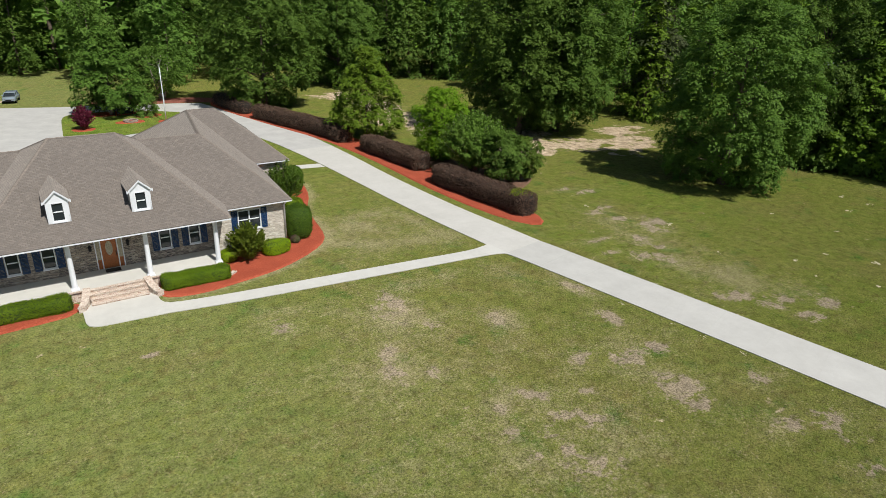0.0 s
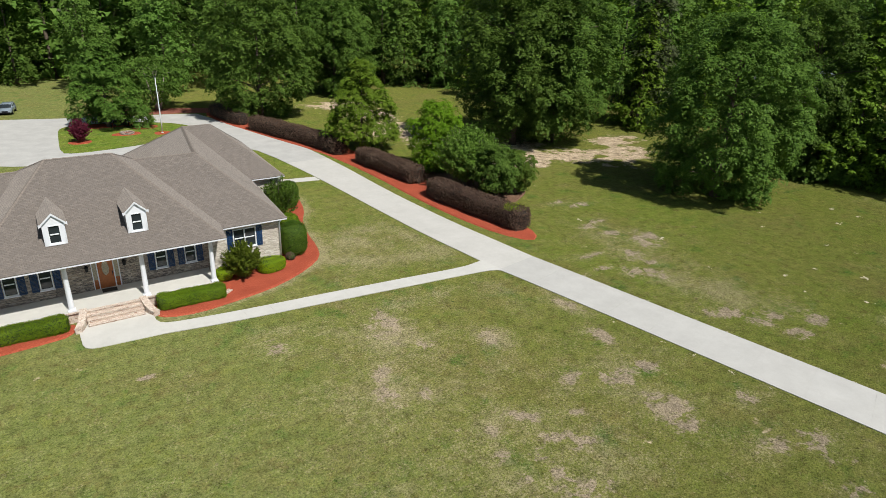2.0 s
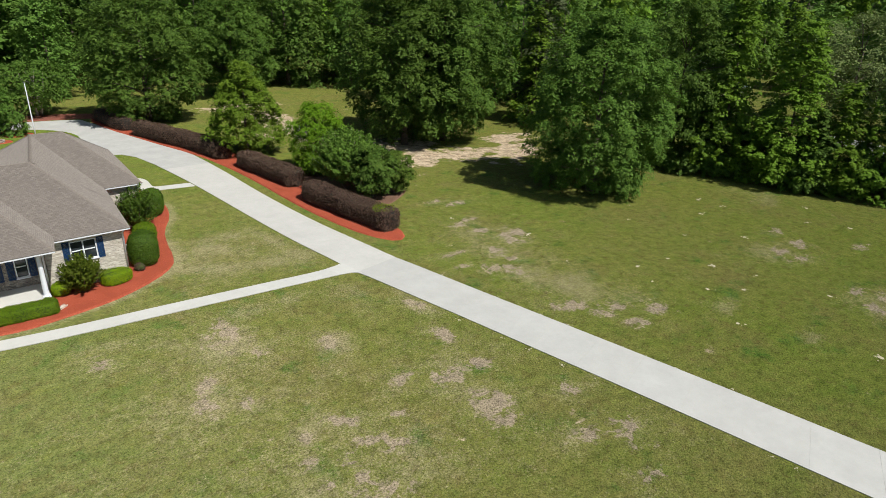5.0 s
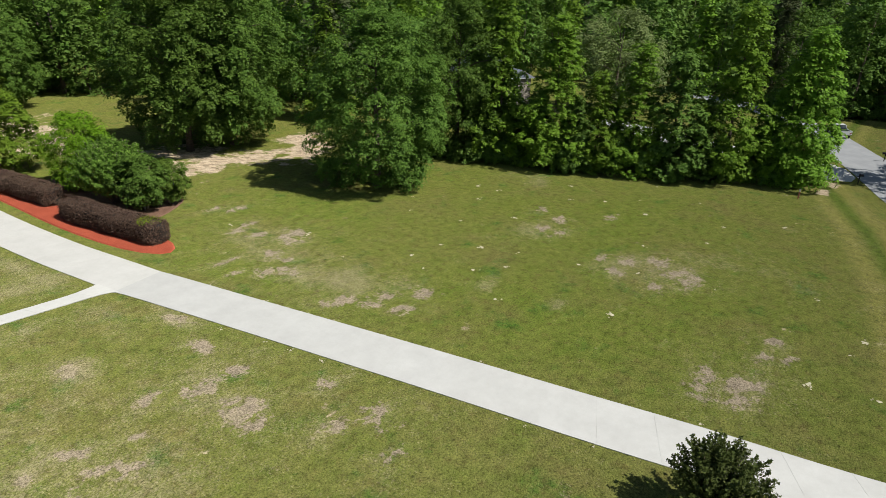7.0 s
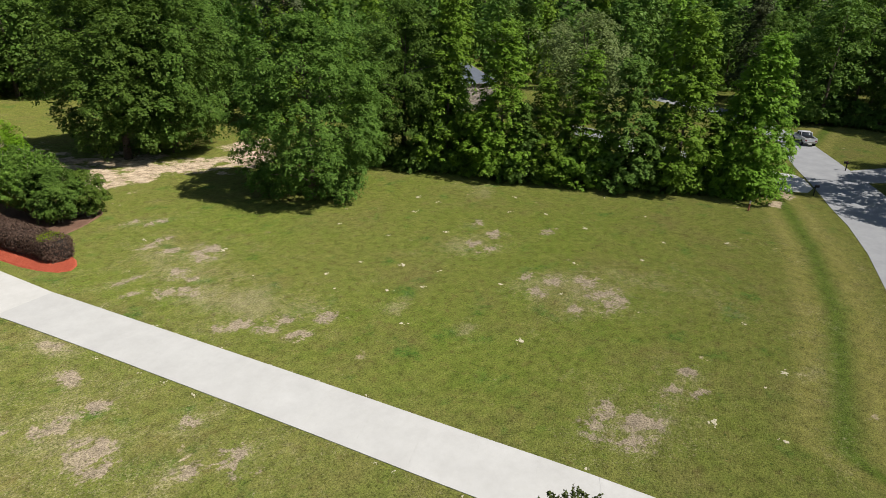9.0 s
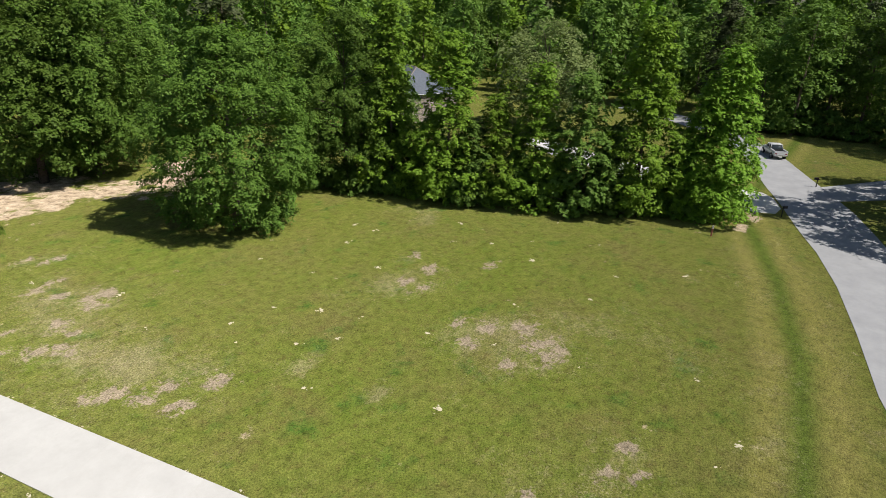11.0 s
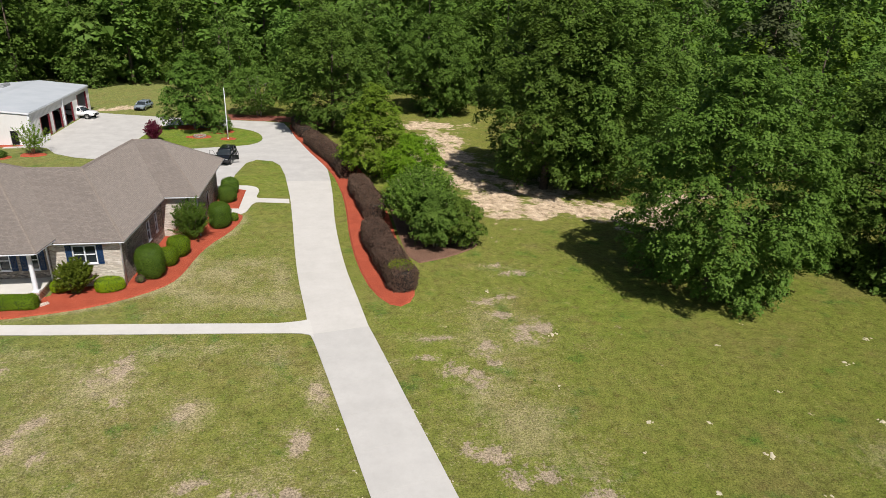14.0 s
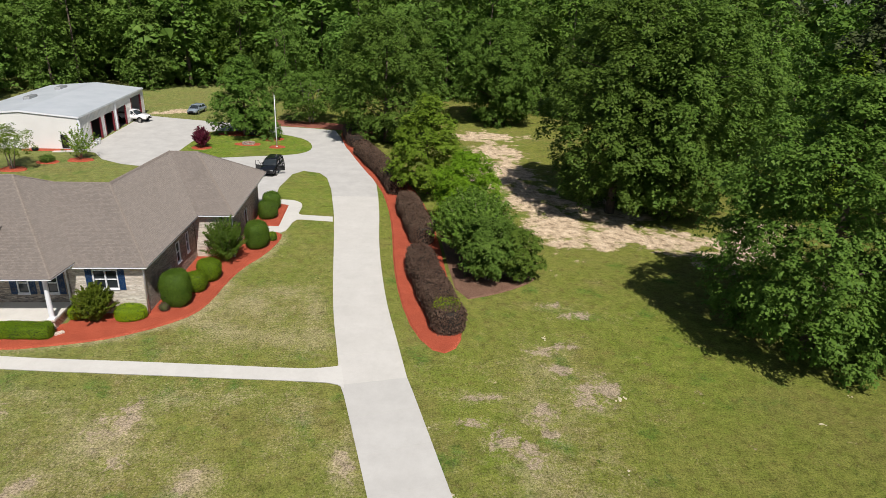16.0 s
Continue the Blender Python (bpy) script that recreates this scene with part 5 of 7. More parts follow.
def window(parent, axis, fixed, out, a, b, z0, z1, lights=1, shutters=True, sash=True):
    """A white framed sash window with panes and optional louvred navy shutters."""
    w = 0.06
    bm = bmesh.new()
    for p0, p1, lo, hi in ((a, a + w, z0, z1), (b - w, b, z0, z1), (a + w, b - w, z0, z0 + w), (a + w, b - w, z1 - w, z1)):
        box(bm, *oriented(axis, fixed, out, None, -0.10, 0.03, lo, hi, p0, p1))
    for k in range(1, lights):
        m = a + (b - a) * k / lights
        box(bm, *oriented(axis, fixed, out, None, -0.09, 0.02, z0 + w, z1 - w, m - 0.04, m + 0.04))
    if sash:
        zm = (z0 + z1) / 2
        edges = [a + w] + [a + (b - a) * k / lights for k in range(1, lights)] + [b - w]
        for p0, p1 in zip(edges, edges[1:]):
            box(bm, *oriented(axis, fixed, out, None, -0.085, 0.0, zm - 0.03, zm + 0.03, p0 + 0.045, p1 - 0.045))
    win = part("window", bm, WHITE, parent)
    for k in range(lights):
        p0, p1 = a + (b - a) * k / lights, a + (b - a) * (k + 1) / lights
        for lo, hi in ((z0 + w, (z0 + z1) / 2 - 0.03), ((z0 + z1) / 2 + 0.03, z1 - w)):
            part("pane", boxes(oriented(axis, fixed, out, None, -0.075, -0.065, lo, hi, p0 + 0.05, p1 - 0.05)), GLASS, win)
    part("sill", boxes(oriented(axis, fixed, out, None, -0.05, 0.09, z0 - 0.07, z0 - 0.002, a - 0.05, b + 0.05), bevel=0.01), WHITE, win)
    if shutters:
        for p0, p1 in ((a - 0.46, a - 0.04), (b + 0.04, b + 0.46)):
            bm = bmesh.new()
            for q0, q1, lo, hi in ((p0, p0 + 0.06, z0 - 0.05, z1 + 0.05), (p1 - 0.06, p1, z0 - 0.05, z1 + 0.05), (p0 + 0.06, p1 - 0.06, z0 - 0.05, z0 + 0.04), (p0 + 0.06, p1 - 0.06, z1 - 0.04, z1 + 0.05)):
                box(bm, *oriented(axis, fixed, out, None, 0.005, 0.045, lo, hi, q0, q1))
            n = int((z1 - z0) / 0.09)
            for i in range(n):
                lo = z0 + 0.05 + i * (z1 - z0 - 0.1) / n
                box(bm, *oriented(axis, fixed, out, None, 0.008, 0.034, lo, lo + 0.06, p0 + 0.06, p1 - 0.06))
            part("shutter", bm, NAVY, parent, "navy louvred shutter")
    return win


def hip_roof(parent, x0, x1, y0, y1, ze, ra, rb, ry, zr, splay=(0.0, 0.0), fascia=0.10, cover=None, label="brown-grey asphalt shingle hip roof"):
    """A hip roof with its ridge along x from ra to rb at y = ry; the shingles' courses follow each slope."""
    bm = bmesh.new()
    uv = bm.loops.layers.uv.new("UVMap")
    c = [Vector(p) for p in ((x0, y0, ze), (x1, y0, ze), (x1 + splay[1], y1, ze), (x0 - splay[0], y1, ze))]
    r = [Vector((ra, ry, zr)), Vector((rb, ry, zr))]
    lo = [p - Vector((0, 0, 0.035)) for p in c]
    for pts in ((c[0], c[1], r[1], r[0]), (c[1], c[2], r[1]), (c[2], c[3], r[0], r[1]), (c[3], c[0], r[0])):
        f = bm.faces.new([bm.verts.new(p) for p in pts])
        along = (pts[1] - pts[0]).normalized()
        up = along.cross(f.normal if f.normal.length else (pts[1] - pts[0]).cross(pts[2] - pts[0])).normalized()
        f.normal_update()
        up = f.normal.cross(along).normalized()
        for loop in f.loops:
            d = loop.vert.co - pts[0]
            loop[uv].uv = (d.dot(along) + x0 * 0.37, d.dot(up))
    for i in range(4):
        j = (i + 1) % 4
        bm.faces.new([bm.verts.new(p) for p in (lo[i], lo[j], c[j], c[i])])
    bm.faces.new([bm.verts.new(p) for p in lo[::-1]])
    roof = part("roof", bm, cover or SHINGLE, parent, label)
    bm = bmesh.new()
    z1 = ze - 0.037
    mid = sum(c, Vector()) / 4
    inner = [q + Vector((0.06 if q.x < mid.x else -0.06, 0.06 if q.y < mid.y else -0.06, 0)) for q in c]
    outer = [q + Vector((0.012 if q.x < mid.x else -0.012, 0.012 if q.y < mid.y else -0.012, 0)) for q in c]
    for i in range(4):
        j = (i + 1) % 4
        low = [bm.verts.new((q.x, q.y, z1 - fascia)) for q in (outer[i], outer[j], inner[j], inner[i])]
        high = [bm.verts.new((q.x, q.y, z1)) for q in (outer[i], outer[j], inner[j], inner[i])]
        bm.faces.new(low[::-1])
        bm.faces.new(high)
        for k in range(4):
            bm.faces.new((low[k], low[(k + 1) % 4], high[(k + 1) % 4], high[k]))
    for dz in (-0.10, -0.06):
        bm.faces.new([bm.verts.new((q.x, q.y, z1 + dz)) for q in inner])
    part("fascia", bm, WHITE, roof, "white painted fascia and soffit")
    for a, b in ((c[0], r[0]), (c[1], r[1]), (c[2], r[1]), (c[3], r[0]), (r[0], r[1])):
        caps = bmesh.new()
        steps = max(2, int((b - a).length / 0.45))
        side = (b - a).cross(Vector((0, 0, 1))).normalized() * 0.10
        rows = []
        for i in range(steps + 1):
            q = a.lerp(b, i / steps)
            for lift in ((0.012, 0.034) if 0 < i < steps else (0.02,)):
                rows.append([caps.verts.new(q + w) for w in (side + Vector((0, 0, lift - 0.05)), Vector((0, 0, lift)), -side + Vector((0, 0, lift - 0.05)))])
        for r0, r1 in zip(rows, rows[1:]):
            for k in (0, 1):
                caps.faces.new((r0[k], r0[k + 1], r1[k + 1], r1[k]))
        part("ridge_cap", caps, RIDGE, roof, "shingle cap course")
    return roof


FLOOR, EAVE = 0.80, 4.15
# main block behind the porch, and the two wings
hip_roof(house, -3.5, 11.0, 44.1, 59.95, EAVE, 1.8, 5.8, 51.86, 8.72, (2.1, 2.1))
hip_roof(house, 3.0, 16.08, 46.45, 60.6, 3.93, 7.0, 11.65, 53.4, 7.74, (0.0, 1.05))
hip_roof(house, -8.75, 4.4, 46.45, 60.6, 3.93, -4.25, 0.4, 53.4, 7.74, (1.05, 0.0))
hip_roof(house, 8.6, 19.78, 56.68, 70.0, 4.02, 13.08, 15.48, 63.45, 7.68, (0.0, 0.5))


def link_roof():
    """The roof along the back ridge that joins the east wing to the garage."""
    a, b = Vector((11.65, 53.42, 7.745)), Vector((13.08, 63.45, 7.69))
    east, west = (Vector((16.62, 53.4, 3.94)), Vector((17.36, 63.45, 3.94))), (Vector((7.0, 53.4, 4.0)), Vector((8.3, 63.45, 4.0)))
    bm = bmesh.new()
    uv = bm.loops.layers.uv.new("UVMap")
    for pts in ((east[0], east[1], b, a), (a, b, west[1], west[0])):
        for dz in (0.0, -0.05):
            f = bm.faces.new([bm.verts.new(q + Vector((0, 0, dz))) for q in pts])
            f.normal_update()
            along = Vector((0.074, 0.997, 0))
            up = f.normal.cross(along).normalized()
            for loop in f.loops:
                d = loop.vert.co - pts[0]
                loop[uv].uv = (d.dot(along), d.dot(up))
    roof = part("roof", bm, SHINGLE, house, "brown-grey asphalt shingle roof")
    caps = bmesh.new()
    for k in range(22):
        q0, q1 = a.lerp(b, k / 22), a.lerp(b, (k + 1) / 22)
        for s in (-1, 1):
            side = Vector((s * 0.13, 0, -0.06))
            caps.faces.new([caps.verts.new(v) for v in (q0 + Vector((0, 0, 0.03)), q1 + Vector((0, 0, 0.045)), q1 + side, q0 + side)])
    part("ridge_cap", caps, RIDGE, roof, "shingle cap course")


link_roof()
door_gap = (3.02, 4.68, FLOOR, 3.08)
porch_windows = [(-1.86, -1.10), (0.06, 0.82), (6.94, 7.70), (8.87, 9.63)]
WZ0, WZ1 = 1.48, 3.05
wall("wall", "y", 47.45, -3.0, 10.44, 0.0, 4.0, 0.28, [door_gap] + [(a, b, WZ0, WZ1) for a, b in porch_windows], STONE, house)
for a, b in porch_windows:
    window(house, "y", 47.45, -1, a, b, WZ0, WZ1)
wall("wall", "y", 47.05, 10.66, 15.6, 0.0, 3.72, 0.28, [(12.2, 13.85, 2.0, 3.45)], PALE_BRICK, house)
window(house, "y", 47.05, -1, 12.2, 13.85, 2.0, 3.45, lights=2)
wall("wall", "x", 10.45, 47.05, 47.74, 0.0, 4.0, 0.2, [], STONE, house)
turned = Matrix.Translation((15.6, 47.335, 0)) @ pose(0, 0, 0, 0, 0, -4.2) @ Matrix.Translation((-15.6, -47.335, 0))
for side_part in (wall("wall", "x", 15.6, 47.335, 57.19, 0.0, 3.72, -0.28, [(52.95, 53.7, 1.3, 3.0), (55.1, 55.7, 1.3, 3.0)], STONE, house), window(house, "x", 15.6, 1, 52.95, 53.7, 1.3, 3.0, shutters=False), window(house, "x", 15.6, 1, 55.1, 55.7, 1.3, 3.0, shutters=False)):
    side_part.matrix_basis = turned
wall("wall", "y", 57.2, 16.34, 19.4, 0.0, 3.8, 0.28, [], PALE_BRICK, house)
wall("wall", "x", 19.4, 57.485, 69.5, 0.0, 3.8, -0.28, [(62.3, 63.25, 0.25, 2.4)], STONE, house)
side_door = part("side_door", boxes((19.2, 19.27, 62.34, 63.21, 0.27, 2.38), (19.27, 19.285, 62.44, 63.11, 1.5, 2.28), (19.27, 19.285, 62.44, 63.11, 0.4, 1.3), bevel=0.006), WHITE, house, "white panelled side door")
part("knob", disc(bmesh.new(), (19.32, 62.45, 1.25), "x", 0.035, 0.07, 12), CHROME, side_door)
part("door_frame", boxes((19.3, 19.44, 62.24, 62.3, 0.2, 2.46), (19.3, 19.44, 63.25, 63.31, 0.2, 2.46), (19.3, 19.44, 62.3, 63.25, 2.4, 2.46)), WHITE, house)
wall("wall", "y", 69.5, 9.285, 19.115, 0.0, 3.8, -0.28, [], STONE, house)
wall("wall", "x", 9.0, 58.9, 69.5, 0.0, 3.8, 0.28, [], STONE, house)
wall("wall", "y", 47.05, -8.3, -3.05, 0.0, 3.72, 0.28, [(-6.5, -4.85, 2.0, 3.45)], PALE_BRICK, house)
window(house, "y", 47.05, -1, -6.5, -4.85, 2.0, 3.45, lights=2)
wall("wall", "x", -8.3, 47.335, 60.2, 0.0, 3.72, 0.28, [], STONE, house)
wall("wall", "y", 60.2, -8.015, 8.99, 0.0, 3.72, -0.28, [], STONE, house)
# a narrow band of grey foundation under the garage's east side and downspouts at the corners
for x, y, h in ((15.62, 46.96, 3.7), (19.46, 57.13, 3.8), (10.52, 46.95, 3.6)):
    bm = tube(bmesh.new(), [(x, y, 0.1), (x, y, h - 0.25), (x + 0.05, y - 0.25, h)], [0.065, 0.065, 0.065], 8)
    part("downspout", bm, WHITE, house, "white rain downspout")

# porch: floor, steps, columns
porch = part("porch_floor", boxes((-3.05, 10.35, 44.78, 47.44, FLOOR - 0.16, FLOOR), bevel=0.015), WALK, house, "pale concrete porch floor")
part("porch_base", boxes((-2.98, 10.28, 44.85, 47.42, 0.0, FLOOR - 0.162)), STEP_BRICK, house, "tan brick porch base")
for a, b in ((-3.04, 1.98), (5.52, 10.34)):
    part("porch_edging", boxes((a, b, 44.74, 44.778, FLOOR - 0.13, FLOOR - 0.012), bevel=0.006), STEP_BRICK, house, "row of tan edging bricks")
for i in range(4):
    z = FLOOR - 0.02 - 0.2 * (i + 1) + 0.2
    y1 = 44.83 - 0.27 * i
    bm = boxes((2.10, 5.38, y1 - 0.30, y1 + 0.05, z - 0.06, z), (2.12, 5.36, y1 - 0.25, y1 + 0.05, z - 0.2, z - 0.055), bevel=0.012)
    part("step", bm, STEP_BRICK, house, "tan brick porch step")
for sgn, x0 in ((-1, 2.05), (1, 5.42)):
    side_bm, cap_bm = bmesh.new(), bmesh.new()
    for bm, half, top_of, low_of in ((side_bm, 0.17, lambda z: z - 0.07, lambda z: 0.0), (cap_bm, 0.215, lambda z: z, lambda z: z - 0.068)):
        rings = []
        for k in range(15):
            f = k / 14
            y, z = 44.78 - 1.5 * f, FLOOR + 0.10 - 0.52 * (f * f * (3 - 2 * f))
            x = x0 + sgn * (0.04 + 0.50 * f ** 1.7)
            rings.append([bm.verts.new(p) for p in ((x - half, y, low_of(z)), (x + half, y, low_of(z)), (x + half, y, top_of(z)), (x - half, y, top_of(z)))])
        for r0, r1 in zip(rings, rings[1:]):
            for k in range(4):
                bm.faces.new((r0[k], r0[(k + 1) % 4], r1[(k + 1) % 4], r1[k]))
        bm.faces.new(rings[0][::-1])
        bm.faces.new(rings[-1])
        bmesh.ops.recalc_face_normals(bm, faces=bm.faces[:])
    side_wall = part("step_wall", side_bm, STEP_BRICK, house, "curved brick side wall")
    part("cap", cap_bm, STEP_BRICK, side_wall, "tan brick coping")


def column(x, y, z0, z1):
    bm = bmesh.new()
    prof = [(0.0, 0.20), (0.10, 0.20), (0.12, 0.175), (0.22, 0.165), (1.0, 0.163), (z1 - z0 - 0.3, 0.135), (z1 - z0 - 0.22, 0.15), (z1 - z0 - 0.16, 0.14), (z1 - z0 - 0.12, 0.17), (z1 - z0, 0.175)]
    tube(bm, [(x, y, z0 + p[0]) for p in prof], [p[1] for p in prof], 20)
    box(bm, x - 0.23, x + 0.23, y - 0.23, y + 0.23, z0, z0 + 0.09, 0.01)
    box(bm, x - 0.2, x + 0.2, y - 0.2, y + 0.2, z1 - 0.07, z1 + 0.03, 0.008)
    return part("column", bm, WHITE, house, "tapered round white porch column")


for cx in (-2.75, 1.45, 5.78, 10.1):
    column(cx, 45.02, FLOOR, 3.86)
part("porch_beam", boxes((-3.05, 10.6, 44.80, 45.2, 3.86, 4.04)), WHITE, house)

# front door with sidelights
frame_bm = boxes((3.02, 3.08, 47.38, 47.6, FLOOR, 3.08), (4.62, 4.68, 47.38, 47.6, FLOOR, 3.08), (3.08, 4.62, 47.38, 47.6, 3.0, 3.08), (3.33, 3.39, 47.4, 47.58, FLOOR, 3.0), (4.31, 4.37, 47.4, 47.58, FLOOR, 3.0))
part("door_frame", frame_bm, WHITE, house, "cream door surround")
bm = boxes((3.40, 4.30, 47.48, 47.53, FLOOR + 0.01, 2.99))
for lo, hi in ((FLOOR + 0.12, FLOOR + 0.62),):
    box(bm, 3.52, 3.82, 47.465, 47.48, lo, hi, 0.006)
    box(bm, 3.88, 4.18, 47.465, 47.48, lo, hi, 0.006)
front_door = part("front_door", bm, DOOR_WOOD, house, "reddish stained wooden front door")
oval = bmesh.new()
bmesh.ops.create_circle(oval, cap_ends=True, segments=32, radius=1.0)
for v in oval.verts:
    v.co = Vector((3.85 + v.co.x * 0.21, 47.472, 2.2 + v.co.y * 0.5))
ext = bmesh.ops.extrude_face_region(oval, geom=oval.faces[:])
for v in [g for g in ext["geom"] if isinstance(g, bmesh.types.BMVert)]:
    v.co.y -= 0.012
OVAL_GLASS = plain("frosted_door_glass", (0.38, 0.34, 0.24), 0.25, vary=0.4, scale=18.0)
part("oval_glass", oval, OVAL_GLASS, front_door, "oval leaded glass")
part("handle", boxes((4.20, 4.24, 47.42, 47.48, 1.65, 1.95), bevel=0.008), DARK, front_door)
for a, b in ((3.09, 3.32), (4.38, 4.61)):
    sl = part("sidelight", boxes((a, b, 47.48, 47.52, FLOOR + 0.01, 1.45)), DOOR_WOOD, house, "wooden sidelight panel")
    part("pane", boxes((a, b, 47.485, 47.5, 1.46, 2.99)), OVAL_GLASS, sl)
tagged(part("doormat", boxes((3.4, 4.3, 46.75, 47.3, FLOOR + 0.001, FLOOR + 0.02), bevel=0.006), plain("dark_coir", (0.03, 0.025, 0.02), 0.95)), "dark doormat on the porch floor", "doormat")
for x in (2.75, 4.98):
    bm = boxes((x - 0.06, x + 0.06, 47.40, 47.449, 2.35, 2.6), (x - 0.02, x + 0.02, 47.27, 47.41, 2.55, 2.58))
    tube(bm, [(x, 47.27, 2.22), (x, 47.27, 2.28), (x, 47.27, 2.5), (x, 47.27, 2.54), (x, 47.27, 2.66)], [0.05, 0.09, 0.11, 0.13, 0.02], 8)
    tagged(part("wall_lantern", bm, DARK), "dark metal lantern on the brick wall", "lantern", "door lanterns")

# dormers


def dormer(cx):
    y0, zb, ze, zp = 45.62, 4.98, 6.48, 7.06
    w = 0.60
    bm = bmesh.new()

    def roof_y(z):
        return 44.1 + (z - EAVE) / ((8.72 - EAVE) / (51.86 - 44.1))

    for sx in (-1, 1):
        x = cx + sx * w
        v = [bm.verts.new(p) for p in ((x, y0, zb), (x, y0, ze), (x, roof_y(ze) + 0.1, ze), (x, roof_y(zb), zb - 0.05))]
        v2 = [bm.verts.new(p.co - Vector((sx * 0.06, 0, 0))) for p in v]
        bm.faces.new(v)
        bm.faces.new(v2)
        for i in range(4):
            j = (i + 1) % 4
            bm.faces.new((v[i], v[j], v2[j], v2[i]))
    bmesh.ops.recalc_face_normals(bm, faces=bm.faces[:])
    d = part("dormer", bm, SIDING_GREY, house, "small gabled dormer with white face")
    f = boxes((cx - w, cx - 0.34, y0 - 0.05, y0 + 0.03, zb - 0.04, ze), (cx + 0.34, cx + w, y0 - 0.05, y0 + 0.03, zb - 0.04, ze), (cx - 0.34, cx + 0.34, y0 - 0.05, y0 + 0.03, zb - 0.04, zb + 0.12), (cx - 0.34, cx + 0.34, y0 - 0.05, y0 + 0.03, 6.28, ze))
    v = [f.verts.new(p) for p in ((cx - w, y0 - 0.05, ze), (cx + w, y0 - 0.05, ze), (cx, y0 - 0.05, zp - 0.06))]
    f.faces.new(v)
    part("dormer_face", f, WHITE, d)
    window(d, "y", y0 - 0.045, -1, cx - 0.34, cx + 0.34, zb + 0.12, 6.28, shutters=False)
    r = bmesh.new()
    uv = r.loops.layers.uv.new("UVMap")
    yb = roof_y(zp) + 0.25
    for sx in (-1, 1):
        a, b = Vector((cx + sx * (w + 0.14), y0 - 0.16, ze - 0.12)), Vector((cx, y0 - 0.16, zp))
        a2, b2 = Vector((a.x, roof_y(ze - 0.12) + 0.12, a.z)), Vector((cx, yb, zp))
        for dz, mat_i in ((0.0, 0), (-0.07, 0)):
            q = [r.verts.new(p + Vector((0, 0, dz))) for p in (a, b, b2, a2)]
            face = r.faces.new(q)
            for loop, c2 in zip(face.loops, ((0, 0), (0, 0.8), (3.5, 0.8), (2.2, 0))):
                loop[uv].uv = c2
    part("dormer_roof", r, SHINGLE, d)
    rake = bmesh.new()
    for sx in (-1, 1):
        a, b = Vector((cx + sx * (w + 0.15), y0 - 0.165, ze - 0.135)), Vector((cx, y0 - 0.165, zp - 0.012))
        n = Vector((0, 0, -0.13))
        v = [rake.verts.new(p) for p in (a, b, b + n, a + n)]
        v2 = [rake.verts.new(p.co + Vector((0, 0.05, 0))) for p in v]
        rake.faces.new(v)
        rake.faces.new(v2[::-1])
        for i in range(4):
            j = (i + 1) % 4
            rake.faces.new((v[i], v2[i], v2[j], v[j]))
    for sx in (-1, 1):
        box(rake, cx + sx * (w + 0.07) - 0.09, cx + sx * (w + 0.07) + 0.09, y0 - 0.15, y0 - 0.052, ze - 0.2, ze - 0.08)
    part("rake_trim", rake, WHITE, d)
    return d


SIDING_GREY = plain("grey_dormer_siding", (0.42, 0.41, 0.39), 0.7, vary=0.08)
dormer(1.42)
dormer(5.95)
part("vent_pipe", tube(bmesh.new(), [(11.0, 57.4, 6.0), (11.0, 57.4, 6.45)], [0.05, 0.05], 10), WHITE, house, "white plumbing vent pipe")
block = part("splash_block", boxes((-0.3, 0.3, -0.13, 0.13, 0.0, 0.08), (-0.3, 0.3, -0.15, -0.11, 0.0, 0.13), (-0.3, 0.3, 0.11, 0.15, 0.0, 0.13), bevel=0.012), STEP_BRICK)
block.matrix_basis = pose(10.75, 44.25, 0.08, 0, 0, 38)
tagged(block, "small tan splash block lying on red mulch", "splash block")
ac = root("heat_pump", pose(16.85, 50.6, 0.05), "grey outdoor air-conditioning unit beside the wall", "air conditioner")
part("body", boxes((-0.42, 0.42, -0.42, 0.42, 0.05, 0.95), bevel=0.04), plain("grey_enamel", (0.62, 0.63, 0.62), 0.5), ac)
part("fan_grille", disc(bmesh.new(), (0, 0, 0.96), "z", 0.34, 0.03, 24), DARK, ac)
for k in range(9):
    part("louvre", boxes((-0.425, 0.425, -0.428, 0.428, 0.14 + k * 0.085, 0.155 + k * 0.085)), DARK, ac)
tagged(part("meter_box", boxes((15.86, 15.98, 51.2, 51.6, 1.1, 1.75), bevel=0.01), plain("grey_meter", (0.35, 0.36, 0.36), 0.5)), "grey electric meter box on the brick wall", "meter box")
# a plain stone block that gives no light
tagged(part("path_light", boxes((9.55, 9.95, 44.1, 44.3, 0.08, 0.16), bevel=0.02), plain("pale_stone", (0.6, 0.55, 0.48), 0.8)), "pale stone splash block in the mulch", "splash block")

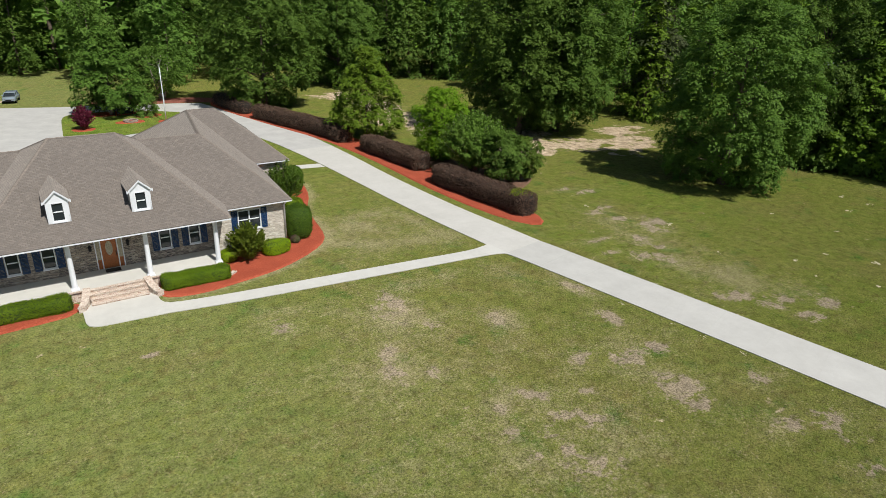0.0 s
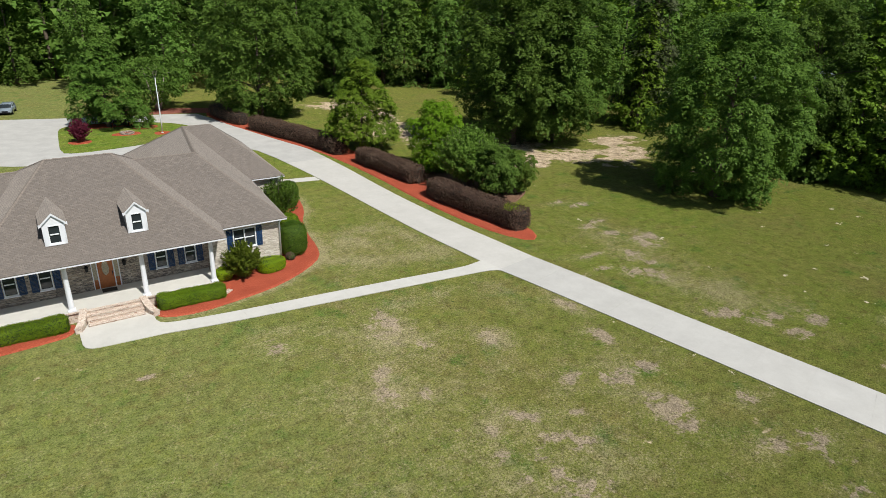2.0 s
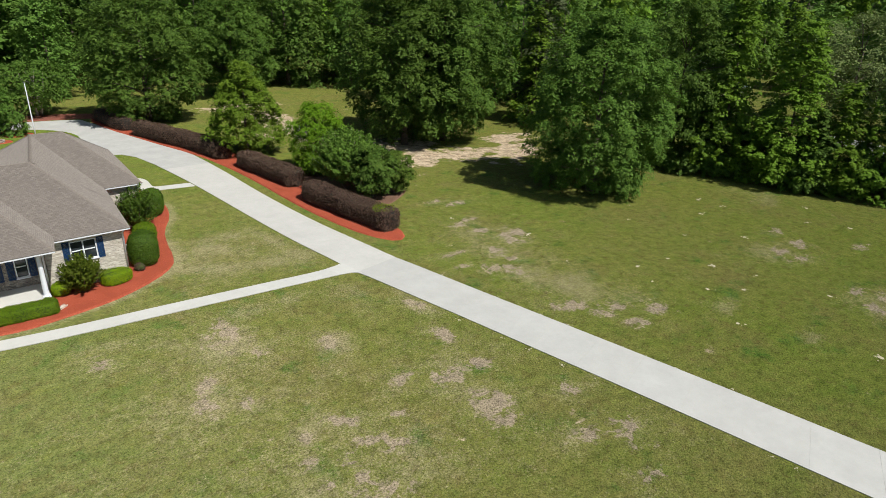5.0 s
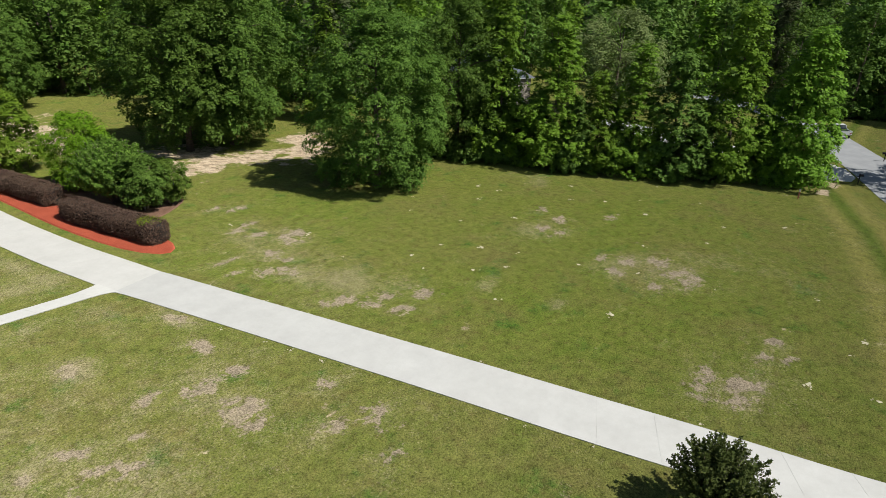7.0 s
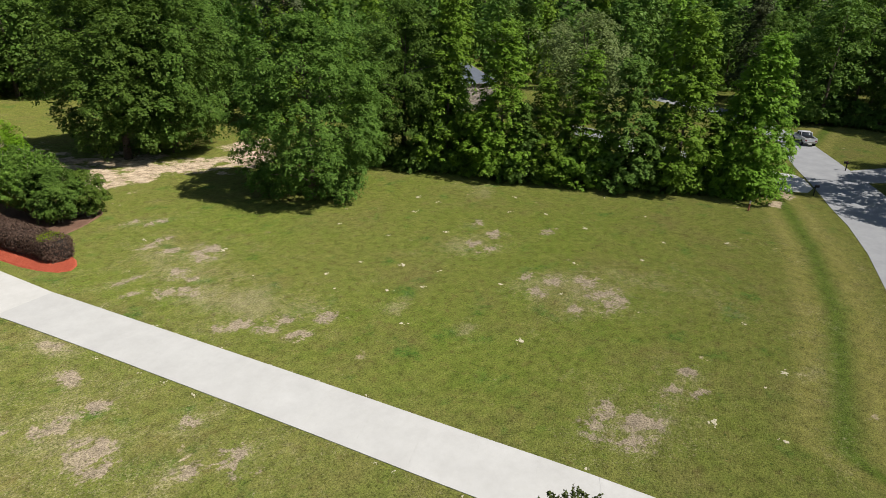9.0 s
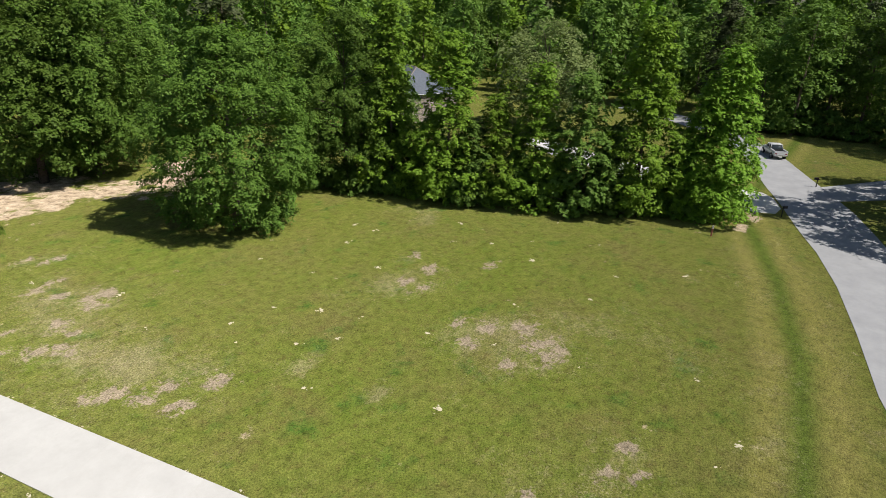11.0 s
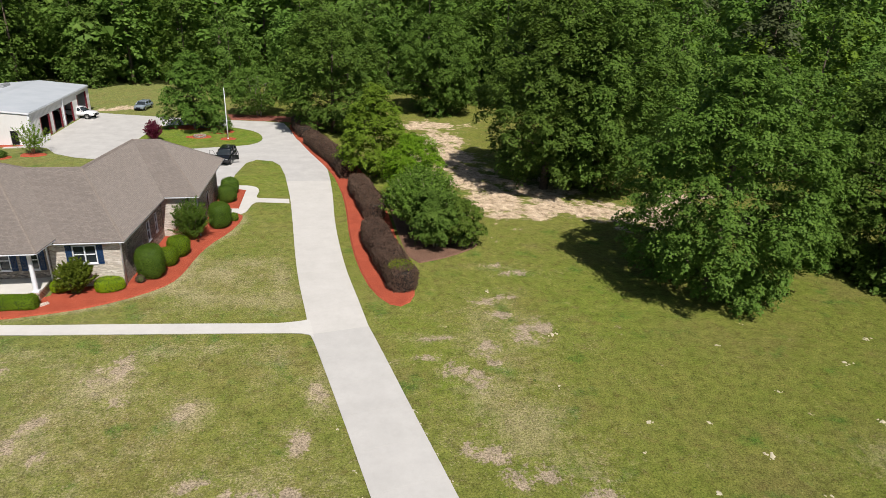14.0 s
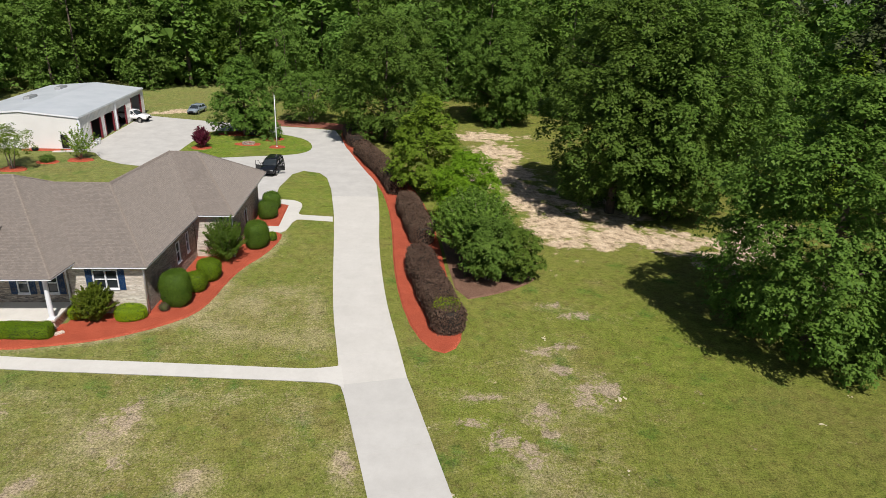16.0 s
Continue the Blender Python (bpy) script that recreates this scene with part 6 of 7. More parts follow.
# ---- metal workshop ----
shop = root("workshop", pose(0, 0, 0), "cream metal workshop with open bays and pale roof", "workshop")
SX0, SX1, SY0, SY1, SE, SR = -22.2, -7.75, 93.4, 118.2, 4.35, 5.05
bays = [(97.1, 100.2, 0.0, 3.0), (101.8, 104.9, 0.0, 3.0), (106.6, 109.8, 0.0, 3.0), (112.5, 116.6, 0.0, 3.6)]
wall("wall", "x", SX1, SY0, SY1, 0.0, SE, -0.18, bays, SIDING, shop)
wall("wall", "x", SX0, SY0, SY1, 0.0, SE, 0.18, [], SIDING, shop)
for y, th in ((SY0, 0.18), (SY1, -0.18)):
    wall("wall", "y", y, SX0 + 0.19, SX1 - 0.19, 0.0, SE - 0.02, th, [(-10.35, -9.4, 0.05, 1.95)] if th > 0 else [], SIDING, shop)
    g = bmesh.new()
    xm = (SX0 + SX1) / 2
    tri = [(SX0 + 0.19, SE - 0.02), (SX1 - 0.19, SE - 0.02), (xm, SR - 0.03)]
    f0 = [g.verts.new((x, y, z)) for x, z in tri]
    f1 = [g.verts.new((x, y + th, z)) for x, z in tri]
    g.faces.new(f0)
    g.faces.new(f1)
    for i in range(3):
        j = (i + 1) % 3
        g.faces.new((f0[i], f0[j], f1[j], f1[i]))
    bmesh.ops.recalc_face_normals(g, faces=g.faces[:])
    part("gable", g, SIDING, shop)
xm = (SX0 + SX1) / 2
r = bmesh.new()
for xa, xb in ((SX0 - 0.12, xm), (SX1 + 0.12, xm)):
    v = [r.verts.new(p) for p in ((xa, SY0 - 0.12, SE), (xb, SY0 - 0.12, SR), (xb, SY1 + 0.12, SR), (xa, SY1 + 0.12, SE))]
    v2 = [r.verts.new(p.co - Vector((0, 0, 0.08))) for p in v]
    r.faces.new(v)
    r.faces.new(v2[::-1])
    for i in range(4):
        j = (i + 1) % 4
        r.faces.new((v[i], v2[i], v2[j], v[j]))
bmesh.ops.recalc_face_normals(r, faces=r.faces[:])
part("roof", r, METAL_ROOF, shop, "pale galvanised low-pitched metal roof")
part("eave_trim", boxes((SX1 + 0.02, SX1 + 0.16, SY0 - 0.14, SY1 + 0.14, SE - 0.22, SE - 0.09)), WHITE, shop)
for x, y in ((-18.6, 104.2), (-18.2, 113.0)):
    v = bmesh.new()
    z = SR - (abs(x - xm) / (SX1 - xm)) * (SR - SE)
    box(v, x - 0.45, x + 0.45, y - 1.3, y + 1.3, z - 0.1, z + 0.4, 0.12)
    part("roof_vent", v, plain("grey_vent_metal", (0.36, 0.37, 0.37), 0.5, 0.4), shop, "grey ridge ventilator")
for a, b, lo, hi in bays:
    for y0, y1, y2, y3 in ((a - 0.14, a, a + 0.002, a + 0.05), (b, b + 0.14, b - 0.05, b - 0.002)):
        part("bay_trim", boxes((SX1 + 0.002, SX1 + 0.06, y0, y1, 0.0, hi), (SX1 - 0.16, SX1 + 0.01, y2, y3, 0.0, hi)), MAROON, shop, "maroon bay door trim")
    part("rolled_door", boxes((SX1 - 0.42, SX1 - 0.2, a + 0.06, b - 0.06, hi - 0.1, hi + 0.3), bevel=0.06), WHITE, shop)
for ya, yb in ((105.75, 106.05), (SY0 + 0.05, SY0 + 0.2)):
    part("downspout", boxes((SX1 + 0.01, SX1 + 0.12, ya, yb, 0.0, SE - 0.1)), WHITE, shop)
ribs = bmesh.new()
for k in range(54):
    ry = SY0 + 0.35 + 0.45 * k
    over = [hi for a, b, lo, hi in bays if a - 0.2 < ry < b + 0.2]
    if ry < SY1 - 0.2:
        box(ribs, SX1 + 0.001, SX1 + 0.03, ry - 0.03, ry + 0.03, over[0] + 0.05 if over else 0.0, SE - 0.23)
ribs_ob = part("siding_ribs", ribs, SIDING, shop, "raised ribs of the metal siding")
tagged(ribs_ob, kind="stuff")
part("floor", boxes((SX0 + 0.2, SX1 - 0.2, SY0 + 0.2, SY1 - 0.2, -0.05, 0.03)), INTERIOR, shop)
part("inner_wall", boxes((SX0 + 5.0, SX0 + 5.1, SY0 + 0.3, SY1 - 0.3, 0.03, SE - 0.1)), INTERIOR, shop)
part("side_door", boxes((-10.33, -9.42, SY0 + 0.08, SY0 + 0.13, 0.06, 1.94)), DARK, shop, "dark glazed side door")

for cx, cy in ((SX1, SY0), (SX1, SY1), (SX0, SY0)):
    sx, sy = (1 if cx == SX1 else -1), (-1 if cy == SY0 else 1)
    part("corner_trim", boxes((min(cx - sx * 0.12, cx + sx * 0.015), max(cx - sx * 0.12, cx + sx * 0.015), min(cy - sy * 0.12, cy + sy * 0.015), max(cy - sy * 0.12, cy + sy * 0.015), 0.0, SE - 0.1)), WHITE, shop)
for xa in (SX0 - 0.13, SX1 + 0.13):
    g = bmesh.new()
    ends = [(xa, SE), (xm, SR)]
    v = [g.verts.new((x, SY0 - yy, z - zz)) for yy in (0.125, 0.165) for x, z in ends for zz in (0.0, 0.2)]
    for q in ((0, 1, 3, 2), (4, 6, 7, 5), (0, 2, 6, 4), (1, 5, 7, 3), (0, 4, 5, 1), (2, 3, 7, 6)):
        g.faces.new([v[i] for i in q])
    bmesh.ops.recalc_face_normals(g, faces=g.faces[:])
    part("gable_trim", g, WHITE, shop)
tagged(part("door_pad", slab([(-10.9, 91.6), (-7.4, 91.9), (-7.4, 93.4), (-10.9, 93.4)], -0.1, 0.045), COURT), "small concrete pad at the workshop side door", "pad", kind="structure")


def garden_chair(x, y, turn):
    ch = root("garden_chair", pose(x, y, 0.04, 0, 0, turn), "white plastic garden chair beside the workshop bay", "chair", "workshop chairs")
    part("seat", boxes((-0.24, 0.24, -0.24, 0.24, 0.40, 0.44), bevel=0.012), WHITE, ch)
    part("backrest", boxes((-0.24, 0.24, 0.20, 0.25, 0.45, 0.88), bevel=0.015), WHITE, ch)
    for sx in (-1, 1):
        part("armrest", boxes((sx * 0.26 - 0.03, sx * 0.26 + 0.03, -0.24, 0.22, 0.62, 0.65), bevel=0.01), WHITE, ch)
        for sy in (-1, 1):
            part("leg", boxes((sx * 0.22 - 0.025, sx * 0.22 + 0.025, sy * 0.2 - 0.025, sy * 0.2 + 0.025, 0.0, 0.4)), WHITE, ch)


garden_chair(-7.0, 95.6, -80)
garden_chair(-6.9, 96.5, -95)
reel = root("hose_pot", pose(-13.2, 92.2, 0.08), "low dark hose pot on the mulch by the workshop", "pot")
part("bowl", tube(bmesh.new(), [(0, 0, 0), (0, 0, 0.12), (0, 0, 0.3), (0, 0, 0.34)], [0.32, 0.42, 0.38, 0.3], 18), DARK, reel)
part("rim", tube(bmesh.new(), [(0, 0, 0.3), (0, 0, 0.36), (0, 0, 0.39)], [0.40, 0.42, 0.36], 18), DARK, reel)

# ---- flagpole, fire ring, bench and small things ----
pole = root("flagpole", pose(14.4 * P, 80.4 * P, 0.05), "white tapered flagpole standing in red mulch", "flagpole")
part("shaft", tube(bmesh.new(), [(0, 0, 0), (0, 0, 2.5), (0, 0, 5.0), (0, 0, 7.35)], [0.075, 0.07, 0.055, 0.035], 14), WHITE, pole)
part("ball", tube(bmesh.new(), [(0, 0, 7.33), (0, 0, 7.37), (0, 0, 7.43), (0, 0, 7.49), (0, 0, 7.52)], [0.02, 0.06, 0.08, 0.06, 0.01], 12), CHROME, pole)
part("collar", tube(bmesh.new(), [(0, 0, 0.0), (0, 0, 0.05), (0, 0, 0.16)], [0.2, 0.18, 0.09], 14), WHITE, pole)
part("cleat", boxes((0.06, 0.1, -0.015, 0.015, 1.1, 1.3), bevel=0.006), CHROME, pole)
part("halyard", tube(bmesh.new(), [(0.1, 0, 1.2), (0.09, 0.02, 4.0), (0.05, 0, 7.3)], [0.006, 0.006, 0.006], 6), WHITE, pole)
ring = root("fire_ring", pose(10.9 * P, 81.6 * P, 0.1), "low round stone fire ring on the island mulch", "fire ring")
for k in range(14):
    a = 6.2832 * k / 14
    b = boxes((-0.18, 0.18, -0.11, 0.11, 0.0, 0.26), bevel=0.03)
    ob = part("stone", b, STONE, ring)
    ob.matrix_basis = pose(0.8 * math.cos(a), 0.8 * math.sin(a), 0, 0, 0, math.degrees(a) + 90)
swing = root("garden_swing", pose(10.9 * P, 85.2 * P, 0.08, 0, 0, 10), "dark wooden garden swing under the maple", "swing")
part("seat", boxes((-0.9, 0.9, -0.28, 0.28, 0.42, 0.48), bevel=0.01), DARK, swing)
part("backrest", boxes((-0.9, 0.9, 0.25, 0.31, 0.48, 1.05), bevel=0.01), DARK, swing)
part("canopy", boxes((-1.25, 1.25, -0.55, 0.6, 1.85, 1.93), bevel=0.02), DARK, swing)
for sx in (-1.15, 1.15):
    for sy in (-0.5, 0.55):
        part("post", boxes((sx - 0.04, sx + 0.04, sy - 0.04, sy + 0.04, 0.0, 1.86)), DARK, swing)


def mailbox(x, y, turn, label):
    mb = root("mailbox", pose(x * P, y * P, 0, 0, 0, turn), label, "mailbox", "roadside mailboxes")
    part("post", boxes((-0.05, 0.05, -0.05, 0.05, 0, 1.25), bevel=0.01), DARK, mb)
    part("arm", boxes((-0.04, 0.04, -0.45, 0.3, 0.98, 1.06), bevel=0.01), DARK, mb)
    bm = bmesh.new()
    box(bm, -0.11, 0.11, -0.45, 0.1, 1.06, 1.3, 0.07)
    part("box", bm, DARK, mb)
    part("flag", boxes((0.112, 0.122, -0.1, -0.05, 1.15, 1.38)), MAROON, mb)
    return mb


mailbox(83.3, -1.4, 35, "black mailbox on a post by the road")
mailbox(96.8, -2.8, 210, "dark mailbox on a wooden post across the road")
marker = root("marker_post", pose(73.8 * P, 2.55 * P, 0, 0, 12, 0), "leaning boundary post with a pale top", "post", "boundary posts")
part("shaft", boxes((-0.07, 0.07, -0.07, 0.07, 0, 0.75), bevel=0.012), plain("weathered_red_wood", (0.28, 0.10, 0.06), 0.9, vary=0.3), marker)
part("top", boxes((-0.072, 0.072, -0.072, 0.072, 0.751, 1.1), bevel=0.012), plain("weathered_grey_wood", (0.40, 0.37, 0.33), 0.9, vary=0.3), marker)
stake = root("boundary_stake", pose(78.5 * P, 2.0 * P, 0, 4, -5, 0), "short pale wooden boundary stake", "post", "boundary posts")
part("shaft", boxes((-0.05, 0.05, -0.05, 0.05, 0, 0.8), bevel=0.01), plain("pale_stake_wood", (0.42, 0.37, 0.28), 0.9, vary=0.3), stake)
pipe = root("drain_pipe", pose(84.0 * P, 2.6 * P, 0.12, 0, 90, 30), "dark drain pipe end beside the gravel drive", "pipe")
part("barrel", tube(bmesh.new(), [(0, 0, -0.8), (0, 0, 0.8)], [0.22, 0.22], 16), DARK, pipe)

# pale sandy mounds scattered over the field
MOUND = plain("pale_sand_mound", (0.52, 0.47, 0.33), 0.95, vary=0.2, scale=3.0, bump=0.6)


def mound(x, y, r, seed):
    """A thin splash of sand: a few ragged flat heaps close together."""
    rng = np.random.default_rng(seed)
    bm = bmesh.new()
    for lobe in range(int(rng.integers(2, 6))):
        reach = 0.0 if lobe == 0 else rng.uniform(0.7, 1.9) * r
        way = rng.uniform(0, 6.2832)
        cx, cy = reach * math.cos(way) * 1.4, reach * math.sin(way)
        q = r * (rng.uniform(0.65, 0.95) if lobe == 0 else rng.uniform(0.18, 0.5))
        top = bm.verts.new((cx, cy, 0.022))
        rings = []
        for f, z in ((0.5, 0.019), (1.05, -0.012)):
            rings.append([bm.verts.new((cx + f * q * rng.uniform(0.5, 1.5) * math.cos(a) * 1.2, cy + f * q * rng.uniform(0.5, 1.5) * math.sin(a) * 0.8, z)) for a in np.linspace(0, 6.2832, 9, endpoint=False)])
        for k in range(9):
            j = (k + 1) % 9
            bm.faces.new((top, rings[0][k], rings[0][j]))
            bm.faces.new((rings[0][k], rings[1][k], rings[1][j], rings[0][j]))
    ob = part("sand_mound", bm, MOUND)
    ob.matrix_basis = pose(x * P, y * P, 0, 0, 0, float(rng.uniform(0, 360)))
    return tagged(ob, "small pale sandy mound in the grass", "mound", "field mounds")


MOUNDS = [(52.7, 9.6), (47.6, 8.1), (46.4, 11.8), (48.3, 3.3), (40.9, 7.2), (50.9, -2.2), (46.7, -5.0), (44.6, -4.5), (40.1, -3.2), (40.7, -6.1), (41.0, 16.9), (39.1, 19.6), (40.3, 21.6), (43.2, 21.2), (47.7, 27.7), (48.3, 23.0), (57.4, 27.3), (57.3, 25.1), (63.2, 20.4), (66.0, 9.2), (59.9, 12.0), (60.9, 5.9), (56.4, 6.0), (37.1, 25.0), (44.7, 18.6), (42.8, 15.5), (64.1, 2.0), (68.8, 14.1), (54.0, 25.1), (59.4, 18.7), (60.9, 16.0), (63.2, 13.8), (51.8, 20.1), (45.6, 16.1), (38.3, 13.5), (50.8, 29.8), (38.5, 30.0), (36.0, 36.0), (55.9, 35.0)]
for k, (mx, my) in enumerate(MOUNDS):
    mound(mx, my, (0.26, 0.17, 0.21, 0.13)[k % 4], 200 + k)
for k in range(12):
    f = random.uniform(0, 1)
    x = np.interp(f, [0, 0.5, 1], [28.3, 30.9, 34.2]) + random.uniform(0.05, 0.25)
    mound(float(x), float(np.interp(f, [0, 0.5, 1], [29.5, 15.0, -3.0])) + random.uniform(-0.5, 0.5), random.uniform(0.06, 0.13), 300 + k)
for k in range(10):
    y = random.uniform(2.0, 28.0)
    x = np.interp(y, [-0.1, 4.3, 10.5, 18, 24, 30.5], [30.2, 29.4, 28.35, 27.0, 25.95, 24.75]) - random.uniform(0.1, 0.28)
    mound(float(x), y, random.uniform(0.06, 0.12), 340 + k)

# ---- vehicles ----


def loft(bm, sections):
    """Skin a row of closed sections (lists of equal length)."""
    rings = [[bm.verts.new(p) for p in s] for s in sections]
    n = len(rings[0])
    for a, b in zip(rings, rings[1:]):
        for k in range(n):
            f = bm.faces.new((a[k], a[(k + 1) % n], b[(k + 1) % n], b[k]))
            f.smooth = True
    bm.faces.new(rings[0][::-1])
    bm.faces.new(rings[-1])
    bmesh.ops.recalc_face_normals(bm, faces=bm.faces[:])
    return bm


def ring_section(x, half, z0, z1, tuck=0.86):
    return [(x, -half * tuck, z0), (x, -half, z0 + 0.25 * (z1 - z0)), (x, -half * 0.98, z0 + 0.7 * (z1 - z0)), (x, -half * 0.86, z1), (x, half * 0.86, z1), (x, half * 0.98, z0 + 0.7 * (z1 - z0)), (x, half, z0 + 0.25 * (z1 - z0)), (x, half * tuck, z0)]


def wheel(parent, x, y, r):
    w = part("wheel", disc(bmesh.new(), (x, y, r), "y", r, 0.24, 24), RUBBER, parent)
    part("rim", disc(bmesh.new(), (x, y + (0.03 if y > 0 else -0.03), r), "y", r * 0.62, 0.22, 16), CHROME, w)


def vehicle(name, m, paint, label, category, length, half, low, belt, roof_z, hood, cabin, wheels, radius, bed_from=None):
    """Body skinned over sections along x (nose at +x), cabin with glass all round."""
    car = root(name, m, label, category)
    x0, x1 = -length / 2, length / 2
    body = bmesh.new()
    loft(body, [ring_section(x0, half * 0.86, low + 0.14, belt - 0.14), ring_section(x0 + 0.12, half * 0.96, low, belt - 0.02), ring_section(x0 + 0.7, half, low, belt), ring_section(cabin[1], half, low, belt), ring_section(cabin[1] + 0.3, half, low, hood + 0.04), ring_section(x1 - 0.45, half * 0.96, low, hood - 0.06), ring_section(x1 - 0.1, half * 0.88, low, hood - 0.18), ring_section(x1, half * 0.78, low + 0.1, hood - 0.32)])
    b = part("body", body, paint, car)
    glass = bmesh.new()
    c0, c1 = cabin
    loft(glass, [ring_section(c0, half * 0.86, belt - 0.06, belt + 0.04, 1.0), ring_section(c0 + 0.35, half * 0.82, belt - 0.06, roof_z - 0.05, 1.05), ring_section(c1 - 0.75, half * 0.82, belt - 0.06, roof_z - 0.05, 1.05), ring_section(c1, half * 0.88, belt - 0.06, belt + 0.04, 1.0)])
    part("windows", glass, GLASS, car, "dark car glass")
    top = bmesh.new()
    loft(top, [[(x, -h * 0.80, roof_z - 0.10), (x, -h * 0.74, roof_z - 0.03), (x, -h * 0.4, roof_z + dz), (x, h * 0.4, roof_z + dz), (x, h * 0.74, roof_z - 0.03), (x, h * 0.80, roof_z - 0.10)] for x, h, dz in ((c0 + 0.28, half, -0.03), (c0 + 0.5, half, 0.0), (c1 - 1.0, half, 0.0), (c1 - 0.7, half * 0.97, -0.04))])
    part("roof", top, paint, car)
    for s in (-1, 1):
        for xa, xb in ((c0 + 0.05, c0 + 0.34), (c1 - 0.08, c1 - 0.74), ((c0 + c1) / 2 - 0.15, (c0 + c1) / 2 - 0.15)):
            pil = bmesh.new()
            tube(pil, [(xa, s * half * 0.88, belt - 0.02), (xb, s * half * 0.80, roof_z - 0.08)], [0.045, 0.04], 6)
            part("pillar", pil, paint, car)
        part("headlight", boxes((x1 - 0.22, x1 - 0.02, s * half * 0.62 - 0.18, s * half * 0.62 + 0.18, hood - 0.34, hood - 0.2), bevel=0.03), CHROME, car)
        part("tail_light", boxes((x0 - 0.01, x0 + 0.12, s * half * 0.72 - 0.14, s * half * 0.72 + 0.14, belt - 0.38, belt - 0.18), bevel=0.03), MAROON, car)
        part("mirror", boxes((c1 - 0.55, c1 - 0.38, s * (half + 0.02) - 0.09, s * (half + 0.02) + 0.09, belt + 0.02, belt + 0.2), bevel=0.04), paint, car)
        for x in wheels:
            wheel(car, x, s * (half - 0.1), radius)
            arch = bmesh.new()
            disc(arch, (x, s * (half - 0.045), radius), "y", radius * 1.16, 0.12, 24)
            part("wheel_arch", arch, DARK, car)
    if bed_from is not None:
        part("load_bed", boxes((x0 + 0.12, bed_from, -half * 0.78, half * 0.78, belt - 0.02, belt + 0.03)), DARK, car, "dark open load bed")
        part("bed_rails", boxes((x0 + 0.06, bed_from, -half * 0.97, -half * 0.79, belt - 0.05, belt + 0.1), (x0 + 0.06, bed_from, half * 0.79, half * 0.97, belt - 0.05, belt + 0.1), (x0 + 0.02, x0 + 0.1, -half * 0.95, half * 0.95, belt - 0.3, belt + 0.1), bevel=0.02), paint, car)
        part("rear_bumper", boxes((x0 - 0.1, x0 + 0.1, -half * 0.95, half * 0.95, low + 0.02, low + 0.24), bevel=0.03), CHROME, car)
    else:
        part("rear_bumper", boxes((x0 - 0.04, x0 + 0.08, -half * 0.86, half * 0.86, low + 0.06, low + 0.26), bevel=0.03), paint, car)
    part("grille", boxes((x1 - 0.1, x1 + 0.012, -half * 0.42, half * 0.42, low + 0.2, hood - 0.26), bevel=0.02), DARK, car)
    part("front_bumper", boxes((x1 - 0.18, x1 + 0.04, -half * 0.76, half * 0.76, low + 0.02, low + 0.2), bevel=0.03), DARK, car)
    return car


BLACK_PAINT = plain("black_car_paint", (0.010, 0.011, 0.013), 0.18, 0.0, 0.7, vary=0.1, bump=0)
SILVER_PAINT = plain("silver_car_paint", (0.62, 0.63, 0.64), 0.3, 0.15, 0.5, vary=0.04, bump=0)
WHITE_PAINT = plain("white_car_paint", (0.80, 0.80, 0.80), 0.25, 0.0, 0.6, vary=0.02, bump=0)
BLUE_PAINT = plain("silver_blue_car_paint", (0.42, 0.50, 0.56), 0.25, 0.5, 0.5, vary=0.04, bump=0)
suv = vehicle("suv", pose(18.55, 83.95, 0.03, 0, 0, -97), BLACK_PAINT, "black sport utility car with both front doors open", "car", 4.9, 0.97, 0.38, 1.12, 1.78, 1.10, (-2.2, 1.15), (-1.45, 1.5), 0.38)
for s in (1, -1):
    door_bm = boxes((0.25, 1.15, 0.98, 1.04, 0.5, 1.1), bevel=0.02)
    for v in door_bm.verts:
        d, y = 1.15 - v.co.x, v.co.y - 0.98
        v.co.x, v.co.y = 1.15 - d * 0.35 - y * 0.9, s * (0.98 + d * 0.93 - y * 0.3)
    bmesh.ops.recalc_face_normals(door_bm, faces=door_bm.faces[:])
    od = part("open_door", door_bm, BLACK_PAINT, suv, "open front door")
    win_frame = bmesh.new()
    tube(win_frame, [(1.15, s * 1.0, 1.1), (1.0, s * 1.35, 1.62), (0.88, s * 1.75, 1.62), (0.84, s * 1.82, 1.1)], [0.03, 0.03, 0.03, 0.03], 6)
    part("window_frame", win_frame, BLACK_PAINT, od)
vehicle("pickup_truck", pose(131.8, 4.1, 0.0, 0, 0, 27), SILVER_PAINT, "silver crew-cab pickup parked on the roadside grass", "truck", 5.9, 1.0, 0.55, 1.22, 1.92, 1.20, (-0.95, 1.35), (-1.85, 1.85), 0.42, -1.0)
vehicle("pickup_truck", pose(-7.7, 112.2, 0.04, 0, 0, -12), WHITE_PAINT, "white pickup truck half inside the workshop bay", "truck", 5.6, 0.98, 0.52, 1.18, 1.85, 1.16, (-0.6, 1.3), (-1.8, 1.75), 0.42, -0.65)
vehicle("sedan", pose(0.2, 120.4, 0.0, 0, 0, -100), BLUE_PAINT, "silver-blue sedan parked on the back lawn", "car", 4.6, 0.9, 0.28, 0.92, 1.45, 0.92, (-1.75, 1.2), (-1.35, 1.4), 0.33)

# ---- far neighbours ----


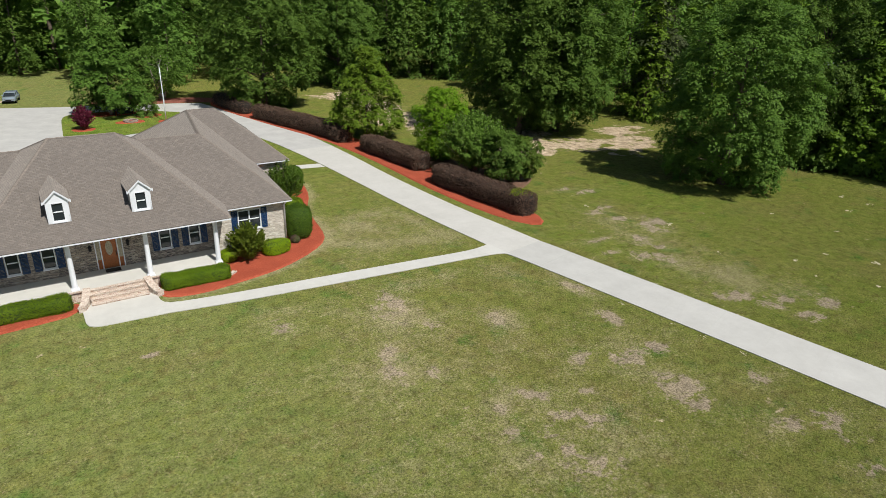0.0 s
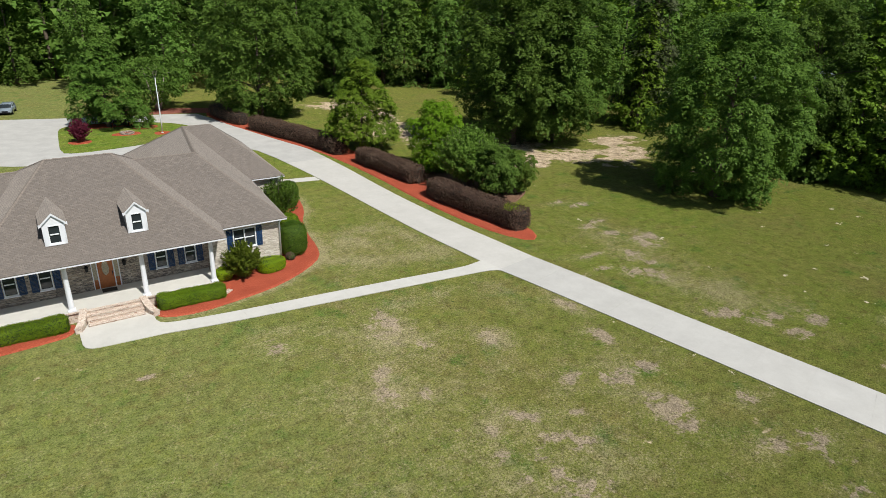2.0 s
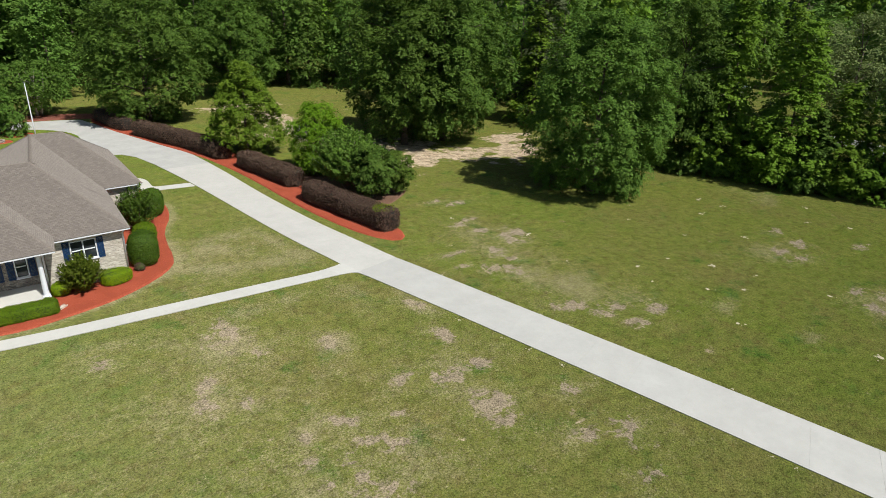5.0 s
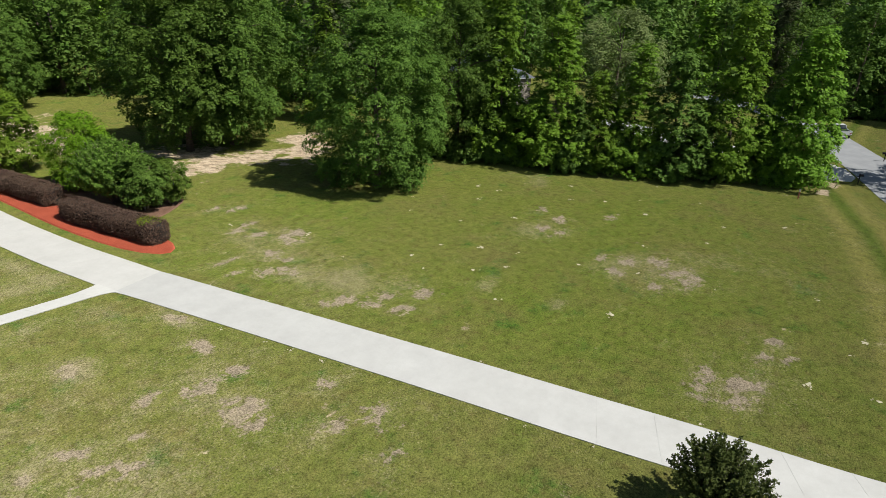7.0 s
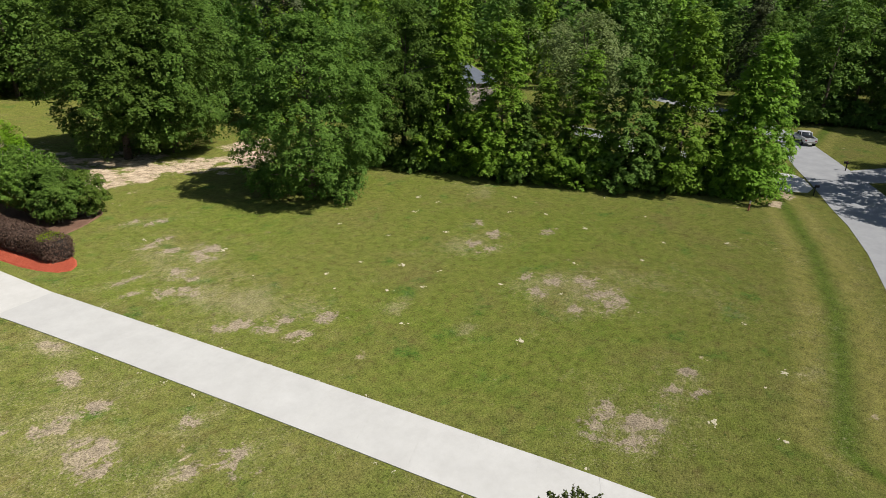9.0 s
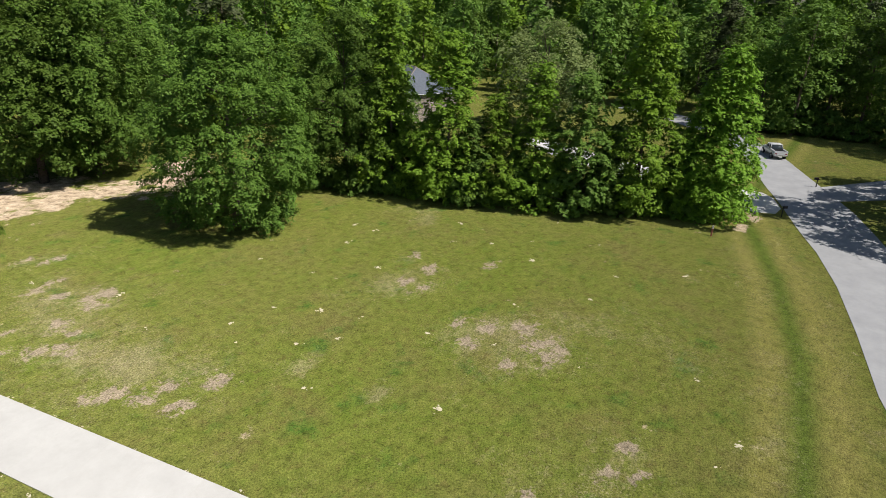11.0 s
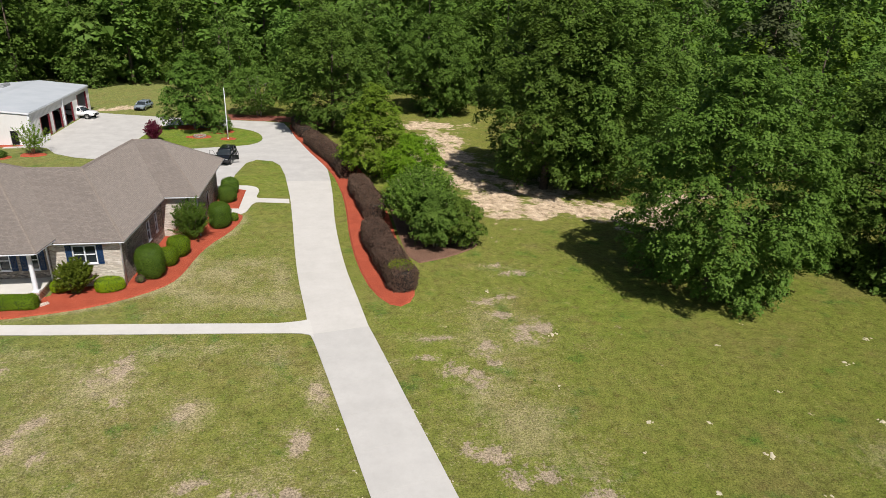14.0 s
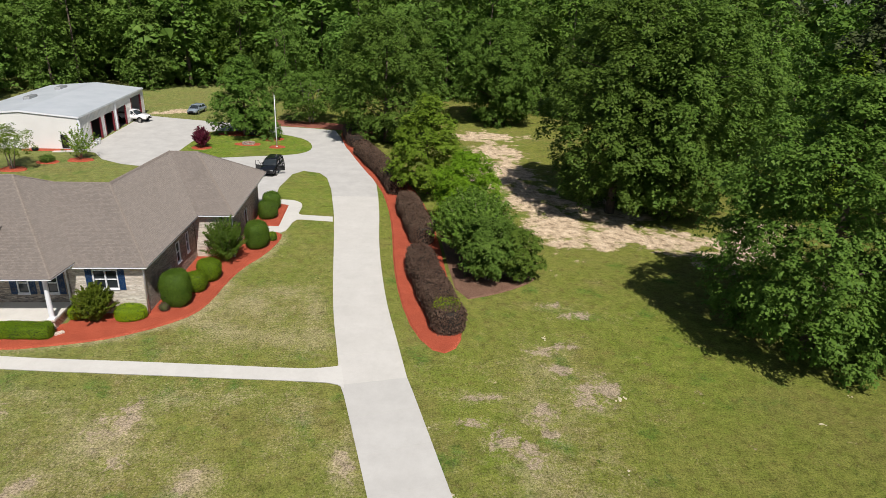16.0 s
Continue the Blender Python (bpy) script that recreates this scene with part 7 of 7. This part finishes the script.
def far_house(x, y, w, d, h, turn, roof_mat, wall_mat, label):
    hs = root("far_house", pose(x * P, y * P, 0, 0, 0, turn), label, "house", "neighbour houses")
    wl = part("wall", boxes((-w / 2, w / 2, -d / 2, d / 2, 0, h)), wall_mat, hs)
    hip_roof(hs, -w / 2 - 0.5, w / 2 + 0.5, -d / 2 - 0.5, d / 2 + 0.5, h + 0.1, -w / 2 + d * 0.5, w / 2 - d * 0.5, 0.0, h + d * 0.36, cover=roof_mat, label="slate-grey hip roof")
    for k in range(4):
        cx = -w / 2 + (k + 0.5) * w / 4
        window(hs, "y", -d / 2, -1, cx - 0.5, cx + 0.5, 1.0, 2.4, shutters=False)
    return hs


SLATE = plain("slate_roofing", (0.10, 0.115, 0.14), 0.8, vary=0.2, scale=3.0, bump=0.3)
far_house(100.5, 54.0, 15.0, 11.0, 5.0, 60, SLATE, STONE, "neighbouring house with a slate-coloured roof among trees")
far_house(118.0, 72.0, 13.0, 9.0, 3.2, 20, SLATE, PALE_BRICK, "distant low house behind the trees")

# ---- grass tufts over the near lawn ----


def inside_line(x, y, line):
    """Whether each point lies inside a closed outline."""
    hit = np.zeros(len(x), dtype=bool)
    for (ax, ay), (bx, by) in zip(line, line[1:] + line[:1]):
        cross = ((ay > y) != (by > y)) & (x < (bx - ax) * (y - ay) / (by - ay + 1e-12) + ax)
        hit ^= cross
    return hit


def make_tufts():
    rng = np.random.default_rng(77)
    n = 62000
    x, y = rng.uniform(-4, 66, n) * P, rng.uniform(-6, 46, n) * P
    keep = rng.uniform(0, 1, n) < np.clip(46.0 / np.hypot(x - 18, y + 3), 0.12, 1.0)
    keep &= ~inside_line(x, y, [tuple(p) for p in DRIVE_L] + [tuple(p) for p in DRIVE_R[::-1]])
    keep &= ~inside_line(x, y, pl([(1.0, 38.0), (1.0, 33.8), (8.5, 33.2), (24.6, 31.3), (24.0, 33.5), (8.6, 34.7), (5.0, 35.3), (9.0, 35.4), (11.6, 35.7), (13.6, 36.4), (15.8, 38.4), (16.8, 41.0), (17.3, 43.0), (17.8, 45.8), (18.9, 48.2), (12, 47), (8, 60), (-6, 60), (-6, 34.8), (1.0, 34.8)]))
    keep &= ~((x / P > 26) & (x / P < 32) & (y / P > 33)) & ~((x / P < 24) & (y / P > 46))
    keep &= spots(x, y, BARE) < rng.uniform(0.15, 0.6, n)
    keep &= spots(x, y, SAND) < 0.4
    keep &= x / P < 79 - 0.55 * y / P
    x, y = x[keep], y[keep]
    tall = rng.uniform(0.015, 0.035, len(x))
    at = np.stack([x, y, tall], axis=1)
    side = rng.normal(size=(len(x), 3)) * np.array([1, 1, 0.9])
    me = leaves("grass_tufts", rng, at, side * 0.32 + np.array([0, -0.3, 1.0]), 0.10, 0.45)
    return tagged(part("grass_tufts", me, GRASS), "short uneven tufts of lawn grass", "grass", kind="stuff")


make_tufts()
